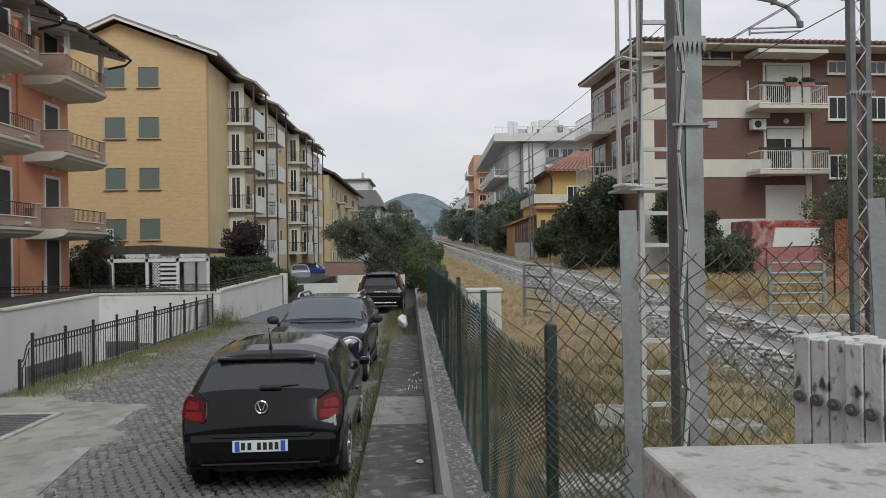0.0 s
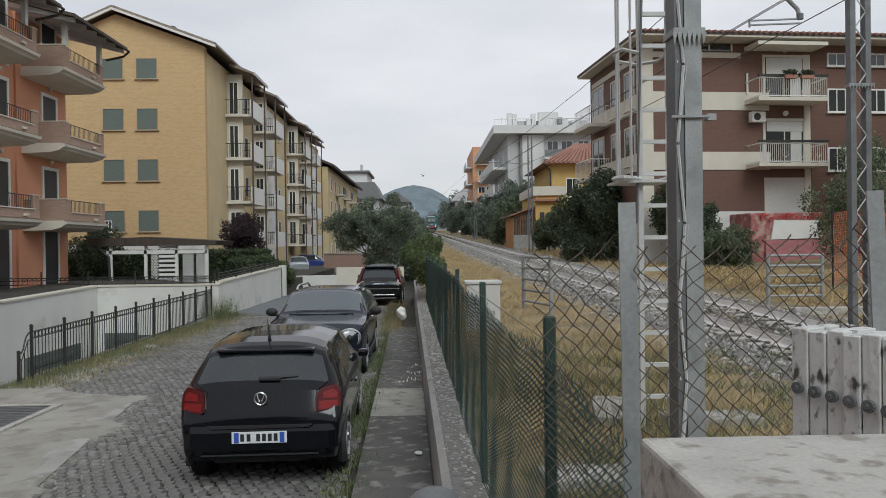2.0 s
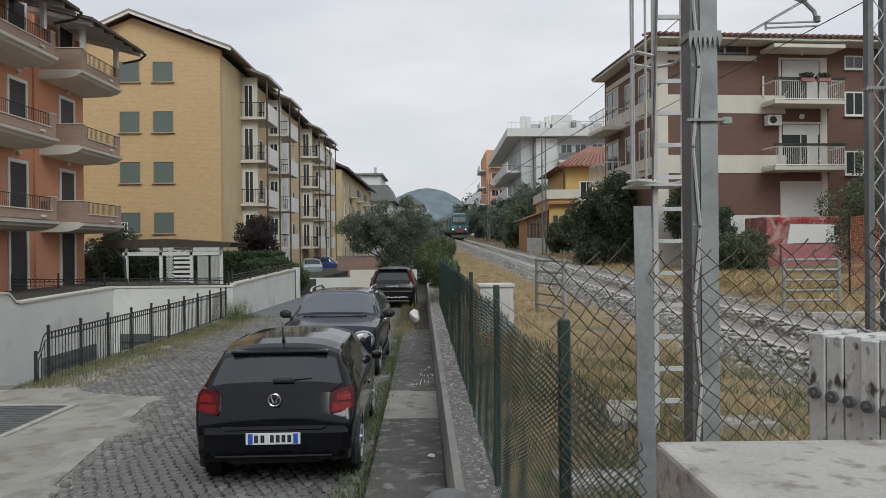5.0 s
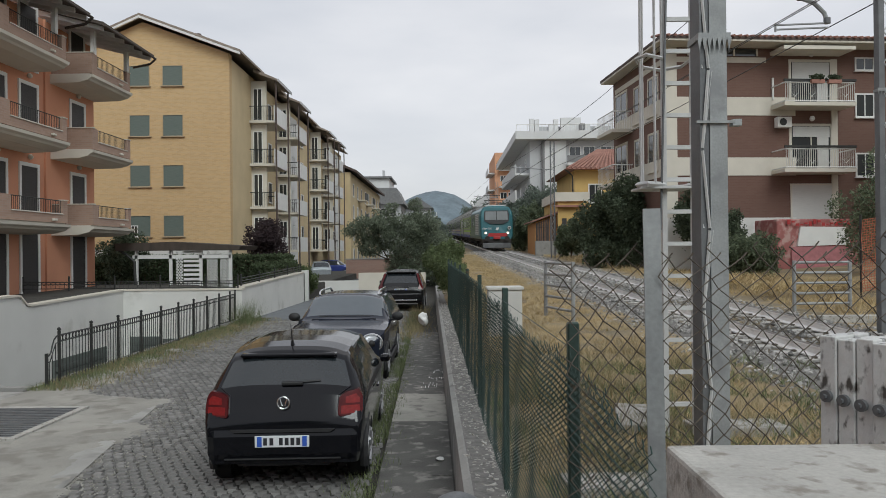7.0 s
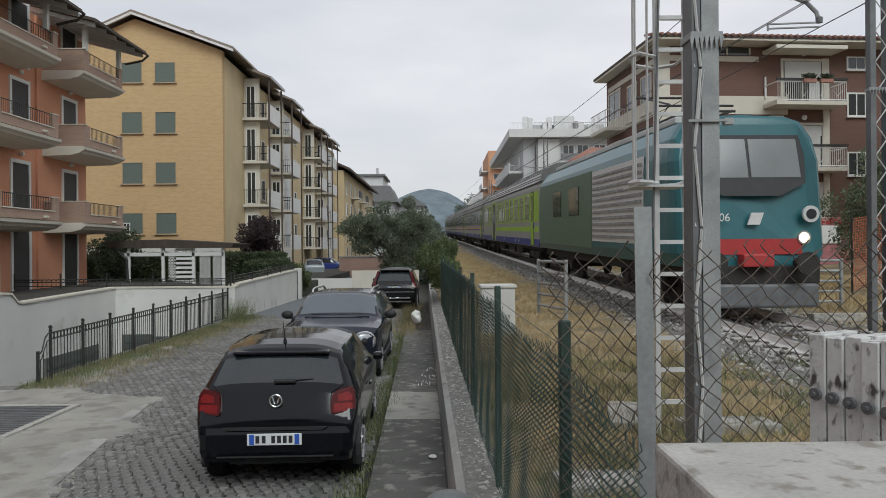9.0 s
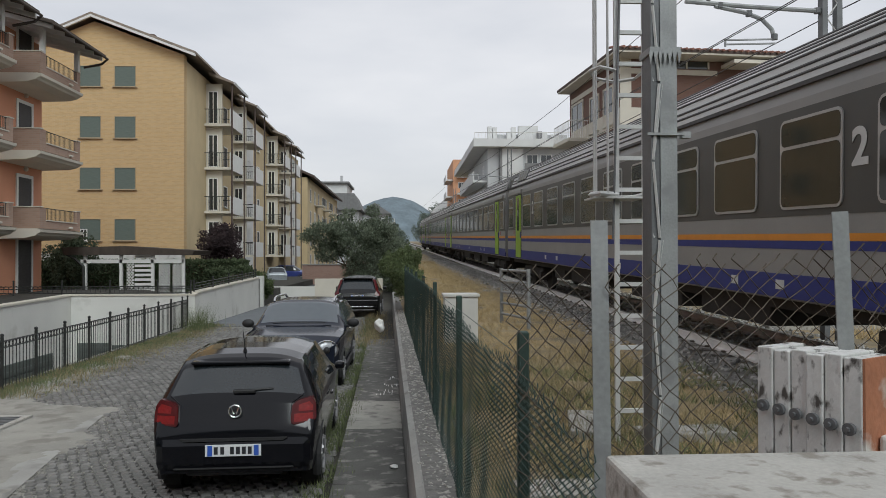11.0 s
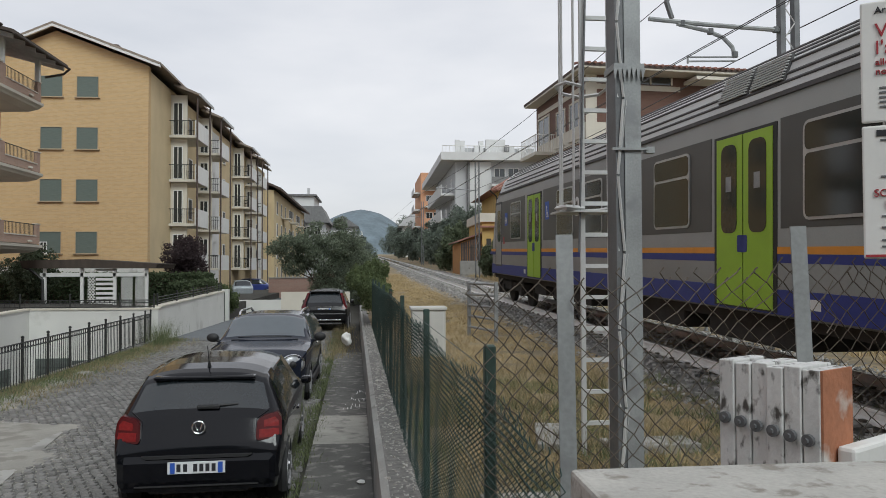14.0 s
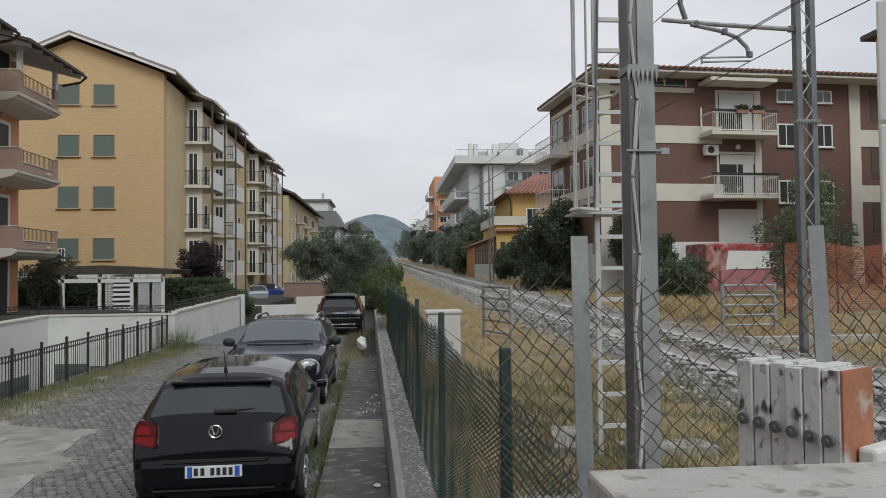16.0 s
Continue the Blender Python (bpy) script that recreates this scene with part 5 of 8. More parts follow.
def hatchback():
    y0 = 7.2
    e = thing("hatchback_car", "black hatchback parked with its rear lamps unlit", "car", -1.61, y0, street_z(y0 + 1.5), 2.2)
    st = [(0.0, 0.33, 0.64, 0.70, 0.72, 0.69), (0.05, 0.32, 0.70, 0.80, 0.755, 0.69), (0.14, 0.31, 0.86, 0.97, 0.775, 0.67), (0.2, 0.31, 0.90, 1.05, 0.785, 0.645), (0.40, 0.31, 0.92, 1.31, 0.80, 0.565), (0.46, 0.31, 0.93, 1.36, 0.80, 0.55), (0.54, 0.31, 0.94, 1.39, 0.802, 0.55), (0.8, 0.30, 0.935, 1.42, 0.81, 0.56), (1.2, 0.2, 0.93, 1.435, 0.82, 0.57), (1.7, 0.2, 0.92, 1.435, 0.83, 0.57), (2.2, 0.2, 0.91, 1.40, 0.84, 0.56), (2.9, 0.2, 0.9, 1.02, 0.835, 0.62), (3.1, 0.2, 0.86, 0.96, 0.83, 0.66), (3.7, 0.2, 0.74, 0.82, 0.79, 0.66), (3.97, 0.3, 0.58, 0.66, 0.62, 0.5)]

    def glass(c, j, nl, ns):
        x, y, z = c
        if 0.215 < y < 0.40 and j >= nl + ns:
            return True
        if nl <= j < nl + ns and 0.55 < y < 2.75 and z > 0.98 and z < 1.33 and not 1.28 < y < 1.36:
            return True
        return 2.25 < y < 2.86 and j >= nl + ns

    car_shell(e, 3.97, st, paint=CAR_BLACK, glass_test=glass)
    for x in (-0.785, 0.785):
        wheel(e, x, 0.70, 0.305)
        wheel(e, x, 3.17, 0.305)
    for s in (-1, 1):
        bm = BM()
        o = [(0.54, 0.95), (0.60, 0.985), (0.72, 1.01), (0.76, 0.95), (0.768, 0.81), (0.752, 0.772), (0.545, 0.765), (0.525, 0.80)]
        quad_patch(bm, [(s * x, 0.3 * (x - 0.5) + 0.32 * (z - 0.76), z) for x, z in o], 0.14)
        bmesh.ops.bevel(bm, geom=list(bm.edges), offset=0.008, segments=2, affect="EDGES")
        t = part("tail_lamp", bm, TAIL_RED, e, "dark red tail lamp")
        for o in ([(0.60, 0.945), (0.70, 0.97), (0.735, 0.93), (0.735, 0.885), (0.60, 0.885)], [(0.56, 0.865), (0.735, 0.865), (0.74, 0.81), (0.72, 0.79), (0.56, 0.79)]):
            bm = BM()
            quad_patch(bm, [(s * x, 0.3 * (x - 0.5) + 0.32 * (z - 0.76) - 0.004, z) for x, z in o], 0.02)
            part("lamp_segment", bm, TAIL_BRIGHT, t)
        bm = BM()
        rods(bm, [(s * 0.50, 0.045, 0.70), (s * 0.515, 0.05, 0.77), (s * 0.53, 0.13, 0.96), (s * 0.645, 0.2, 1.04)], 0.0045, 4)
        part("shut_line", bm, INK, e)
        bm = BM()
        box(bm, s * 0.82, 2.35, 0.94, s * 0.945, 2.46, 1.04, 0.035)
        part("wing_mirror", bm, CAR_BLACK, e)
        boxpart("door_handle", (s * 0.832, 1.25, 0.83, s * 0.862, 1.42, 0.86), CAR_BLACK, e, bev=0.01)
    boxpart("bumper", (-0.74, -0.03, 0.34, 0.74, 0.20, 0.68), CAR_BLACK, e, bev=0.085)
    boxpart("bumper_lip", (-0.56, -0.038, 0.372, 0.56, 0.02, 0.386), BLACK_PLASTIC, e, bev=0.01)
    boxpart("hatch_crease", (-0.5, 0.06, 0.70, 0.5, 0.075, 0.712), BLACK_PLASTIC, e)
    boxpart("rear_valance", (-0.46, 0.03, 0.29, 0.46, 0.3, 0.37), BLACK_PLASTIC, e, bev=0.03)
    boxpart("spoiler", (-0.485, 0.35, 1.30, 0.485, 0.52, 1.338), CAR_BLACK, e, bev=0.016)
    part("hatch_handle", prism(BM(), [(-0.5, 0.66), (0.5, 0.66), (0.46, 0.635), (-0.46, 0.635)], -0.04, 0.0), BLACK_PLASTIC, e)
    plate_part(e, -0.036, 0.495)
    bm = BM()
    rods(bm, [(0.058 * math.cos(a), 0.05, 0.90 + 0.058 * math.sin(a)) for a in np.linspace(0, 6.2832, 21)], 0.007, 6)
    rods(bm, [(-0.035, 0.055, 0.935), (-0.012, 0.05, 0.87), (0, 0.05, 0.895), (0.012, 0.05, 0.87), (0.035, 0.055, 0.935)], 0.006, 5)
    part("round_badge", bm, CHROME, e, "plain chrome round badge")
    bm = BM()
    for i in range(4):
        box(bm, -0.44 + i * 0.036, 0.055, 0.775, -0.412 + i * 0.036, 0.062, 0.797)
    part("model_badge", bm, CHROME, e)
    bm = BM()
    rods(bm, [(0.0, 0.20, 1.065), (0.16, 0.205, 1.075), (0.34, 0.225, 1.083)], 0.012, 6)
    box(bm, -0.04, 0.17, 1.045, 0.17, 0.22, 1.085, 0.012)
    part("rear_wiper", bm, BLACK_PLASTIC, e)
    bm = BM()
    rod(bm, (0.0, 0.62, 1.395), (0.0, 0.60, 1.44), 0.022, 8, 0.012)
    rod(bm, (0.0, 0.60, 1.435), (0.0, 0.50, 1.62), 0.006, 5, 0.004)
    part("aerial", bm, BLACK_PLASTIC, e)


def crossover():
    y0 = 13.35
    e = thing("crossover_car", "dark grey compact crossover parked nose first with roof rails", "car", -2.02, y0, street_z(y0 + 1.5))
    st = [(0.0, 0.35, 0.70, 0.78, 0.62, 0.55), (0.08, 0.28, 0.84, 0.90, 0.78, 0.66), (0.25, 0.26, 0.96, 1.0, 0.86, 0.72), (0.8, 0.25, 1.0, 1.07, 0.90, 0.74), (1.12, 0.25, 1.01, 1.10, 0.905, 0.74), (1.2, 0.25, 1.02, 1.14, 0.905, 0.75), (1.7, 0.25, 1.03, 1.50, 0.905, 0.66), (1.85, 0.25, 1.03, 1.55, 0.905, 0.655), (2.8, 0.25, 1.04, 1.565, 0.905, 0.66), (3.8, 0.25, 1.06, 1.51, 0.90, 0.66), (4.15, 0.27, 1.05, 1.15, 0.88, 0.68), (4.3, 0.35, 0.8, 0.9, 0.80, 0.66)]

    def glass(c, j, nl, ns):
        x, y, z = c
        if 1.22 < y < 1.74 and j >= nl + ns:
            return True
        return nl <= j < nl + ns and 1.45 < y < 3.9 and 1.08 < z < 1.46 and not 2.3 < y < 2.4 and not 3.2 < y < 3.28

    car_shell(e, 4.3, st, paint=CAR_GREY, glass_test=glass, glazing=WINDSCREEN)
    for x in (-0.88, 0.88):
        wheel(e, x, 0.80, 0.335, 0.22)
        wheel(e, x, 3.47, 0.335, 0.22)
    for s in (-1, 1):
        bm = BM()
        rods(bm, [(s * (0.64 + 0.19 * math.cos(a)), 0.0 + 0.065 * (1 + math.cos(a)), 0.755 + 0.155 * math.sin(a)) for a in np.linspace(0, 6.2832, 25)], 0.02, 6)
        h = part("headlamp", bm, CHROME, e, "round headlamp with chrome ring")
        bm = BM()
        bmesh.ops.create_uvsphere(bm, u_segments=16, v_segments=8, radius=1, matrix=pose(s * 0.64, 0.075, 0.755, 0, 0, s * 20) @ Matrix.Diagonal((0.19, 0.05, 0.148, 1)))
        part("lens", bm, HEAD_LENS, h, smooth=True)
        bm = BM()
        bmesh.ops.create_uvsphere(bm, u_segments=12, v_segments=8, radius=0.065, matrix=Matrix.Translation((s * 0.64, 0.045, 0.75)))
        part("projector", bm, BLACK_PLASTIC, h, smooth=True)
        bm = BM()
        bmesh.ops.create_uvsphere(bm, u_segments=12, v_segments=8, radius=1, matrix=pose(s * 1.02, 1.42, 1.12) @ Matrix.Diagonal((0.12, 0.07, 0.085, 1)))
        rod(bm, (s * 0.86, 1.42, 1.04), (s * 0.98, 1.42, 1.08), 0.03, 6)
        part("wing_mirror", bm, BLACK_PLASTIC, e, smooth=True)
        bm = BM()
        rods(bm, [(s * 0.60, 1.95, 1.51), (s * 0.61, 2.05, 1.57), (s * 0.615, 2.3, 1.595), (s * 0.615, 3.4, 1.585), (s * 0.61, 3.7, 1.50)], 0.024, 8)
        part("roof_rail", bm, CHROME, e, "bright silver roof rail")
        boxpart("door_handle", (s * 0.9, 2.05, 0.93, s * 0.925, 2.2, 0.96), CHROME, e, bev=0.008)
        boxpart("sill_cladding", (s * 0.86, 1.2, 0.22, s * 0.915, 3.1, 0.36), BLACK_PLASTIC, e, bev=0.02)
    boxpart("bonnet_edge", (-0.62, 1.13, 1.085, 0.62, 1.19, 1.105), BLACK_PLASTIC, e)
    boxpart("grille", (-0.42, -0.02, 0.42, 0.42, 0.06, 0.72), BLACK_PLASTIC, e, bev=0.03)
    boxpart("bumper", (-0.72, -0.04, 0.26, 0.72, 0.12, 0.44), CAR_GREY, e, bev=0.04)
    boxpart("sensor_housing", (-0.08, 1.68, 1.40, 0.08, 1.78, 1.47), BLACK_PLASTIC, e)
    bm = BM()
    rods(bm, [(-0.5, 1.2, 1.14), (0.05, 1.215, 1.145)], 0.012, 5)
    rods(bm, [(0.0, 1.2, 1.14), (0.5, 1.215, 1.145)], 0.012, 5)
    part("wiper", bm, BLACK_PLASTIC, e)


def estate():
    y0 = 30.6
    e = thing("estate_car", "black tall estate car parked with silver bumper trim", "car", -1.92, y0, street_z(y0 + 1.5))
    st = [(0.0, 0.38, 0.80, 0.9, 0.80, 0.74), (0.08, 0.32, 0.95, 1.05, 0.90, 0.76), (0.2, 0.3, 1.05, 1.15, 0.93, 0.74), (0.55, 0.3, 1.08, 1.62, 0.945, 0.66), (0.75, 0.3, 1.08, 1.68, 0.945, 0.65), (2.4, 0.3, 1.05, 1.71, 0.945, 0.66), (3.2, 0.3, 1.02, 1.12, 0.94, 0.72), (4.2, 0.3, 0.95, 1.02, 0.92, 0.72), (4.6, 0.35, 0.7, 0.8, 0.75, 0.6)]

    def glass(c, j, nl, ns):
        x, y, z = c
        return (0.22 < y < 0.54 and j >= nl + ns) or (nl <= j < nl + ns and 0.8 < y < 3.0 and 1.12 < z < 1.6)

    car_shell(e, 4.6, st, paint=CAR_DARK, glass_test=glass)
    for x in (-0.92, 0.92):
        wheel(e, x, 0.85, 0.36, 0.24)
        wheel(e, x, 3.6, 0.36, 0.24)
    for s in (-1, 1):
        bm = BM()
        o = [(0.62, 0.50, 1.58), (0.72, 0.52, 1.58), (0.86, 0.24, 1.12), (0.93, 0.18, 1.02), (0.90, 0.10, 0.92), (0.70, 0.06, 0.95), (0.76, 0.16, 1.14)]
        quad_patch(bm, [(s * x, y - 0.05, z) for x, y, z in o], 0.12)
        part("tail_lamp", bm, TAIL_RED, e, "tall red tail lamp")
        bm = BM()
        box(bm, s * 0.96, 2.8, 1.06, s * 1.12, 2.95, 1.2, 0.03)
        part("wing_mirror", bm, CAR_DARK, e)
    boxpart("bumper", (-0.86, -0.04, 0.42, 0.86, 0.14, 0.78), CAR_DARK, e, bev=0.05)
    boxpart("skid_trim", (-0.66, -0.06, 0.46, 0.66, 0.0, 0.52), CHROME, e, "silver bumper trim", bev=0.015)
    boxpart("spoiler", (-0.62, 0.4, 1.6, 0.62, 0.66, 1.66), CAR_DARK, e, bev=0.02)
    plate_part(e, 0.02, 0.86)
    boxpart("badge_bar", (-0.34, 0.05, 1.02, 0.34, 0.075, 1.045), CHROME, e)


def small_car(x, y, rz, paint, label, z):
    e = thing("small_car", label, "car", x, y, z, rz)
    st = [(0.0, 0.3, 0.75, 0.85, 0.72, 0.65), (0.1, 0.25, 0.88, 0.98, 0.8, 0.64), (0.5, 0.25, 0.9, 1.4, 0.82, 0.58), (0.8, 0.25, 0.9, 1.48, 0.82, 0.57), (2.2, 0.25, 0.9, 1.46, 0.82, 0.57), (2.9, 0.25, 0.88, 1.0, 0.81, 0.62), (3.5, 0.28, 0.72, 0.8, 0.75, 0.6), (3.65, 0.35, 0.6, 0.66, 0.6, 0.5)]

    def glass(c, j, nl, ns):
        xx, yy, zz = c
        return (0.15 < yy < 0.5 and j >= nl + ns) or (nl <= j < nl + ns and 0.6 < yy < 2.8 and 0.95 < zz < 1.38) or (2.25 < yy < 2.85 and j >= nl + ns)

    car_shell(e, 3.65, st, paint=paint, glass_test=glass)
    for xx in (-0.79, 0.79):
        wheel(e, xx, 0.65, 0.29)
        wheel(e, xx, 2.95, 0.29)


hatchback()
crossover()
estate()
small_car(-12.6, 71.4, -90, CAR_BLUE, "blue small car parked across the far street", ground_z(-6, 71.4) + 0.06)
small_car(-10.1, 60, 15, mat("silver_car_paint", (0.33, 0.36, 0.38), 0.35, metal=0.4, bump=0), "silver small car parked in the far street", ground_z(-6, 60) + 0.06)


# ---- the train: an electric locomotive and five coaches ----


def train_front(t):
    """How far along the track the locomotive's nose is; the train gains a little speed."""
    slip = float(np.interp(t, [0, 9.0, 10.5, 11.0, 11.5, 12.0, 12.5, 13.0, 13.5, 14.0, 14.5, 16.0], [0, -0.15, -0.40, -0.38, -0.34, -0.22, -0.10, 0.22, 0.45, 0.66, 0.90, 1.3]))
    return 240.436 + -23.8778 * t + -0.13690 * t * t + slip


HALF = 1.41
SECTION = [(-1.30, 0.92), (-1.41, 1.15), (-1.41, 1.9), (-1.41, 3.0), (-1.40, 3.4), (-1.34, 3.62), (-1.2, 3.96), (-0.82, 4.24), (0, 4.37)]
CARS = []


def section_loop(sec):
    return sec + [(-x, z) for x, z in sec[-2::-1]]


def side_panel(name, s, y0, y1, z0, z1, material, parent, out=0.012, label="", bev=0.0):
    x0, x1 = s * (HALF - 0.02), s * (HALF + out)
    return boxpart(name, (x0, y0, z0, x1, y1, z1), material, parent, label, bev)


def round_panel(name, s, y0, y1, z0, z1, r, material, parent, out):
    poly = []
    for cy, cz, a0 in ((y1 - r, z1 - r, 0), (y0 + r, z1 - r, 90), (y0 + r, z0 + r, 180), (y1 - r, z0 + r, 270)):
        for k in range(4):
            a = math.radians(a0 + k * 30)
            poly.append((cy + r * math.cos(a), cz + r * math.sin(a)))
    return part(name, prism(BM(), poly, s * (HALF - 0.02), s * (HALF + out), "x"), material, parent)


def train_window(e, s, yc, w, z0=2.06, z1=3.17, green=False):
    f = round_panel("window_frame", s, yc - w / 2, yc + w / 2, z0, z1, 0.1, ALU, e, 0.024)
    zs = z1 - 0.36
    round_panel("pane", s, yc - w / 2 + 0.035, yc + w / 2 - 0.035, z0 + 0.035, zs - 0.01, 0.07, FILM if green else TRAIN_PANE, f, 0.028)
    round_panel("pane", s, yc - w / 2 + 0.035, yc + w / 2 - 0.035, zs + 0.03, z1 - 0.035, 0.07, FILM if green else TRAIN_PANE, f, 0.028)


def train_door(e, s, y0, y1, leaf=TRAIN_GREEN, two=False):
    side_panel("door_recess", s, y0 - 0.06, y1 + 0.06, 0.98, 3.26, BLACK_PLASTIC, e, 0.012)
    n = 2 if two else 1
    w = (y1 - y0) / n
    for k in range(n):
        a, b = y0 + k * w + 0.015, y0 + (k + 1) * w - 0.015
        d = side_panel("door_leaf", s, a, b, 1.0, 3.22, leaf, e, 0.02)
        m = (a + b) / 2
        q = min(0.2, (b - a) * 0.3)
        round_panel("pane", s, m - q, m + q, 1.95, 3.12, 0.12, TRAIN_PANE, d, 0.026)
        side_panel("notice", s, m - 0.07, m + 0.07, 2.5, 2.7, GALV, d, 0.029)
        hy = b if k == 0 and two else a + 0.05
        round_panel("handle_plate", s, hy - 0.09, hy + 0.07, 1.7, 1.92, 0.03, leaf if leaf is TRAIN_RIB else TRAIN_BLUE, d, 0.024)


def bogie(e, y):
    b = boxpart("bogie", (-1.1, y - 1.5, 0.42, 1.1, y + 1.5, 0.72), UNDER, e, bev=0.05)
    for dy in (-1.25, 1.25):
        for s in (-1, 1):
            bm = BM()
            rod(bm, (s * 0.68, y + dy, 0.44), (s * 0.82, y + dy, 0.44), 0.44, 20)
            part("train_wheel", bm, UNDER, b)
            boxpart("axle_box", (s * 0.9, y + dy - 0.18, 0.32, s * 1.15, y + dy + 0.18, 0.6), UNDER, b, bev=0.03)
    for s in (-1, 1):
        bm = BM()
        rod(bm, (s * 1.0, y, 0.5), (s * 1.0, y, 0.95), 0.16, 10)
        part("air_spring", bm, UNDER, b)


def coach(name, label, kind):
    L = 25.8 if kind == "cab" else 26.1
    e = thing(name, label, "railway coach", group="train coaches")
    loop = section_loop(SECTION)
    bm = BM()
    rings = []
    stations = [(0.12, 1.0, 0.0)] + ([(L - 2.6, 1, 0), (L - 2.1, 0.995, 0.25), (L - 1.5, 0.965, 0.55), (L - 1.0, 0.9, 0.78), (L - 0.5, 0.79, 0.92), (L - 0.15, 0.63, 1.0), (L, 0.45, 1.0)] if kind == "cab" else [(L - 0.12, 1.0, 0)])
    for y, k, drop in stations:
        ring = []
        for x, z in loop:
            slant = drop * max(0, (z - 1.9)) * 0.72
            ring.append(bm.verts.new((x * k, y - slant, z - (0.15 * drop if z > 3.5 else 0))))
        rings.append(ring)
    n = len(loop)
    for r0, r1 in zip(rings, rings[1:]):
        for i in range(n):
            bm.faces.new((r0[i], r0[(i + 1) % n], r1[(i + 1) % n], r1[i]))
    bm.faces.new(rings[0])
    bm.faces.new(rings[-1][::-1])
    part("body", bm, TRAIN_GREY, e, smooth=kind == "cab")
    if kind == "cab":
        # wrap-round windscreen: the upper faces of the nose, lifted off the body
        ring_co = [[(x * k * 1.006, y - drop * max(0, z - 1.9) * 0.72 + 0.012, z - (0.15 * drop if z > 3.5 else 0)) for x, z in loop] for y, k, drop in stations]
        for a, b, mat_, nm in ((3, 5, WINDSCREEN, "windscreen_pane"), (5, 7, WINDSCREEN, "windscreen_pane"), (2, 3, INK, "windscreen_frame")):
            for lo, hi in ((4, 6), (n - 6, n - 4)):
                w = BM()
                for i in range(lo - 1, hi):
                    for q in range(a, min(b, len(stations) - 1)):
                        w.faces.new([w.verts.new(p) for p in (ring_co[q][i], ring_co[q][i + 1], ring_co[q + 1][i + 1], ring_co[q + 1][i])])
                part(nm, w, mat_, e)
    Ls = L - (2.7 if kind == "cab" else 0.15)
    # ribbed roof
    rf = BM()
    sec = [(-1.35, 3.58), (-1.365, 3.62), (-1.22, 3.99), (-0.83, 4.28), (0, 4.41), (0.83, 4.28), (1.22, 3.99), (1.365, 3.62), (1.35, 3.58)]
    prism(rf, sec, 0.1, Ls)
    roof = part("roof", rf, TRAIN_ROOF, e, "ribbed grey roof")
    for s in (-1, 1):
        for x, z in ((1.325, 3.72), (1.285, 3.825), (1.225, 3.975), (1.11, 4.072), (0.98, 4.168), (0.85, 4.266), (0.6, 4.318), (0.35, 4.358)):
            bm = BM()
            prism(bm, [(s * x + 0.022 * math.cos(a), z + 0.022 * math.sin(a)) for a in np.linspace(0, 5.24, 6)], 0.5, Ls - 0.5)
            part("roof_groove", bm, TRAIN_RIB, roof)
    for s in (-1, 1):
        boxpart("gutter", (s * 1.33, 0.12, 3.55, s * 1.405, Ls, 3.60), TRAIN_RIB, e)
        if kind == "bike":
            side_panel("livery_green", s, 0.3, 18.27, 1.57, 3.24, TRAIN_GREEN, e, 0.006)
            side_panel("livery_green", s, 18.27, L - 1.6, 1.97, 3.24, TRAIN_GREEN, e, 0.006)
            side_panel("livery_green", s, L - 1.6, L - 0.15, 2.12, 3.24, TRAIN_GREEN, e, 0.006)
            side_panel("livery_grey", s, 0.3, 16.75, 1.79, 1.99, TRAIN_GREY, e, 0.009)
        else:
            for b0, b1 in ((0.2, 6.95), (8.62, 17.5), (19.5, 22.58)) if kind == "cab" else ((0.15, 1.62), (2.98, L - 2.98), (L - 1.62, L - 0.15)):
                side_panel("window_band", s, b0, b1, 1.98, 3.28, TRAIN_DARK, e, 0.006)
            side_panel("stripe_orange", s, 0.15, Ls if kind != "cab" else L - 1.5, 1.68, 1.765, TRAIN_ORANGE, e, 0.006)
            side_panel("stripe_blue", s, 0.15, Ls if kind != "cab" else L - 1.3, 1.575, 1.677, TRAIN_BLUE, e, 0.006)
        side_panel("skirt_blue", s, 0.15, Ls if kind != "cab" else L - 1.6, 0.96, 1.26, TRAIN_BLUE, e, 0.004)
        if kind != "cab":
            for d0, d1 in ((0.6, 2.85), (L - 2.85, L - 0.6)):
                if kind == "mid":
                    boxpart("door_hood", (s * 1.36, d0, 3.28, s * 1.455, d1, 3.42), TRAIN_GREY, e, bev=0.015)
            for d0, d1 in ((0.02, 0.55), (L - 0.55, L - 0.02)):
                rc = [(x * 1.006, z * 1.004) for x, z in sec]
                part("roof_end", prism(BM(), rc, d0, d1), TRAIN_GREY, roof)
        for yy in (6.2, 7.4, 12.5, 18.0, 19.4):
            side_panel("data_panel", s, yy, yy + 0.2, 1.06, 1.18, TRAIN_WHITE, e, 0.008)
        if kind == "bike":
            wins = [(3.5 + 1.85 * k, 1.3) for k in range(8)] + [(20.3, 1.28), (22.05, 1.28), (23.65, 1.3), (25.15, 0.78)]
            train_door(e, s, 17.6, 18.95, TRAIN_RIB, True)
            train_door(e, s, 1.6, 2.4, TRAIN_GREEN)
            bm = BM()
            prism(bm, [(18.27 + 1.5 * math.cos(a), min(3.42, max(1.0, 2.05 + 1.45 * math.sin(a)))) for a in np.linspace(0, 6.28, 41)[:-1]], s * (HALF - 0.01), s * (HALF + 0.0075), "x")
            part("livery_ring", bm, TRAIN_GREEN, e)
            bm = BM()
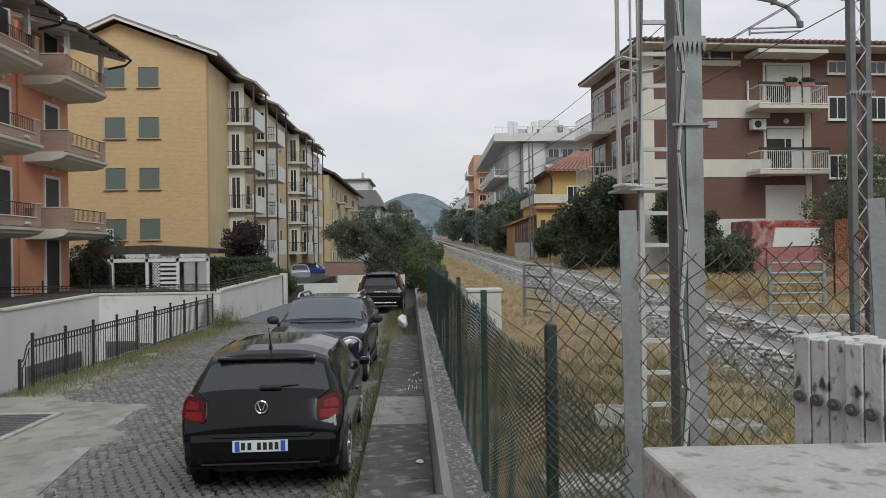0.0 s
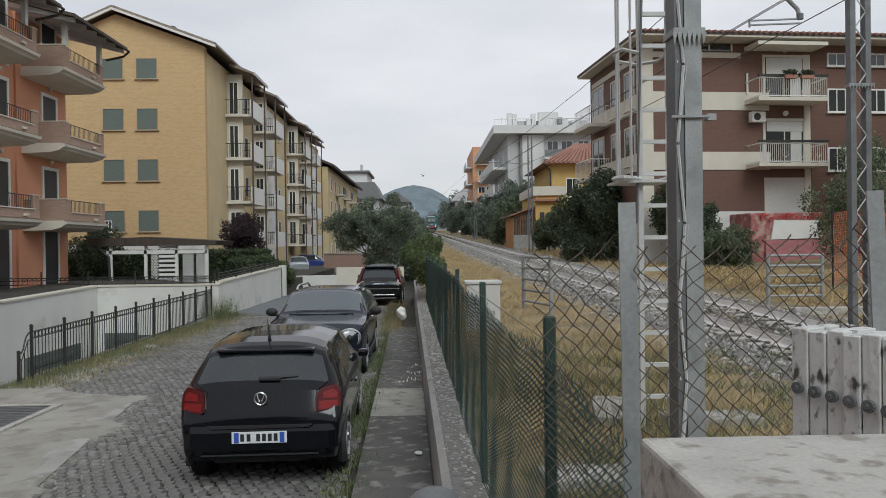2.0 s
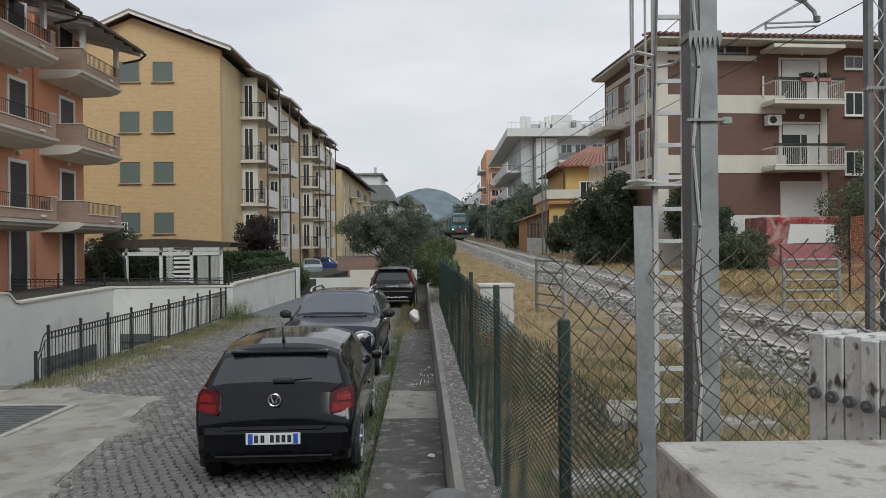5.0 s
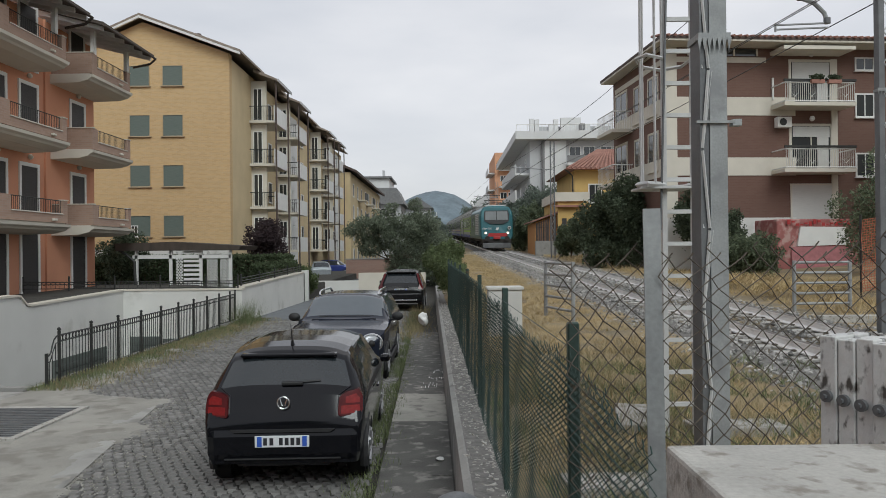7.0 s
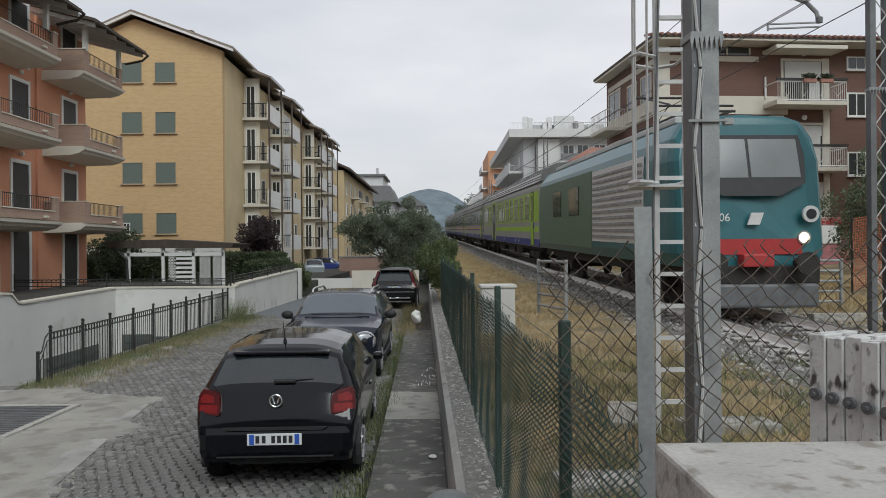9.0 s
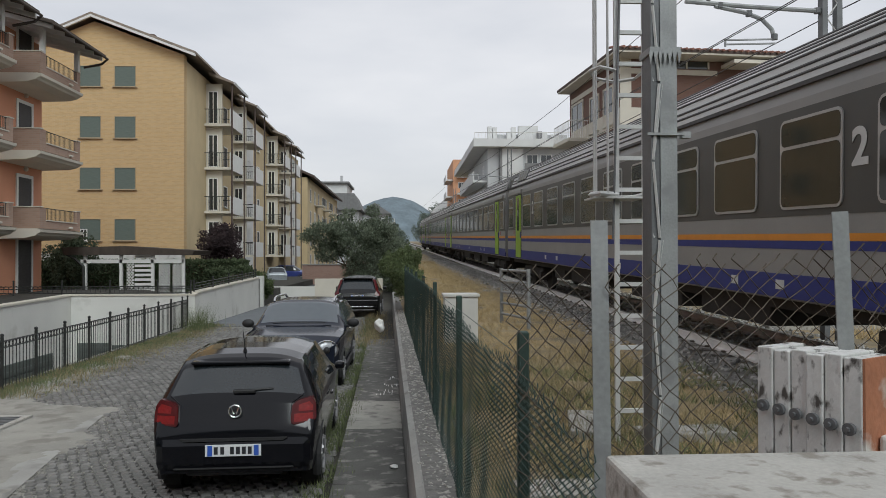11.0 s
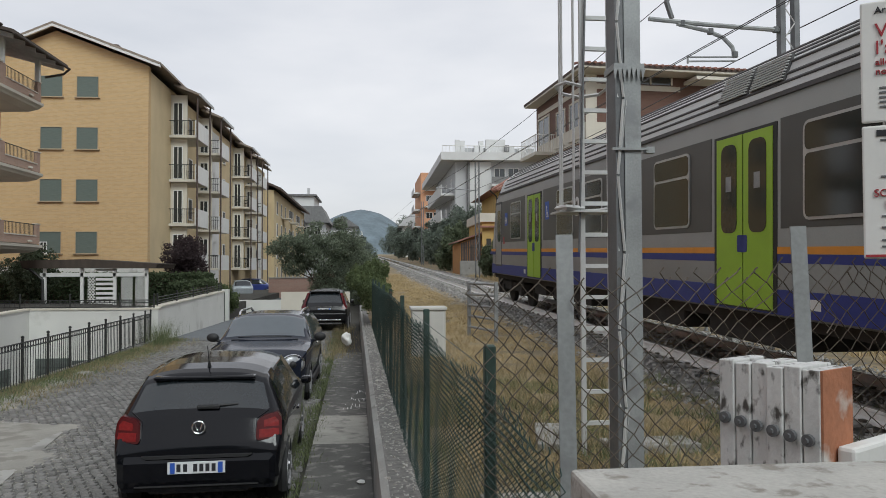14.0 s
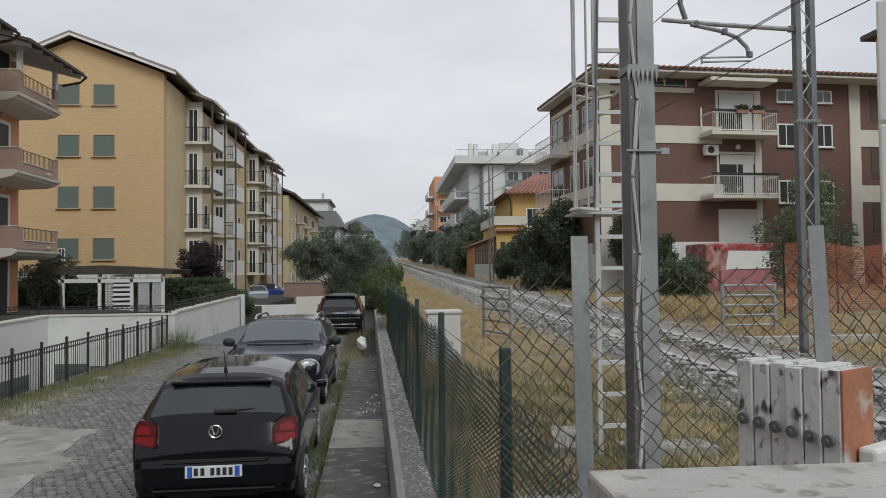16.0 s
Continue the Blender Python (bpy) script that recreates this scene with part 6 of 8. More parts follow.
            prism(bm, [(18.27 + 1.12 * math.cos(a), 2.0 + 1.1 * math.sin(a)) for a in np.linspace(0, 6.28, 41)[:-1]], s * (HALF - 0.01), s * (HALF + 0.0095), "x")
            part("door_surround", bm, TRAIN_GREY, e)
            bm = BM()
            for cy in (L - 3.45, L - 2.15):
                rods(bm, [(s * (HALF + 0.034), cy + 0.4 * math.cos(a), 2.5 + 0.4 * math.sin(a)) for a in np.linspace(0, 6.283, 21)], 0.04, 4)
            q = s * (HALF + 0.034)
            rods(bm, [(q, L - 3.45, 2.5), (q, L - 3.15, 3.05), (q, L - 2.95, 3.02)], 0.04, 4)
            rods(bm, [(q, L - 2.15, 2.5), (q, L - 2.78, 2.45), (q, L - 3.2, 2.95), (q, L - 2.5, 2.9), (q, L - 2.78, 2.45), (q, L - 2.72, 2.3)], 0.04, 4)
            rods(bm, [(q, L - 2.6, 3.08), (q, L - 2.4, 3.08)], 0.035, 4)
            part("bicycle_sign", bm, TRAIN_WHITE, e, "white bicycle drawing")
        else:
            if kind == "cab":
                train_door(e, s, 7.08, 8.46, TRAIN_GREEN, True)
                train_door(e, s, 17.75, 19.13, TRAIN_GREEN, True)
            else:
                wins = [(3.8 + 1.85 * k, 1.27) for k in range(11)] + [(0.88, 0.82), (L - 0.88, 0.82)]
                train_door(e, s, 1.8, 2.74)
                train_door(e, s, L - 2.74, L - 1.8)
            if kind == "cab":
                wins = [(2.05, 1.28), (3.95, 1.28), (5.85, 1.28), (9.9, 1.28), (11.8, 1.28), (13.7, 1.28), (15.6, 1.28), (20.58, 1.31)]
                cd = side_panel("cab_door", s, 22.62, 23.58, 1.2, 3.3, TRAIN_RIB, e, 0.008)
                side_panel("cab_door_leaf", s, 22.66, 23.46, 1.25, 3.22, TRAIN_GREY, cd, 0.014)
                round_panel("pane", s, 22.74, 23.22, 2.0, 3.02, 0.12, TRAIN_PANE, cd, 0.018)
                bp = side_panel("bicycle_panel", s, 21.74, 22.12, 2.5, 2.9, PLATE_BLUE, e, 0.010, "blue bicycle sign")
                wp = side_panel("wheelchair_panel", s, 16.95, 17.3, 2.5, 2.95, PLATE_BLUE, e, 0.010, "blue wheelchair sign")
                w = BM()
                rods(w, [(s * (HALF + 0.012), 17.12 + 0.07 * math.cos(a), 2.62 + 0.07 * math.sin(a)) for a in np.linspace(0, 6.283, 13)], 0.009, 4)
                rods(w, [(s * (HALF + 0.012), 17.14, 2.84), (s * (HALF + 0.012), 17.12, 2.68), (s * (HALF + 0.012), 17.03, 2.66), (s * (HALF + 0.012), 17.01, 2.56)], 0.012, 4)
                part("wheelchair_drawing", w, TRAIN_WHITE, wp)
                bm = BM()
                q = s * (HALF + 0.011)
                for cy in (21.85, 22.01):
                    rods(bm, [(q, cy + 0.06 * math.cos(a), 2.63 + 0.06 * math.sin(a)) for a in np.linspace(0, 6.283, 13)], 0.008, 4)
                rods(bm, [(q, 21.85, 2.63), (q, 21.9, 2.77), (q, 21.98, 2.77), (q, 22.01, 2.63)], 0.008, 4)
                part("bicycle_drawing", bm, TRAIN_WHITE, bp)
                side_panel("logo_mark", s, 22.2, 22.33, 1.92, 2.14, TRAIN_RED, e, 0.010)
            else:
                for yy in (1.35, L - 1.45):
                    side_panel("logo_mark", s, yy, yy + 0.1, 1.82, 2.0 - 0.05, TRAIN_RED, e, 0.010)
        for y, w in wins:
            train_window(e, s, y, w, green=kind == "bike")
        if s < 0:
            if kind == "bike":
                lettering("lettering", "BIKE A", 0.92, TRAIN_WHITE, e, Matrix(((0, 0, -1, -HALF - 0.036), (-1, 0, 0, 15.1), (0, 1, 0, 2.16), (0, 0, 0, 1))), weight=0.022)
            else:
                for yy in (4.73, 21.37) if kind != "cab" else (4.9, 14.65):
                    lettering("numeral", "2", 0.56, TRAIN_WHITE, e, Matrix(((0, 0, -1, -HALF - 0.012), (-1, 0, 0, yy + 0.14), (0, 1, 0, 2.5), (0, 0, 0, 1))), weight=0.016)
    v0 = 7.0 if kind == "cab" else L - 3.2
    for a0 in (v0, v0 + 0.82):
        vent = part("roof_vent", prism(BM(), [(-1.32, 3.74), (-1.345, 3.745), (-1.215, 4.08), (-1.19, 4.06)], a0, a0 + 0.74), TRAIN_RIB, e, "dark slatted roof vent")
        for i in range(9):
            x, z = -1.338 + 0.0145 * i, 3.765 + 0.036 * i
            part("slat", prism(BM(), [(x - 0.03, z - 0.008), (x, z - 0.008), (x, z + 0.008), (x - 0.03, z + 0.008)], a0 + 0.02, a0 + 0.72), TRAIN_ROOF, vent)
    if kind != "cab":
        boxpart("gangway", (-1.18, L - 0.2, 1.0, 1.18, L + 0.17, 3.75), BLACK_PLASTIC, e, bev=0.05)
    boxpart("gangway", (-1.18, -0.17, 1.0, 1.18, 0.2, 3.75), BLACK_PLASTIC, e, bev=0.05)
    for y in (3.4, L - 3.4):
        bogie(e, y)
    for y0, y1 in ((7.0, 9.2), (10.0, 12.6), (14.5, 17.5), (18.2, 19.4)):
        boxpart("underfloor_box", (-1.15, y0, 0.5, 1.15, y1, 0.93), UNDER, e, bev=0.03)
    boxpart("underframe", (-1.2, 0.3, 0.78, 1.2, L - (1.2 if kind == "cab" else 0.3), 0.95), UNDER, e)
    if kind == "cab":
        boxpart("snow_plough", (-0.9, L - 0.5, 0.2, 0.9, L - 0.2, 0.85), UNDER, e, bev=0.04)
        part("nose_blue", prism(BM(), [(x, y) for x, y in ((-1.415, L - 1.7), (-1.37, L - 1.5), (-1.29, L - 1.0), (-1.13, L - 0.5), (-0.92, L - 0.14), (-0.66, L + 0.01), (0.66, L + 0.01), (0.92, L - 0.14), (1.13, L - 0.5), (1.29, L - 1.0), (1.37, L - 1.5), (1.415, L - 1.7))], 0.93, 1.26, "z"), TRAIN_BLUE, e)
        for s in (-1, 1):
            bm = BM()
            rod(bm, (s * 1.0, L - 0.2, 1.5), (s * 1.0, L - 0.06, 1.5), 0.09, 12)
            part("tail_lamp", bm, TAIL_RED, e)
    return e


def locomotive():
    L = 15.7
    e = thing("locomotive", "teal electric locomotive with lit headlights and red band", "locomotive")
    sec = [(-1.38, 0.95), (-1.5, 1.2), (-1.5, 3.0), (-1.42, 3.45), (-1.2, 3.78), (-0.9, 3.88), (0, 3.92)]
    loop = section_loop(sec)
    bm = BM()
    rings = []
    for y, k, sl in ((0.0, 0.90, 0.16), (0.12, 0.955, 0.14), (0.4, 0.99, 0.1), (0.9, 1, 0.0), (L - 0.3, 1, 0)):
        ring = []
        for x, z in loop:
            back = max(0, z - 2.0) * sl * 1.6 if y < 0.8 else 0
            ring.append(bm.verts.new((x * k, y + back, z - (0.06 if y < 0.1 and z > 3.4 else 0))))
        rings.append(ring)
    n = len(loop)
    for r0, r1 in zip(rings, rings[1:]):
        for i in range(n):
            bm.faces.new((r0[i], r0[(i + 1) % n], r1[(i + 1) % n], r1[i]))
    bm.faces.new(rings[0])
    bm.faces.new(rings[-1][::-1])
    part("body", bm, TEAL, e)

    def face(name, pts, out, material, parent=e, label=""):
        b = BM()
        q = [(x, -out + max(0, z - 2.0) * 0.256, z) for x, z in pts]
        return part(name, quad_patch(b, q, out + 0.02), material, parent, label)

    ws = face("windscreen_surround", [(-1.08, 2.55), (-0.55, 2.3), (0.55, 2.3), (1.08, 2.55), (1.12, 3.1), (1.05, 3.5), (-1.05, 3.5), (-1.12, 3.1)], 0.012, BLACK_PLASTIC)
    face("pane", [(-1.0, 2.66), (-0.03, 2.66), (-0.03, 3.42), (-0.98, 3.42)], 0.025, LOCO_PANE, ws)
    face("pane", [(0.03, 2.66), (1.0, 2.66), (0.98, 3.42), (0.03, 3.42)], 0.025, LOCO_PANE, ws)
    face("red_band", [(-0.85, 1.18), (0.95, 1.18), (0.95, 1.48), (-0.7, 1.48)], 0.012, TRAIN_RED)
    for s in (-1, 1):
        b = BM()
        rod(b, (s * 0.98, -0.03, 1.5), (s * 0.98, 0.05, 1.5), 0.095, 14)
        h = part("headlight", b, LAMP_ON, e, "lit warm headlight")
        b = BM()
        rods(b, [(s * 0.98 + 0.12 * math.cos(a), -0.02, 1.5 + 0.12 * math.sin(a)) for a in np.linspace(0, 6.283, 17)], 0.02, 5)
        part("headlight_ring", b, RIM, h)
        b = BM()
        rod(b, (s * 0.87, -0.35, 1.02), (s * 0.87, 0.1, 1.02), 0.1, 10)
        rod(b, (s * 0.87, -0.40, 1.02), (s * 0.87, -0.35, 1.02), 0.22, 14)
        part("buffer", b, UNDER, e)
    b = BM()
    rod(b, (1.12, -0.02, 1.95), (1.12, 0.04, 1.95), 0.16, 18)
    cam_ring = part("round_disc", b, TRAIN_WHITE, e, "white disc with black centre")
    b = BM()
    rod(b, (1.12, -0.03, 1.95), (1.12, -0.015, 1.95), 0.1, 14)
    part("disc_centre", b, INK, cam_ring)
    face("front_logo", [(-0.12, 1.75), (0.12, 1.75), (0.2, 1.98), (-0.04, 1.98)], 0.014, TRAIN_WHITE)
    lettering("lettering", "E464.206", 0.22, TRAIN_WHITE, e, Matrix(((1, 0, 0, -1.28), (0, 0, -1, -0.03), (0, 1, 0, 1.82), (0, 0, 0, 1))))
    boxpart("coupler_box", (-0.3, -0.25, 0.95, 0.3, 0.1, 1.2), TRAIN_RED, e, "red coupler cover", bev=0.03)
    boxpart("snow_plough", (-1.25, -0.1, 0.16, 1.25, 0.25, 0.62), GALV_DARK, e, bev=0.05)
    boxpart("front_beam", (-1.3, -0.04, 0.6, 1.3, 0.3, 0.97), UNDER, e, bev=0.04)
    for s in (-1, 1):
        g = boxpart("grille_panel", (s * 1.49, 2.0, 1.35, s * 1.515, 6.6, 3.25), TRAIN_WHITE, e, "white louvred panel")
        for i in range(11):
            boxpart("louvre", (s * 1.516, 2.08, 1.45 + i * 0.16, s * 1.545, 6.5, 1.52 + i * 0.16), GALV, g)
        boxpart("cab_door", (s * 1.5, 1.15, 1.1, s * 1.512, 1.75, 3.1), TEAL, e)
        boxpart("side_window", (s * 1.5, 0.95, 2.4, s * 1.517, 1.1, 3.0), PANE, e)
        lg = boxpart("livery_green", (s * 1.5, 6.7, 1.15, s * 1.508, 15.2, 3.3), mat("dull_green_side", (0.09, 0.15, 0.10), 0.5, bump=0), e)
        for yy in (8.3, 11.0):
            boxpart("side_window", (s * 1.508, yy, 2.1, s * 1.53, yy + 1.4, 2.95), PANE, lg)
    boxpart("roof_equipment", (-0.95, 1.6, 3.9, 0.95, 14.8, 4.05), TRAIN_ROOF, e, bev=0.03)
    b = BM()
    for s in (-1, 1):
        rods(b, [(s * 0.45, 4.6, 4.15), (s * 0.45, 3.4, 4.6), (s * 0.5, 5.2, 5.05)], 0.03, 5)
        rod(b, (s * 0.5, 2.2, 4.25), (s * 0.5, 6.0, 4.25), 0.035, 5)
    rod(b, (-0.8, 5.2, 5.06), (0.8, 5.2, 5.06), 0.035, 5)
    rod(b, (-0.6, 2.2, 4.25), (0.6, 2.2, 4.25), 0.03, 5)
    rod(b, (-0.9, 3.0, 4.5), (0.9, 3.0, 4.5), 0.03, 5)
    part("pantograph", b, DARK_METAL, e)
    for y in (3.3, 12.4):
        bogie(e, y)
    boxpart("underframe", (-1.2, 0.3, 0.7, 1.2, L - 0.3, 0.98), UNDER, e)
    return e


CARS.append((locomotive(), 0.0, 15.7))
at = 15.75
bike = coach("passenger_coach", "lime green and grey railway coach with bicycle lettering", "bike")
CARS.append((bike, at, 26.1))
mid = coach("passenger_coach", "grey railway coach with blue and orange stripes", "mid")
for k in range(3):
    c = mid if k == 0 else copy_thing(mid, Matrix.Identity(4))
    CARS.append((c, at + 26.45 * (k + 1), 26.1))
cab_coach = coach("driving_coach", "grey railway driving coach with sloped cab end", "cab")
CARS.append((cab_coach, at + 26.45 * 4, 26.1))


def drive_train():
    for c, off, L in CARS:
        rows = []
        for i in range(33):
            t = i * 0.5
            y = train_front(t) + off
            ya, yb = y + 2.6, y + L - 2.6
            dx = (track_x(yb) - track_x(ya)) / (yb - ya)
            x = track_x(ya) - dx * 2.6
            rows.append((t, pose(x, y, track_z(y), math.degrees(math.atan(0.025)), 0, -math.degrees(math.atan(dx)))))
        walk(c, rows)


# ---- railway masts, ladder and overhead line ----
def near_mast():
    e = thing("catenary_mast", "grey steel lattice mast with spiked collar near the fence", "mast", 2.08, 5.9, bank_z(5.9) - 0.1)
    boxpart("flange", (-0.04, -0.10, 0, 0.095, -0.085, 9), GALV, e)
    boxpart("web", (0.08, -0.085, 0, 0.095, 0.12, 9), GALV, e)
    boxpart("flange", (-0.115, -0.10, 0, -0.10, 0.12, 9), GALV_DARK, e)
    boxpart("flange", (-0.06, 0.105, 0, 0.12, 0.12, 9), GALV_DARK, e)
    boxpart("inner_web", (-0.10, -0.09, 0, -0.045, -0.082, 9), GALV_DARK, e)
    for i in range(14):
        z0 = 0.2 + i * 0.62
        bm = BM()
        s = 1 if i % 2 else -1
        rod(bm, (-0.098, -0.088, z0), (-0.06, 0.1, z0 + 0.6) if s > 0 else (-0.02, -0.088, z0 + 0.6), 0.014, 4)
        part("lacing_bar", bm, LADDER_MAT, e)
        bm = BM()
        rod(bm, (-0.05 if s > 0 else -0.10, -0.104, z0), (-0.10 if s > 0 else -0.05, -0.104, z0 + 0.6), 0.012, 4)
        part("lacing_bar", bm, LADDER_MAT, e)
    c = part("spike_collar", box(BM(), -0.13, -0.12, 3.52, 0.12, 0.14, 3.57), GALV, e)
    for i in range(7):
        bm = BM()
        x = -0.12 + i * 0.038
        prism(bm, [(x - 0.019, 3.53), (x + 0.019, 3.53), (x - 0.005, 3.43)], -0.128, -0.122)
        part("spike", bm, GALV, c)
    boxpart("clamp", (0.13, -0.12, 2.85, 0.20, -0.05, 2.9), GALV, e)
    boxpart("clamp", (-0.15, -0.125, 2.87, 0.15, -0.102, 2.89), GALV, e)
    boxpart("foundation", (-0.35, -0.35, -0.2, 0.35, 0.35, 0.12), CONCRETE_LIGHT, e, bev=0.03)


def ladder():
    y = 7.0
    e = thing("caged_ladder", "pale steel access ladder with safety cage beside the mast", "ladder", 2.03, y, bank_z(y) - 0.05)
    for x in (0.0, 0.27):
        boxpart("stile", (x - 0.022, -0.02, 0, x + 0.022, 0.02, 7.2), LADDER_MAT, e)
    for i in range(23):
        boxpart("rung", (0.0, -0.018, 0.35 + i * 0.3, 0.27, 0.018, 0.388 + i * 0.3), LADDER_MAT, e)
    for x, yy in ((-0.215, 0.0), (-0.165, 0.12), (-0.11, -0.1), (0.1, 0.3)):
        bm = BM()
        rod(bm, (x, yy, 2.42), (x, yy, 7.2), 0.012, 4)
        part("cage_bar", bm, LADDER_MAT, e)
    for z in (2.42, 3.6, 4.7, 5.8):
        bm = BM()
        pts = [(0.0, -0.02, z), (-0.2, -0.16, z), (-0.25, 0.0, z), (-0.2, 0.14, z), (-0.1, 0.32, z), (0.1, 0.44, z), (0.27, 0.3, z), (0.27, 0.0, z)]
        rods(bm, pts, 0.018 if z > 2.6 else 0.026, 4)
        part("cage_hoop", bm, LADDER_MAT, e)
    boxpart("cage_floor", (-0.24, -0.1, 2.38, 0.26, 0.3, 2.40), LADDER_MAT, e)
    bm = BM()
    rods(bm, [(-0.05, -0.05, 2.0), (0.02, -0.05, 4.2), (0.1, -0.05, 7.0)], 0.012, 5)
    part("cable", bm, GALV_DARK, e)


def far_mast():
    e = thing("catenary_mast", "slim grey lattice mast carrying the overhead line arm", "mast", 7.95, 13.5, track_z(13.5) - 0.3)
    for x in (-0.14, 0.14):
        boxpart("flange", (x - 0.05, -0.08, 0, x + 0.05, 0.08, 9), GALV_DARK, e)
    for i in range(30):
        bm = BM()
        s = 0.1 if i % 2 else -0.1
        rod(bm, (-s, -0.07, 0.2 + i * 0.28), (s, -0.07, 0.48 + i * 0.28), 0.012, 4)
        part("lacing_bar", bm, LADDER_MAT, e)
    c = boxpart("spike_collar", (-0.2, -0.11, 4.45, 0.2, 0.1, 4.5), GALV, e)
    for i in range(9):
        bm = BM()
        x = -0.22 + i * 0.055
        prism(bm, [(x - 0.02, 4.5), (x + 0.02, 4.5), (x, 4.38)], -0.118, -0.112)
        part("spike", bm, GALV, c)
    boxpart("foundation", (-0.4, -0.4, -0.3, 0.4, 0.4, 0.05), CONCRETE, e)
    bm = BM()
    rods(bm, [(-0.1, 0, 6.23), (-1.6, 0, 6.3), (-2.75, 0, 6.38)], 0.045, 8)
    a = part("cantilever_arm", bm, GALV, e)
    bm = BM()
    rods(bm, [(-2.2, 0, 6.3), (-1.6, 0, 6.18), (-1.3, 0, 6.06), (-1.12, 0, 5.88), (-1.07, 0, 5.72)], 0.04, 7)
    part("registration_tube", bm, GALV, a)
    bm = BM()
    for z in (5.62, 5.70):
        rod(bm, (-1.05, 0, z), (-2.0, 0, z - 0.03), 0.018, 6)
    rod(bm, (-2.0, 0, 5.55), (-2.0, 0, 5.7), 0.02, 6)
    part("registration_arm", bm, GALV, a)
    for x, z in ((-1.07, 5.74), (-2.1, 6.31), (-1.55, 6.17), (-0.25, 6.24)):
        bm = BM()
        rod(bm, (x, 0, z - 0.05), (x, 0, z + 0.05), 0.06, 10)
        part("insulator_collar", bm, GALV_DARK, a)
    bm = BM()
    rods(bm, [(-2.3, 0, 6.4), (-2.4, 0, 6.7), (-2.35, 0, 7.1)], 0.05, 7)
    part("insulator", bm, GALV_DARK, a)


def wires():
    e = thing("overhead_wires", "thin overhead contact and feeder wires above the track", "wire")
    def line(off, h, r, sag=0.0):
        bm = BM()
        ys = [-30, -10, 0, 7, 13.5, 25, 40, 52, 70, 100, 140]
        pts = [(track_x(y) + off, y, track_z(y) + h - sag * math.sin(min(max((y - 13.5) / 45, 0), 1) * 3.14)) for y in ys]
        rods(bm, pts, r, 4)
        part("wire", bm, DARK_METAL, e)
    line(-0.15, 5.32, 0.009)
    line(-0.20, 5.32, 0.009)
    line(-0.35, 6.55, 0.011, 0.5)
    line(2.2, 6.0, 0.012, 0.3)
    for y, x, h in ((52, 8.0, 8.2), (95, 7.2, 8.2)):
        m = thing("catenary_mast", "distant slim lattice mast beside the track", "mast", track_x(y) + 2.6, y, track_z(y) - 0.3)
        for s in (-0.13, 0.13):
            boxpart("flange", (s - 0.04, -0.06, 0, s + 0.04, 0.06, h), GALV_DARK, m)
        for i in range(18):
            bm = BM()
            s = 0.1 if i % 2 else -0.1
            rod(bm, (-s, -0.05, 0.2 + i * 0.42), (s, -0.05, 0.62 + i * 0.42), 0.016, 4)
            part("lacing_bar", bm, GALV, m)
        bm = BM()
        rods(bm, [(0, 0, 6.2), (-2.9, 0, 6.4)], 0.04, 6)
        part("cantilever_arm", bm, GALV, m)


near_mast()
ladder()
far_mast()
wires()


# ---- chain-link fences ----
def chain_link(name, material, parent, base, along, length, z0, tops, cell, r, wobble=0.0, slump=None, weave=0.004):
    """Woven wire: every wire runs up in a zigzag and hooks into the next."""
    bm_v, bm_f = [], []
    pitch = cell / 2
    n = int(length / pitch)
    a = np.array(along, float)
    nrm = np.array((-a[1], a[0], 0.0))
    for k in range(n + 1):
        s0 = k * pitch
        top = float(np.interp(s0, tops[0], tops[1])) + RNG.normal(0, 0.012)
        m = max(2, int((top - z0) / (cell * 0.5)))
        pts = []
        for i in range(m + 1):
            s = s0 + (pitch * 1.03 if (i + k) % 2 else -pitch * 0.03)
            z = z0 + i * cell * 0.5
            off = wobble * (math.sin(s * 9 + z * 3) + math.sin(z * 7 + s * 2)) + (weave if (i + k) % 2 else -weave)
            ds = 0.0 if slump is None else slump(s, z)
            pts.append(np.array(base) + a * (s + ds) + nrm * off + np.array((0, 0, z - base[2])))
        pts.append(pts[-1] + np.array((0, 0, cell * 0.25)) + a * cell * 0.2)
        P = np.array(pts)
        o = len(bm_v)
        d = np.gradient(P, axis=0)
        d /= np.linalg.norm(d, axis=1)[:, None]
        u = np.cross(d, nrm)
        for p, uu in zip(P, u):
            for q in (uu * r, nrm * r, -uu * r, -nrm * r):
                bm_v.append(p + q)
        for i in range(len(P) - 1):
            for j in range(4):
                bm_f.append((o + i * 4 + j, o + i * 4 + (j + 1) % 4, o + i * 4 + 4 + (j + 1) % 4, o + i * 4 + 4 + j))
    return tagged(raw(name, bm_v, bm_f, material, parent), kind="stuff")


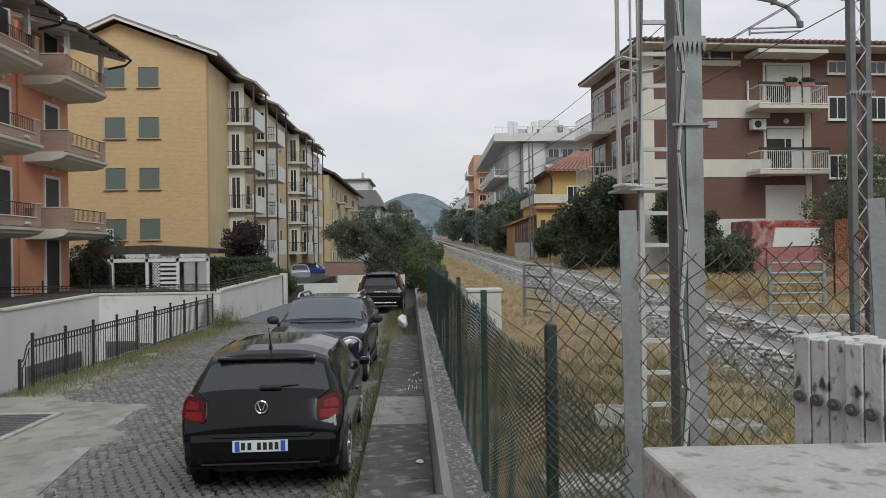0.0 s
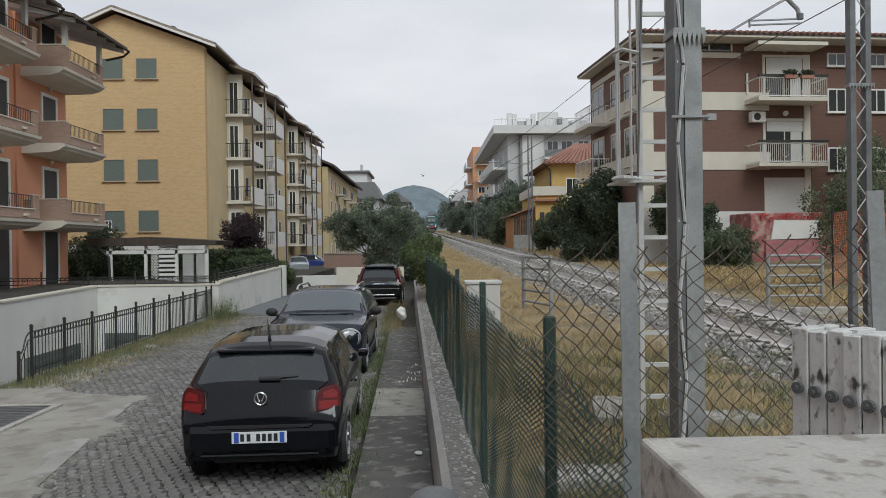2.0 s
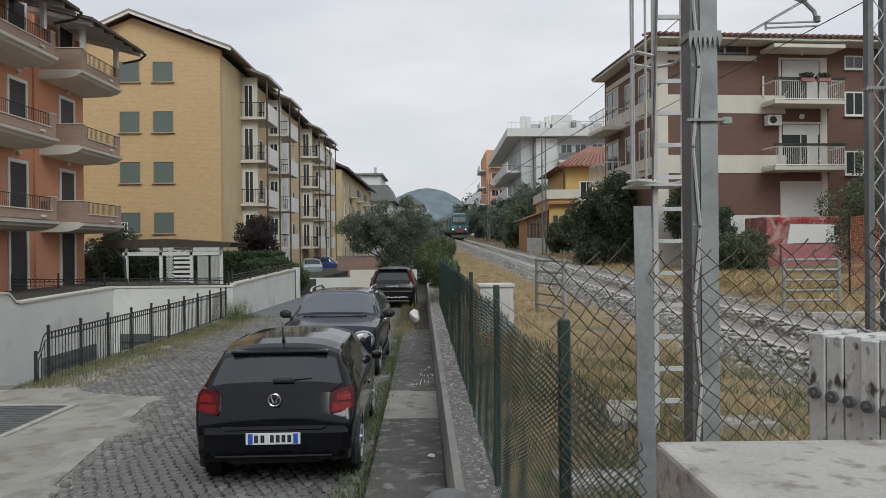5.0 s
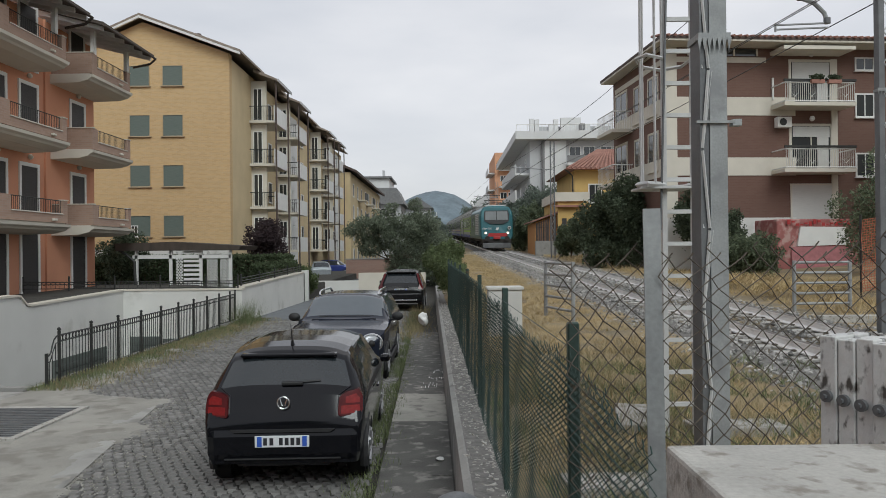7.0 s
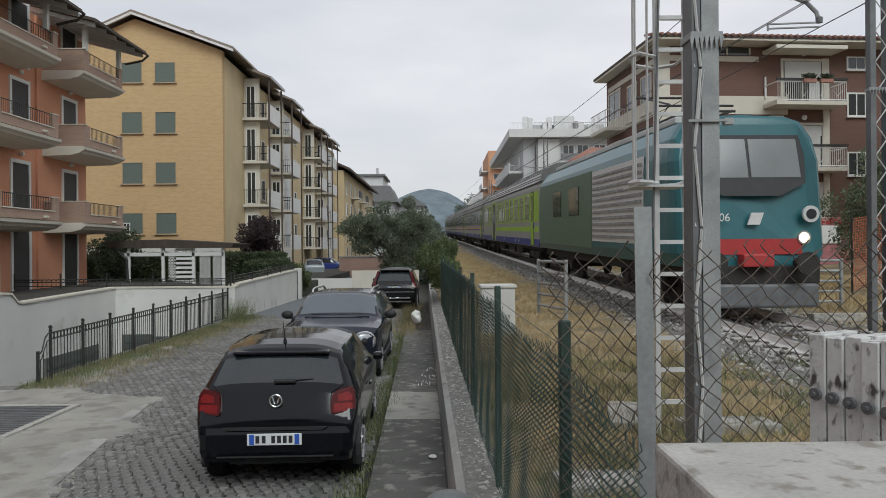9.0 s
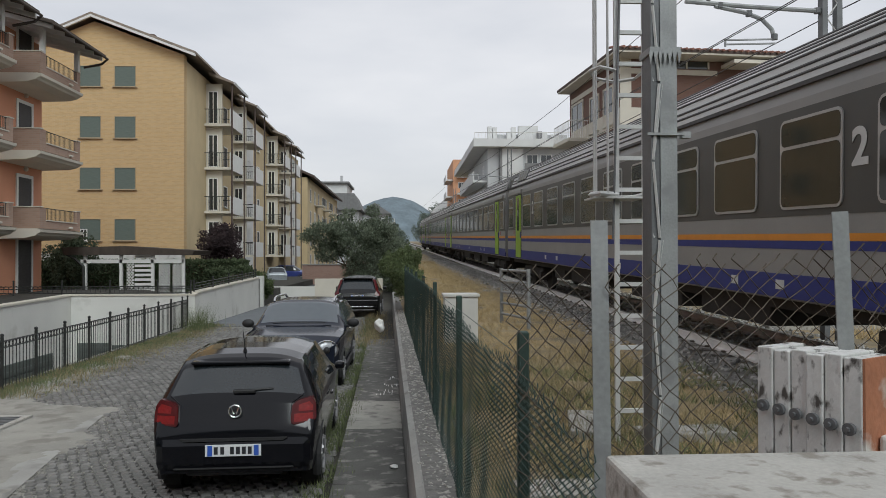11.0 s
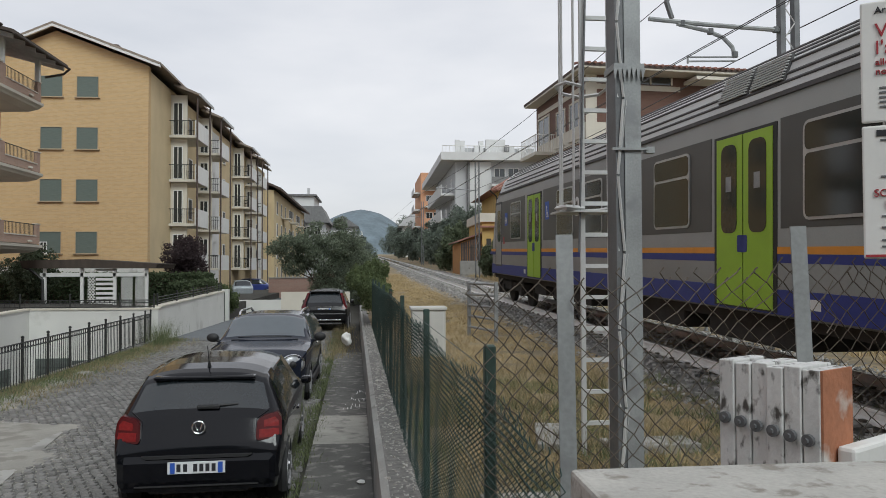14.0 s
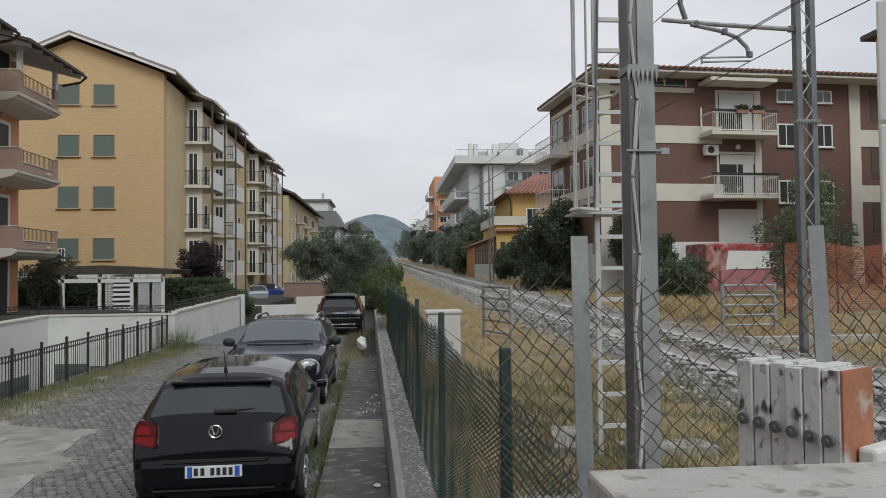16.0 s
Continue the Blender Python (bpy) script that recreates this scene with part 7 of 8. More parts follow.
def green_fence():
    e = thing("green_chain_fence", "dark green plastic-coated chain-link fence on the low wall", "fence")
    d = Vector((-0.0225, 1, 0)).normalized()
    x0 = 0.51
    chain_link("wire_mesh", GREEN_WIRE, e, (x0 - 0.0225 * 1.78, 1.78, 0.44), d, 12.05, 0.44, ((0, 0.5, 1.05, 2.3, 3.62, 5, 6.4, 12), (1.66, 1.70, 1.74, 1.68, 1.75, 1.71, 1.78, 1.78)), 0.062, 0.0019, 0.004, weave=0.009)
    chain_link("wire_mesh", GREEN_WIRE, e, (x0 - 0.0225 * 13.83, 13.83, 0.44), d, 8.5, 0.44, ((0, 9), (1.78, 1.78)), 0.085, 0.0019, 0.003, weave=0.008)
    for y in (2.83, 5.4, 8.2, 10.9, 13.6, 16.3, 19.0, 21.7):
        x = x0 - 0.0225 * y + 0.02
        bm = BM()
        box(bm, x - 0.022, y - 0.022, 0.3, x + 0.022, y + 0.022, 1.87)
        bmesh.ops.bevel(bm, geom=list(bm.edges), offset=0.006, segments=1, affect="EDGES")
        part("post", bm, GREEN_POST, e)
    for z in (0.9, 1.35, 1.78):
        bm = BM()
        rod(bm, (x0 - 0.0225 * 2.83, 2.83, z), (x0 - 0.0225 * 22.3, 22.3, z), 0.0025, 4)
        part("tension_wire", bm, GREEN_WIRE, e)


def rusty_fence():
    e = thing("rusty_chain_fence", "rusty sagging chain-link fence on galvanised posts", "fence")
    chain_link("wire_mesh", RUST_WIRE, e, (0.345, 2.36, 0.3), Vector((1, 0.02, 0)).normalized(), 2.3, 0.3, ((0, 0.12, 0.3, 0.55, 0.8, 1.05, 1.4, 2.3), (2.09, 2.12, 2.14, 2.13, 2.15, 2.2, 2.17, 2.2)), 0.066, 0.0025, 0.012, lambda s, z: 0.022 * math.sin(z * 5 + s * 4) + 0.008 * math.sin(z * 23 + s * 17) + 0.006 * math.sin(z * 41 - s * 29))
    for x, lean, zt in ((0.65, 0.012, 2.27), (1.49, 0.04, 2.30)):
        bm = BM()
        m = pose(x, 2.31, 0.2, 0, -math.degrees(lean), 0)
        box(bm, -0.027, -0.006, 0, 0.027, 0.0, zt - 0.2, m=m)
        box(bm, 0.021, 0.0, 0, 0.027, 0.05, zt - 0.2, m=m)
        part("post", bm, GALV, e)
        bm = BM()
        rods(bm, [(x + 0.03, 2.3, 2.12), (x - 0.01, 2.29, 2.06), (x + 0.035, 2.29, 2.0), (x + 0.0, 2.29, 1.95)], 0.0025, 4)
        part("tie_wire", bm, RUST_WIRE, e)


green_fence()
rusty_fence()


# ---- foreground: pillar and barrier counterweights ----
def pier():
    e = thing("parapet_pier", "pale rough concrete parapet pier with a flat cap", "pier", 0, 0, 0)
    boxpart("shaft", (0.42, 0.6, 0.1, 2.4, 1.28, 1.685), CONCRETE, e)
    boxpart("cap", (0.375, 0.45, 1.69, 2.5, 1.32, 1.80), CONCRETE_LIGHT, e, bev=0.008)


def counterweight():
    e = thing("barrier_counterweight", "chipped white counterweight plates of a level crossing barrier", "counterweight")
    m = Matrix(((0.504, 0.863, 0, 0.905), (-0.863, 0.504, 0, 1.833), (0, 0, 1, 1.38), (0, 0, 0, 1)))
    e.matrix_basis = m
    for i in range(6):
        h = 0.55 - 0.006 * (i % 2)
        bm = BM()
        box(bm, i * 0.043, 0.0 + 0.004 * (i % 3), 0, i * 0.043 + 0.0405, 0.15, h, 0.0028)
        p = part("plate", bm, CHIP_WHITE if i < 4 else CHIP_WHITE, e)
        bm = BM()
        rod(bm, (i * 0.043 + 0.02, -0.001, 0.405 - 0.004 * i), (i * 0.043 + 0.02, -0.012, 0.405 - 0.004 * i), 0.0145, 12)
        b = part("bolt", bm, GALV_DARK, p)
        bm = BM()
        rod(bm, (i * 0.043 + 0.02, -0.0125, 0.405 - 0.004 * i), (i * 0.043 + 0.02, -0.02, 0.405 - 0.004 * i), 0.006, 6)
        part("bolt_tip", bm, GALV_DARK, b)
    boxpart("side_plate", (0.256, 0.012, 0, 0.262, 0.148, 0.545), RUST_ORANGE, e, "orange primed side with worn edges")
    boxpart("barrier_arm", (0.265, 0.06, 0.25, 0.31, 0.9, 0.37), WHITE_PAINT, e, "white barrier arm", bev=0.01)
    boxpart("stand", (0.03, 0.03, -1.2, 0.22, 0.13, -0.002), GALV, e)


def bollard():
    bm = BM()
    rod(bm, (0, 0, 0), (0, 0, 1.40), 0.09, 16)
    bmesh.ops.create_uvsphere(bm, u_segments=16, v_segments=8, radius=1, matrix=pose(0, 0, 1.40) @ Matrix.Diagonal((0.098, 0.098, 0.07, 1)))
    ob = part("bollard", bm, GALV_DARK, smooth=True)
    ob.matrix_basis = pose(0.02, 2.6, -0.17)
    tagged(ob, "dark rounded metal bollard at the walkway's end", "bollard")


def signs():
    e = thing("warning_sign", "two white railway notice boards on a post", "sign")
    # boards face back along the road; local x right, z up
    e.matrix_basis = pose(1.585, 2.2, 0.635, 0, 0, -34)
    boxpart("post", (0.16, 0.03, -0.6, 0.22, 0.08, 2.6), GALV, e)
    a = boxpart("board", (-0.02, 0, 1.985, 0.40, 0.012, 2.37), SIGN_WHITE, e, bev=0.006)
    b = boxpart("board", (-0.02, 0, 1.555, 0.40, 0.012, 1.975), SIGN_WHITE, e, bev=0.006)
    F = Matrix(((1, 0, 0, 0), (0, 0, -1, -0.003), (0, 1, 0, 0), (0, 0, 0, 1)))
    for par, rows in ((a, (("Area", 0.02, 2.33, 0.03, INK), ("V", 0.02, 2.255, 0.062, RED_INK), ("l'a", 0.02, 2.2, 0.062, RED_INK), ("alle", 0.02, 2.165, 0.03, RED_INK), ("non", 0.02, 2.135, 0.03, RED_INK))), (b, (("PL", 0.05, 1.84, 0.02, INK), ("SOLO", 0.01, 1.75, 0.034, RED_INK), ("EM", 0.04, 1.715, 0.034, RED_INK)))):
        for text, x, z, size, m in rows:
            mm = F.copy()
            mm[0][3], mm[2][3] = x, z
            lettering("lettering", text, size, m, par, mm)
    for par, zs in ((a, (2.09, 2.075, 2.06, 2.045, 2.03)), (b, (1.925, 1.81, 1.685, 1.65, 1.61, 1.59))):
        boxpart("logo_mark", (0.02, -0.003, zs[0] + (0.29 if par is a else 0.015), 0.06, -0.0005, zs[0] + (0.315 if par is a else 0.035)), INK, par)
        for z in zs:
            boxpart("text_bar", (0.03, -0.003, z, 0.25, -0.0005, z + 0.006), GALV_DARK, par)
    boxpart("red_edge", (-0.015, -0.003, 1.56, 0.395, -0.0005, 1.568), RED_INK, b)


pier()
counterweight()
bollard()
signs()


# ---- lineside fittings ----
def tube_gate(x, y, rz, w, h, n, label):
    e = thing("tube_gate", label, "barrier", x, y, bank_z(y), rz, group="trackside barriers")
    for xx in (0, w):
        bm = BM()
        rod(bm, (xx, 0, -0.1), (xx, 0, h), 0.045, 8)
        part("post", bm, GALV, e)
    for i in range(n):
        z = h - 0.05 - i * (h - 0.25) / (n - 1)
        bm = BM()
        rod(bm, (0, 0, z), (w, 0, z), 0.03, 8)
        part("rail", bm, GALV, e)


tube_gate(2.25, 17.2, -75, 1.5, 1.25, 5, "galvanised tube barrier standing beside the ballast")
tube_gate(8.0, 17.3, 5, 1.35, 1.2, 5, "galvanised tube barrier beyond the track")


def cabinet():
    e = thing("trackside_cabinet", "pale grey trackside cable cabinet behind the green fence", "cabinet", 0.75, 13.8, bank_z(14))
    boxpart("body", (0, 0, -0.1, 0.62, 0.5, 0.85), BOX_WHITE, e, bev=0.01)
    boxpart("lid", (-0.03, -0.03, 0.853, 0.65, 0.53, 0.91), BOX_WHITE, e, bev=0.012)
    boxpart("door_panel", (0.04, -0.015, 0.05, 0.58, -0.002, 0.8), BOX_WHITE, e, bev=0.004)


cabinet()


def trough():
    e = thing("cable_trough", "pale concrete cable trough blocks beside the mast", "trough", kind="structure")
    for i, (x, y, rz) in enumerate(((1.3, 5.6, 8), (2.45, 5.5, 4), (3.4, 5.9, -10), (1.9, 7.6, 80), (2.75, 7.2, 5))):
        bm = BM()
        box(bm, -0.45, -0.2, -0.1, 0.45, 0.2, 0.085, 0.012, m=pose(x, y, bank_z(y), 2 * math.sin(i * 3), 2 * math.cos(i * 5), rz))
        part("block", bm, CONCRETE_BLOCK, e)
    k = thing("kerb_crossing", "pale kerb strip beyond the far rail", "kerb", kind="structure")
    boxpart("kerb_stone", (7.6, 15.2, track_z(15) - 0.3, 10.5, 15.5, track_z(15) - 0.08), CONCRETE_LIGHT, k)


trough()


def netting():
    e = thing("safety_netting", "orange plastic safety netting on a building site edge", "netting")
    a, b = Vector((11.35, 20.5, 0)), Vector((20.5, 22.5, 0))
    d = (b - a)
    v, f = [], []
    def strip(p, q, w, dirv):
        o = len(v)
        v.extend([p - dirv * w, p + dirv * w, q + dirv * w, q - dirv * w])
        f.append((o, o + 1, o + 2, o + 3))
    n = 110
    z0, z1 = 0.9, 2.85
    def pt(u, z):
        p = a + d * u
        return Vector((p.x, p.y + 0.05 * math.sin(u * 31) + 0.04 * math.sin(z * 6 + u * 9), z + 0.08 * math.sin(u * 17)))
    for i in range(n + 1):
        for k in range(8):
            strip(pt(i / n, z0 + (z1 - z0) * k / 8), pt(i / n, z0 + (z1 - z0) * (k + 1) / 8), 0.009, d.normalized())
    for k in range(29):
        z = z0 + (z1 - z0) * k / 28
        for i in range(n):
            strip(pt(i / n, z), pt((i + 1) / n, z), 0.009, Vector((0, 0, 1)))
    tagged(raw("net", v, f, NET_ORANGE, e), kind="stuff")
    for i in range(6):
        p = a + d * (i / 5)
        bm = BM()
        rod(bm, (p.x, p.y + 0.08, 0.4), (p.x, p.y + 0.08, 3.0), 0.03, 6)
        part("stake", bm, DARK_METAL, e)


netting()


def litter():
    bm = BM()
    bmesh.ops.create_icosphere(bm, subdivisions=3, radius=0.15)
    for vv in bm.verts:
        vv.co *= 1 + 0.6 * noise.noise(vv.co * 9)
        vv.co.z *= 1.2
    ob = part("plastic_bag", bm, WHITE_PAINT, smooth=True)
    ob.matrix_basis = pose(-0.72, 22.3, street_z(22) + 0.42)
    tagged(ob, "crumpled white plastic bag caught on dry weeds", "bag")
    bm = BM()
    bmesh.ops.create_icosphere(bm, subdivisions=2, radius=0.05)
    for vv in bm.verts:
        vv.co *= 1 + 0.4 * noise.noise(vv.co * 30)
        vv.co.z *= 0.35
    ob = part("paper_scrap", bm, WHITE_PAINT)
    ob.matrix_basis = pose(-0.1, 8.15, street_z(8) + 0.09)
    tagged(ob, "small crumpled white paper on the walkway", "litter")
    g = thing("chalk_marks", "faded white painted scrawl on the walkway", "marking")
    for i in range(24):
        r = i // 9
        x = -0.38 + 0.1 * r + 0.034 * (i % 9) + RNG.uniform(-0.02, 0.02)
        y = 12.9 + r * 0.75 + RNG.uniform(-0.22, 0.22)
        h = RNG.uniform(0.03, 0.16)
        boxpart("stroke", (wall_x(y) + x - 0.004, y - h, street_z(y) + 0.071, wall_x(y) + x + RNG.uniform(0.002, 0.012), y + h * 0.8, street_z(y) + 0.0745), WHITE_PAINT, g)


litter()


# ---- plants ----
def hedge(name, label, boxes, n, size, material):
    v, f = [], []
    e = thing(name, label, "hedge")
    allv, allf, o = [], [], 0
    for x0, y0, z0, x1, y1, z1, k in boxes:
        c = np.stack([RNG.uniform(x0, x1, k), RNG.uniform(y0, y1, k), RNG.uniform(z0, z1, k)], 1)
        face = RNG.integers(0, 3, k)
        c[face == 0, 1] = y0 + RNG.normal(0, 0.06, (face == 0).sum())
        c[face == 1, 2] = z1 + RNG.normal(0, 0.07, (face == 1).sum())
        u = RNG.normal(size=(k, 3))
        u /= np.linalg.norm(u, axis=1)[:, None]
        t = np.cross(u, RNG.normal(size=(k, 3)))
        t /= np.linalg.norm(t, axis=1)[:, None]
        s = (size * RNG.uniform(0.6, 1.4, k))[:, None]
        q = np.stack([c - u * s, c + t * s * 0.55, c + u * s, c - t * s * 0.55], 1).reshape(-1, 3)
        allv.append(q)
        allf.append(np.arange(4 * k).reshape(-1, 4) + o)
        o += 4 * k
        boxpart("stem_core", (x0 + 0.15, y0 + 0.25, z0 - 0.3, x1 - 0.15, y1, z1 - 0.2), BARK, e)
    raw("foliage", np.concatenate(allv), np.concatenate(allf), material, e)


hedge("hedge", "dense dark green clipped garden hedge", [(-19, 39, 0.1, -8.2, 40.2, 1.85, 26000), (-8.2, 31, 0.6, -7.6, 38, 1.55, 7000)], 0, 0.07, HEDGE)
tree("garden_tree", "dark purple-leaved small garden tree", "tree", -10.2, 42.2, 0.2, [(0, 0, 2.6, 1.0, 0.9, 1.1), (-0.5, 0, 2.1, 0.7, 0.7, 0.8), (0.5, 0.2, 2.2, 0.7, 0.7, 0.8), (0.1, 0, 3.3, 0.6, 0.6, 0.6)], 9000, 0.07, LEAF_PURPLE, 0.07)
tree("garden_shrub", "bright green shrub overhanging the white wall's end", "shrub", -7.9, 39.6, 0.2, [(0, 0, 0.6, 0.9, 0.8, 0.8), (0.5, 0, 0.2, 0.6, 0.6, 0.6)], 6000, 0.07, LEAF_LIGHT, 0.05)
tree("garden_tree", "dark evergreen shrub beside the orange house", "shrub", -16.0, 36.5, 0.2, [(0, 0, 1.6, 1.0, 1.0, 1.5), (0.4, 0, 2.2, 0.7, 0.7, 0.9)], 6000, 0.08, LEAF_DARK, 0.07)
tree("street_tree", "broad dark leafy tree at the end of the street", "tree", -3.4, 52, -0.6, [(-2.2, 0, 4.1, 1.3, 1.3, 1.3), (-0.9, 0, 4.6, 1.3, 1.3, 1.1), (1.3, 0, 4.4, 1.5, 1.4, 1.4), (2.3, 0, 3.1, 1.3, 1.3, 1.4), (0.2, -0.4, 3.3, 1.5, 1.3, 1.2), (-1.9, 0, 2.9, 1.1, 1.2, 0.8), (1.6, 0, 1.8, 1.5, 1.2, 1.2), (2.9, 0, 1.4, 0.9, 0.9, 1.4), (0.1, 0, 1.6, 1.2, 1.1, 1.0), (0.9, -0.3, 0.9, 1.4, 1.0, 0.9), (2.6, 0, 0.7, 1.0, 0.9, 0.8)], 32000, 0.085, LEAF_STREET, 0.18, 9)
tree("fence_creeper", "light green creeper climbing over the fence end", "creeper", 0.05, 24.0, 0.0, [(0, 0, 1.35, 0.5, 1.4, 0.75), (0.15, -1.6, 1.3, 0.35, 0.8, 0.55), (-0.1, 1.2, 1.7, 0.5, 1.2, 0.7), (-0.2, 3.0, 1.6, 0.5, 1.5, 0.9)], 15000, 0.05, LEAF_LIGHT, 0.04)
tree("trackside_tree", "dense dark evergreen tree beside the railway", "tree", 8.8, 38, 1.2, [(0, 0, 2.5, 1.6, 1.5, 1.9), (-1.1, 0.3, 1.9, 1.1, 1.2, 1.7), (1.5, 0.4, 2.5, 1.4, 1.2, 1.9), (0.6, 0.3, 3.4, 1.0, 1.1, 0.9), (2.4, 0.6, 3.0, 1.0, 1.0, 1.1), (1.8, 0, 0.8, 1.2, 1.1, 1.2), (-1.2, 0, 0.7, 0.9, 1.0, 1.0), (0.3, -0.2, 0.7, 1.3, 1.1, 1.0)], 46000, 0.085, LEAF_DARK, 0.16, 8)
tree("trackside_tree", "dark bushy evergreen before the brown house", "tree", 11.6, 33.0, 1.2, [(0, 0, 1.6, 1.0, 0.9, 1.4), (0.9, 0, 1.2, 0.9, 0.8, 1.1), (-0.8, 0.3, 2.2, 0.8, 0.8, 1.3)], 14000, 0.08, LEAF_DARK, 0.1)
tree("trackside_tree", "feathery green tree standing by the barrier", "tree", 15.4, 26.5, 0.9, [(0, 0, 2.6, 1.3, 1.2, 1.6), (0.6, 0, 3.8, 0.9, 0.9, 1.1), (-0.6, 0, 1.6, 1.1, 1.0, 1.2), (1.2, 0, 1.6, 1.0, 1.0, 1.3)], 8500, 0.07, LEAF_MID, 0.1)
tree("trackside_shrub", "tangled green shrub below the brown house", "shrub", 11.2, 28.5, 0.9, [(0, 0, 0.9, 0.9, 0.8, 1.0), (0.8, 0, 0.6, 0.7, 0.7, 0.8)], 8000, 0.07, LEAF_MID, 0.05)
# from 75 m on, the leaf colour is paled to stand for haze
for x, y, z, k, s in ((7.8, 70, 1.6, 1.0, 0.14), (9.2, 78, 2.0, 1.25, 0.16), (8.2, 86, 2.2, 1.2, 0.16), (11.2, 84, 2.2, 1.4, 0.17), (8.2, 100, 2.6, 1.2, 0.18), (8.6, 52, 1.4, 0.55, 0.1), (7.6, 118, 3.0, 1.1, 0.2)):
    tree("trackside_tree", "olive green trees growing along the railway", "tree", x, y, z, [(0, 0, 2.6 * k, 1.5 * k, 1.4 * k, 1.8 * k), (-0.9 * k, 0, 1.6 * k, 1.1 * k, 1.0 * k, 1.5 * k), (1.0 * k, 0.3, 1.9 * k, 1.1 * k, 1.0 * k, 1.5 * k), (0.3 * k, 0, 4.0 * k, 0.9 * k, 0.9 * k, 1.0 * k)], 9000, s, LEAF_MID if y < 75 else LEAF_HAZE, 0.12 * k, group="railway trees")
for x, y, z, k in ((7.3, 150, 3.6, 1.5), (8.2, 165, 4.0, 1.9), (-3.2, 130, -1, 2.0), (-5.0, 145, -1, 2.2), (-3.6, 190, 4.0, 1.6), (8.0, 210, 5.2, 2.4), (7.5, 250, 6.0, 2.4), (-6.5, 230, 4, 2.5), (-5.5, 270, 5, 2.2)):
    tree("distant_tree", "distant green tree with haze in its leaf colour", "tree", x, y, z, [(0, 0, 2.4 * k, 1.6 * k, 1.5 * k, 1.7 * k), (-1.0 * k, 0, 1.4 * k, 1.1 * k, 1.0 * k, 1.2 * k), (1.1 * k, 0.3, 1.6 * k, 1.1 * k, 1.0 * k, 1.3 * k)], 4500, 0.25, LEAF_HAZE, 0.12 * k, 3, group="distant trees")
# trees and houses added behind the view, that close the place and dim reflections
for x, y, k in ((-14, -16, 2.2), (-6, -20, 2.4), (3, -18, 2.0), (12, -24, 2.3), (-20, -6, 2.2)):
    tree("rear_tree", "broad green tree added unseen behind the crossing", "tree", x, y, 0.2, [(0, 0, 2.6 * k, 1.7 * k, 1.6 * k, 1.9 * k), (-1.1 * k, 0, 1.7 * k, 1.2 * k, 1.1 * k, 1.4 * k), (1.2 * k, 0.3, 1.8 * k, 1.2 * k, 1.1 * k, 1.4 * k)], 5000, 0.3, LEAF_MID, 0.2, 3, group="rear trees")
rear = thing("rear_house", "plain plastered house row added unseen behind the crossing", "building")
boxpart("wall", (-40, -46, 0, 2, -34, 11), YELLOW_PLASTER, rear)
boxpart("wall", (-45, -34, 0, -32, 1.5, 11), ORANGE_PLASTER, rear)


bw = thing("boundary_wall", "low reddish brick garden wall below the street tree", "wall")
boxpart("wall", (-8.4, 62.0, -1.2, -3.0, 62.25, 1.4), FAR_BRICK, bw)
boxpart("coping", (-8.45, 61.95, 1.403, -2.95, 62.3, 1.48), CONCRETE, bw)


# ---- a bird that crosses the sky ----
def small(bm):
    bmesh.ops.scale(bm, vec=(0.52, 0.52, 0.52), verts=bm.verts)
    return bm


def build_bird():
    e = thing("bird", "small dark bird flying with beating wings", "bird")
    bm = BM()
    bmesh.ops.create_uvsphere(bm, u_segments=10, v_segments=8, radius=1, matrix=Matrix.Diagonal((0.16, 0.065, 0.065, 1)))
    part("body", small(bm), FEATHER, e, smooth=True)
    bm = BM()
    bmesh.ops.create_uvsphere(bm, u_segments=8, v_segments=6, radius=0.042, matrix=Matrix.Translation((0.175, 0, 0.035)))
    rod(bm, (0.2, 0, 0.03), (0.24, 0, 0.02), 0.012, 5, 0.002)
    part("head", small(bm), FEATHER, e, smooth=True)
    part("tail", small(prism(BM(), [(-0.12, -0.03), (-0.12, 0.03), (-0.29, 0.075), (-0.30, 0.0), (-0.29, -0.075)], -0.008, 0.012, "z")), FEATHER, e)
    for s in (-1, 1):
        w = part("wing", small(prism(BM(), [(0.09, 0), (0.12, s * 0.15), (0.06, s * 0.27), (-0.10, s * 0.36), (-0.07, s * 0.24), (-0.10, s * 0.12), (-0.10, 0)], -0.006, 0.008, "z")), FEATHER, e)
        WINGS.append((w, s))
    return e


WINGS = []
BIRD = build_bird()


def fly_bird():
    rows = []
    for t in (0.0, 2.0, 3.0, 4.0, 5.0, 6.0, 8.0, 16.0):
        rows.append((t, pose(4.491 + 2.292 * (t - 4), 28 + -11.76 * (t - 4), 8.236 + 0.701 * (t - 4), 0, -8, -78)))
    walk(BIRD, rows)
    for w, s in WINGS:
        walk(w, [(i * 0.1, pose(0, s * 0.015, 0.015, s * (48 if i % 2 == 0 else -22), 0, 0)) for i in range(161)])


def scatter_strip(n, xf, y0, y1, zf, power=1.0):
    y = y0 + (y1 - y0) * RNG.uniform(0, 1, n) ** power
    x = np.array([xf(a) for a in y])
    return np.stack([x, y, np.array([zf(b) for b in y])], 1)


def clumped(pts, scale, keep):
    k = np.array([noise.noise((p[0] * scale, p[1] * scale, 0.0)) for p in pts])
    return pts[k > keep]


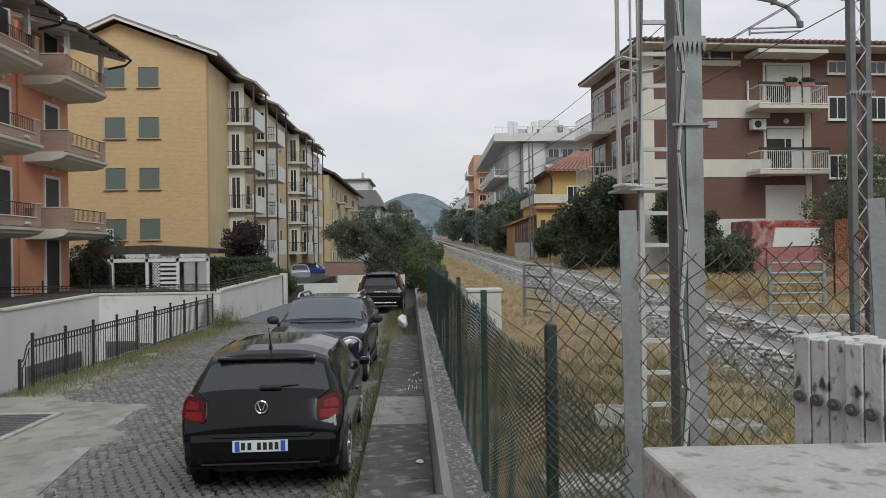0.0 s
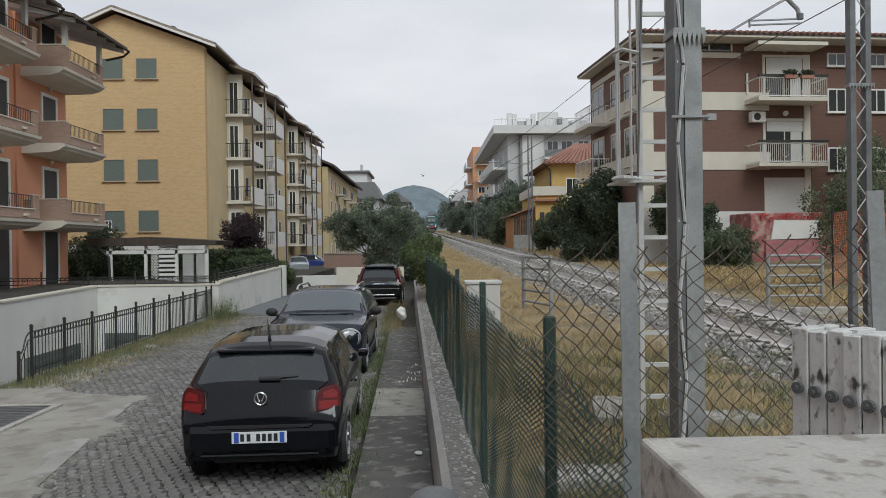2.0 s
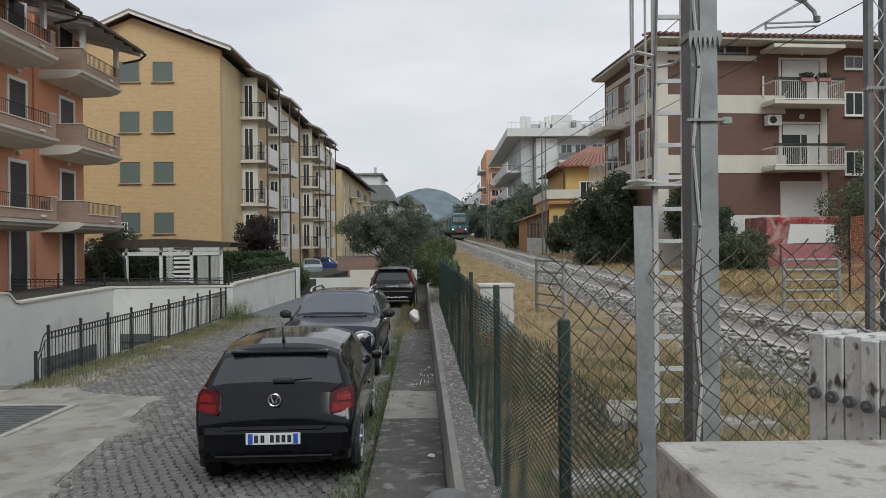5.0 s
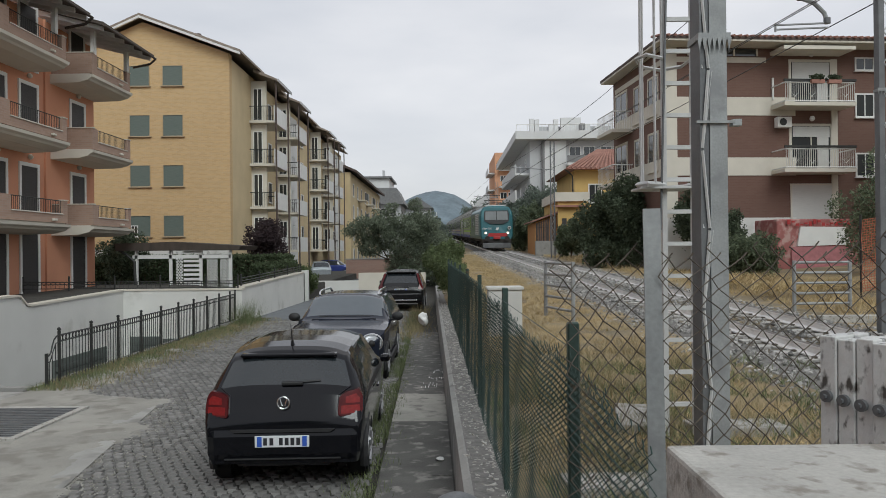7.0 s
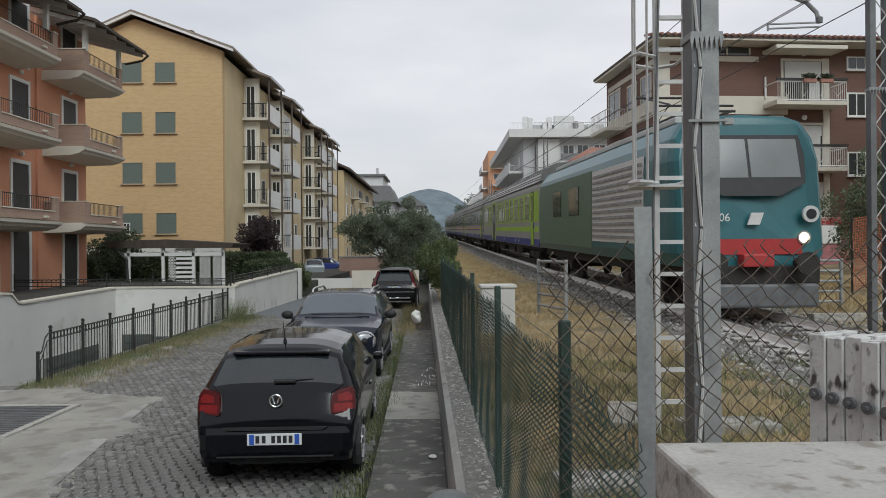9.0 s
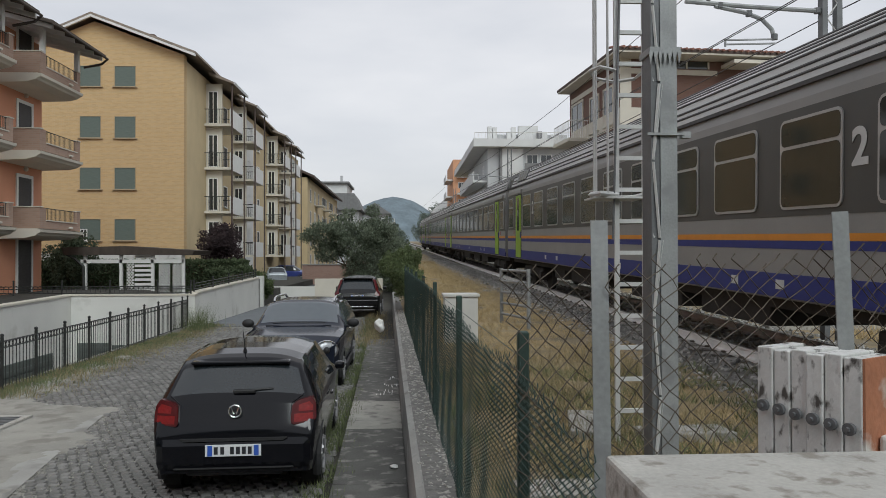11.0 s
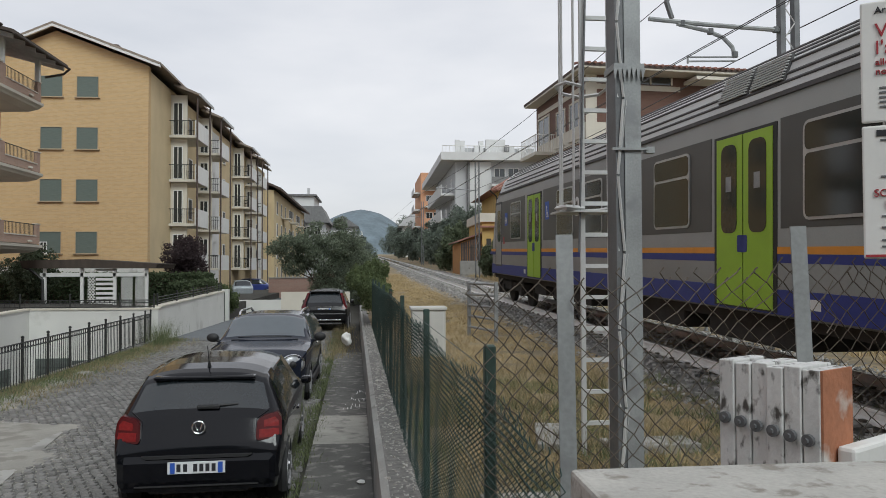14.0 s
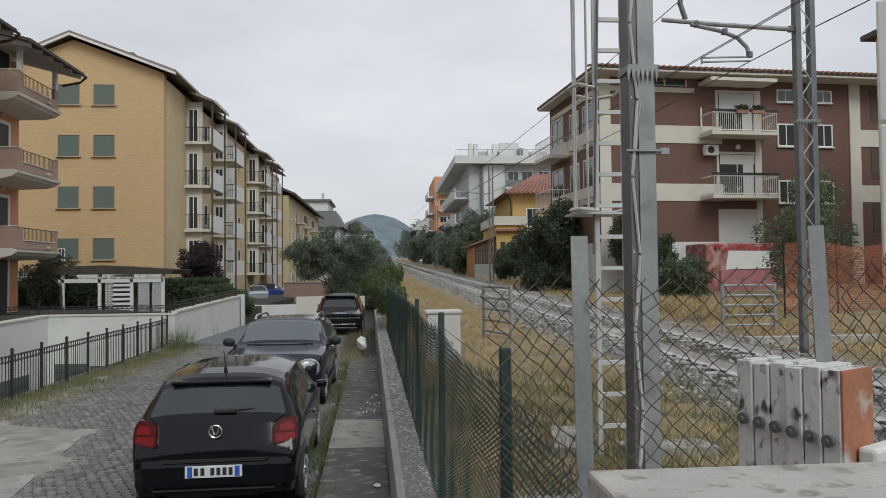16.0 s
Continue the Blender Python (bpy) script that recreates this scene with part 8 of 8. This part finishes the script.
bank = scatter_strip(90000, lambda y: RNG.uniform(wall_x(y) + 0.75, max(wall_x(y) + 0.9, track_x(y) - 2.3)), 2.0, 60, lambda y: bank_z(y) - 0.02, 1.8)
bank = clumped(bank, 1.1, -0.25)
blades("dry_grass", bank, RNG.uniform(0.04, 0.13, len(bank)), 1.9, 0.012, STRAW, "straw-coloured dry mown grass on the railway bank", "grass")
far = scatter_strip(40000, lambda y: track_x(y) + RNG.uniform(2.6, 9.5), 9, 60, lambda y: bank_z(y) + 0.02, 1.4)
far = clumped(far, 0.7, -0.2)
blades("dry_grass", far, RNG.uniform(0.06, 0.26, len(far)), 1.4, 0.02, STRAW, "tall dry yellow grass beyond the track", "grass")
hay = np.concatenate([np.stack([RNG.normal(cx, 0.5, 700), RNG.normal(cy, 0.35, 700), np.full(700, bank_z(cy) + 0.2)], 1) for cx, cy in ((9.4, 21.0), (10.6, 21.8), (11.8, 22.6), (9.0, 24.0), (10.2, 25.0))])
blades("hay_tufts", hay, RNG.uniform(0.08, 0.38, len(hay)), 2.4, 0.02, STRAW, "heaped dry straw grass beyond the track", "grass")
near = clumped(scatter_strip(22000, lambda y: RNG.uniform(wall_x(y) + 0.42, 5.0), 2.0, 11, lambda y: bank_z(y)), 1.6, 0.03)
blades("bank_weeds", near, RNG.uniform(0.05, 0.2, len(near)), 1.2, 0.012, WEED, "green weeds among the dry grass near the mast", "weeds")
near2 = clumped(scatter_strip(16000, lambda y: RNG.uniform(wall_x(y) + 0.42, 3.4), 2.2, 12, lambda y: bank_z(y)), 2.3, 0.0)
blades("dry_stalks", near2, RNG.uniform(0.12, 0.4, len(near2)), 1.0, 0.006, WEED_DRY, "thin dry brown stalks behind the fence", "weeds")
verge = clumped(scatter_strip(14000, lambda y: -7.35 + abs(RNG.normal(0, 0.42)), 12.9, 27.5, lambda y: street_z(y)), 1.0, -0.3)
blades("verge_weeds", verge, RNG.uniform(0.03, 0.15, len(verge)), 0.9, 0.014, WEED, "low green weeds along the iron fence", "weeds")
verge2 = clumped(scatter_strip(9000, lambda y: -7.3 + abs(RNG.normal(0, 0.6)), 12.9, 27.5, lambda y: street_z(y)), 1.4, -0.2)
blades("verge_dry_weeds", verge2, RNG.uniform(0.04, 0.17, len(verge2)), 0.9, 0.012, WEED_DRY, "dry brown weeds along the iron fence", "weeds")
tuft = np.stack([RNG.normal(-7.1, 0.25, 700), RNG.normal(26.0, 0.5, 700), np.full(700, street_z(26))], 1)
blades("fence_tuft", tuft, RNG.uniform(0.25, 1.0, 700), 0.6, 0.009, WEED, "tall wispy weed tuft at the fence end", "weeds")
edge = clumped(scatter_strip(9000, lambda y: wall_x(y) - 0.85 + RNG.normal(0, 0.13), 4.5, 30, lambda y: street_z(y)), 1.2, -0.15)
blades("edge_weeds", edge, RNG.uniform(0.03, 0.16, len(edge)), 0.8, 0.012, WEED, "green weeds growing along the walkway's edge", "weeds")
edge2 = scatter_strip(1300, lambda y: wall_x(y) - 0.7 + RNG.normal(0, 0.25), 20, 32, lambda y: street_z(y))
blades("dry_tuft", edge2, RNG.uniform(0.08, 0.4, 1300), 0.7, 0.012, WEED_DRY, "dry brown weeds at the walkway's end", "weeds")


# ---- cobbles ----
def cobbles():
    e = thing("road_cobbles", "worn grey cobblestone street surface", "cobbles", kind="structure")
    apron = [(-14, 1.7), (-3.3, 1.7), (-3.6, 5.0), (-3.85, 7.3), (-4.13, 9.0), (-4.6, 12.0), (-5.5, 12.4), (-7.4, 12.9), (-14, 12.9)]

    def inside(x, y):
        c = False
        for (x0, y0), (x1, y1) in zip(apron, apron[1:] + apron[:1]):
            if (y0 > y) != (y1 > y) and x < (x1 - x0) * (y - y0) / (y1 - y0) + x0:
                c = not c
        return c

    spots = []
    step = 0.128
    row = 0
    y = 2.0
    while y < 41:
        x = -7.4 + (row % 2) * step / 2
        while x < wall_x(y) - 0.86:
            bend = 0.05 * math.sin(x * 2.2)
            yy = y + bend
            if not inside(x - 0.04 + 0.06 * noise.noise((x * 3, yy * 3, 0)), yy) and not (27 < yy < 39.1 and x < -5.1 - 0.05 * (yy - 27)):
                spots.append((x + RNG.normal(0, 0.006), yy + RNG.normal(0, 0.006)))
            x += step
        row += 1
        y += step if y < 30 else step * 1.5
    spots = np.array(spots)
    # the street is silted up beside the concrete apron and sinks out of the dust further off
    edge = np.interp(spots[:, 1], [1.7, 5.0, 7.3, 9.0, 12.0, 12.9, 20, 27], [-3.3, -3.6, -3.85, -4.13, -4.6, -6.2, -6.9, -7.0])
    rough = np.array([noise.noise((a * 1.1, b * 0.7, 3.0)) + 0.5 * noise.noise((a * 4, b * 3, 8.0)) for a, b in spots])
    silt = np.clip(1.0 - (spots[:, 0] - edge) / 1.0 + 0.9 * rough, 0, 1) * 0.008
    pick = (spots[:, 1] > 6.0) & (spots[:, 1] < 9.0) & (spots[:, 0] > -3.6) & (spots[:, 0] < -2.45)
    near_ids = np.where(pick)[0][:300]

    def stone(w, d, h, lift):
        a = np.array([(-w, -d, 0), (w, -d, 0), (w, d, 0), (-w, d, 0), (-w * 0.76, -d * 0.72, h), (w * 0.76, -d * 0.72, h), (w * 0.76, d * 0.72, h), (-w * 0.76, d * 0.72, h)])
        a[:, 2] += lift
        return a
    F = np.array([(4, 5, 6, 7), (0, 1, 5, 4), (1, 2, 6, 5), (2, 3, 7, 6), (3, 0, 4, 7)])
    meshes = []
    for k in range(3):
        me = bpy.data.meshes.new("cobble")
        me.from_pydata([tuple(p) for p in stone(0.057 - 0.003 * k, 0.053 + 0.002 * k, 0.042, -0.022)], [], [tuple(map(int, f)) for f in F])
        me.materials.append(COBBLE)
        meshes.append(me)
    for i in near_ids:
        o = new("cobble", meshes[i % 3])
        o.parent = e
        o.matrix_basis = pose(spots[i, 0], spots[i, 1], street_z(spots[i, 1]) - 0.004 * (i % 3) - silt[i], 2 * math.sin(i), 2 * math.cos(i * 1.7), 7 * math.sin(i * 2.3))
    rest = np.delete(spots, near_ids, axis=0)
    sunk = np.delete(silt, near_ids)[:, None]
    n = len(rest)
    base = stone(0.054, 0.054, 0.042, -0.022)
    sc = RNG.uniform(0.9, 1.06, (n, 1, 3))
    an = RNG.normal(0, 0.09, n)
    v = base[None] * sc
    x = v[:, :, 0] * np.cos(an)[:, None] - v[:, :, 1] * np.sin(an)[:, None]
    yv = v[:, :, 0] * np.sin(an)[:, None] + v[:, :, 1] * np.cos(an)[:, None]
    v = np.stack([x + rest[:, 0:1], yv + rest[:, 1:2], v[:, :, 2] - sunk + (-0.16 - 0.0075 * rest[:, 1:2]) + RNG.normal(0, 0.004, (n, 1))], 2)
    f = F[None] + 8 * np.arange(n)[:, None, None]
    tagged(raw("cobble_field", v.reshape(-1, 3), f.reshape(-1, 4), COBBLE, e), kind="stuff")

    # loose grit over the silted part
    k = 9000
    gy = 3 + 22 * RNG.uniform(0, 1, k) ** 1.3
    gx = np.interp(gy, [1.7, 5.0, 7.3, 9.0, 12.0, 12.9, 20, 27], [-3.3, -3.6, -3.85, -4.13, -4.6, -6.2, -6.9, -7.0]) + np.abs(RNG.normal(0, 0.6, k))
    gv, gf = stones(np.stack([gx, gy, -0.16 - 0.0075 * gy + 0.004], 1), 0.006, 0.016)
    tagged(raw("grit_stones", gv, gf, GRIT), "pale loose grit scattered on the cobbled street", "grit", kind="stuff")
    # a skin of dust that thins out into the cobbles
    xs, ys = np.arange(-7.3, -2.2, 0.06), np.concatenate([np.arange(3, 14, 0.07), np.arange(14, 26.5, 0.14)])
    dv = []
    for b in ys:
        rim = float(np.interp(b, [1.7, 5.0, 7.3, 9.0, 12.0, 12.9, 20, 27], [-3.3, -3.6, -3.85, -4.13, -4.6, -6.2, -6.9, -7.0]))
        for a in xs:
            m = 0.72 - (a - rim) / 0.6 + 0.8 * noise.noise((a * 1.1, b * 0.7, 3.0)) + 0.45 * noise.noise((a * 4, b * 3, 8.0)) + 0.3 * noise.noise((a * 13, b * 11, 1.0))
            dv.append((a, b, -0.16 - 0.0075 * b - 0.05 + 0.072 * min(1.0, max(0.0, m))))
    k = len(xs)
    df = [(i * k + j, i * k + j + 1, (i + 1) * k + j + 1, (i + 1) * k + j) for i in range(len(ys) - 1) for j in range(k - 1)]
    tagged(raw("street_dust", dv, df, DUST, None, True), "pale dust silted over the cobbled street", "dust", kind="stuff")


cobbles()


def motions():
    drive_train()
    fly_bird()


motions()
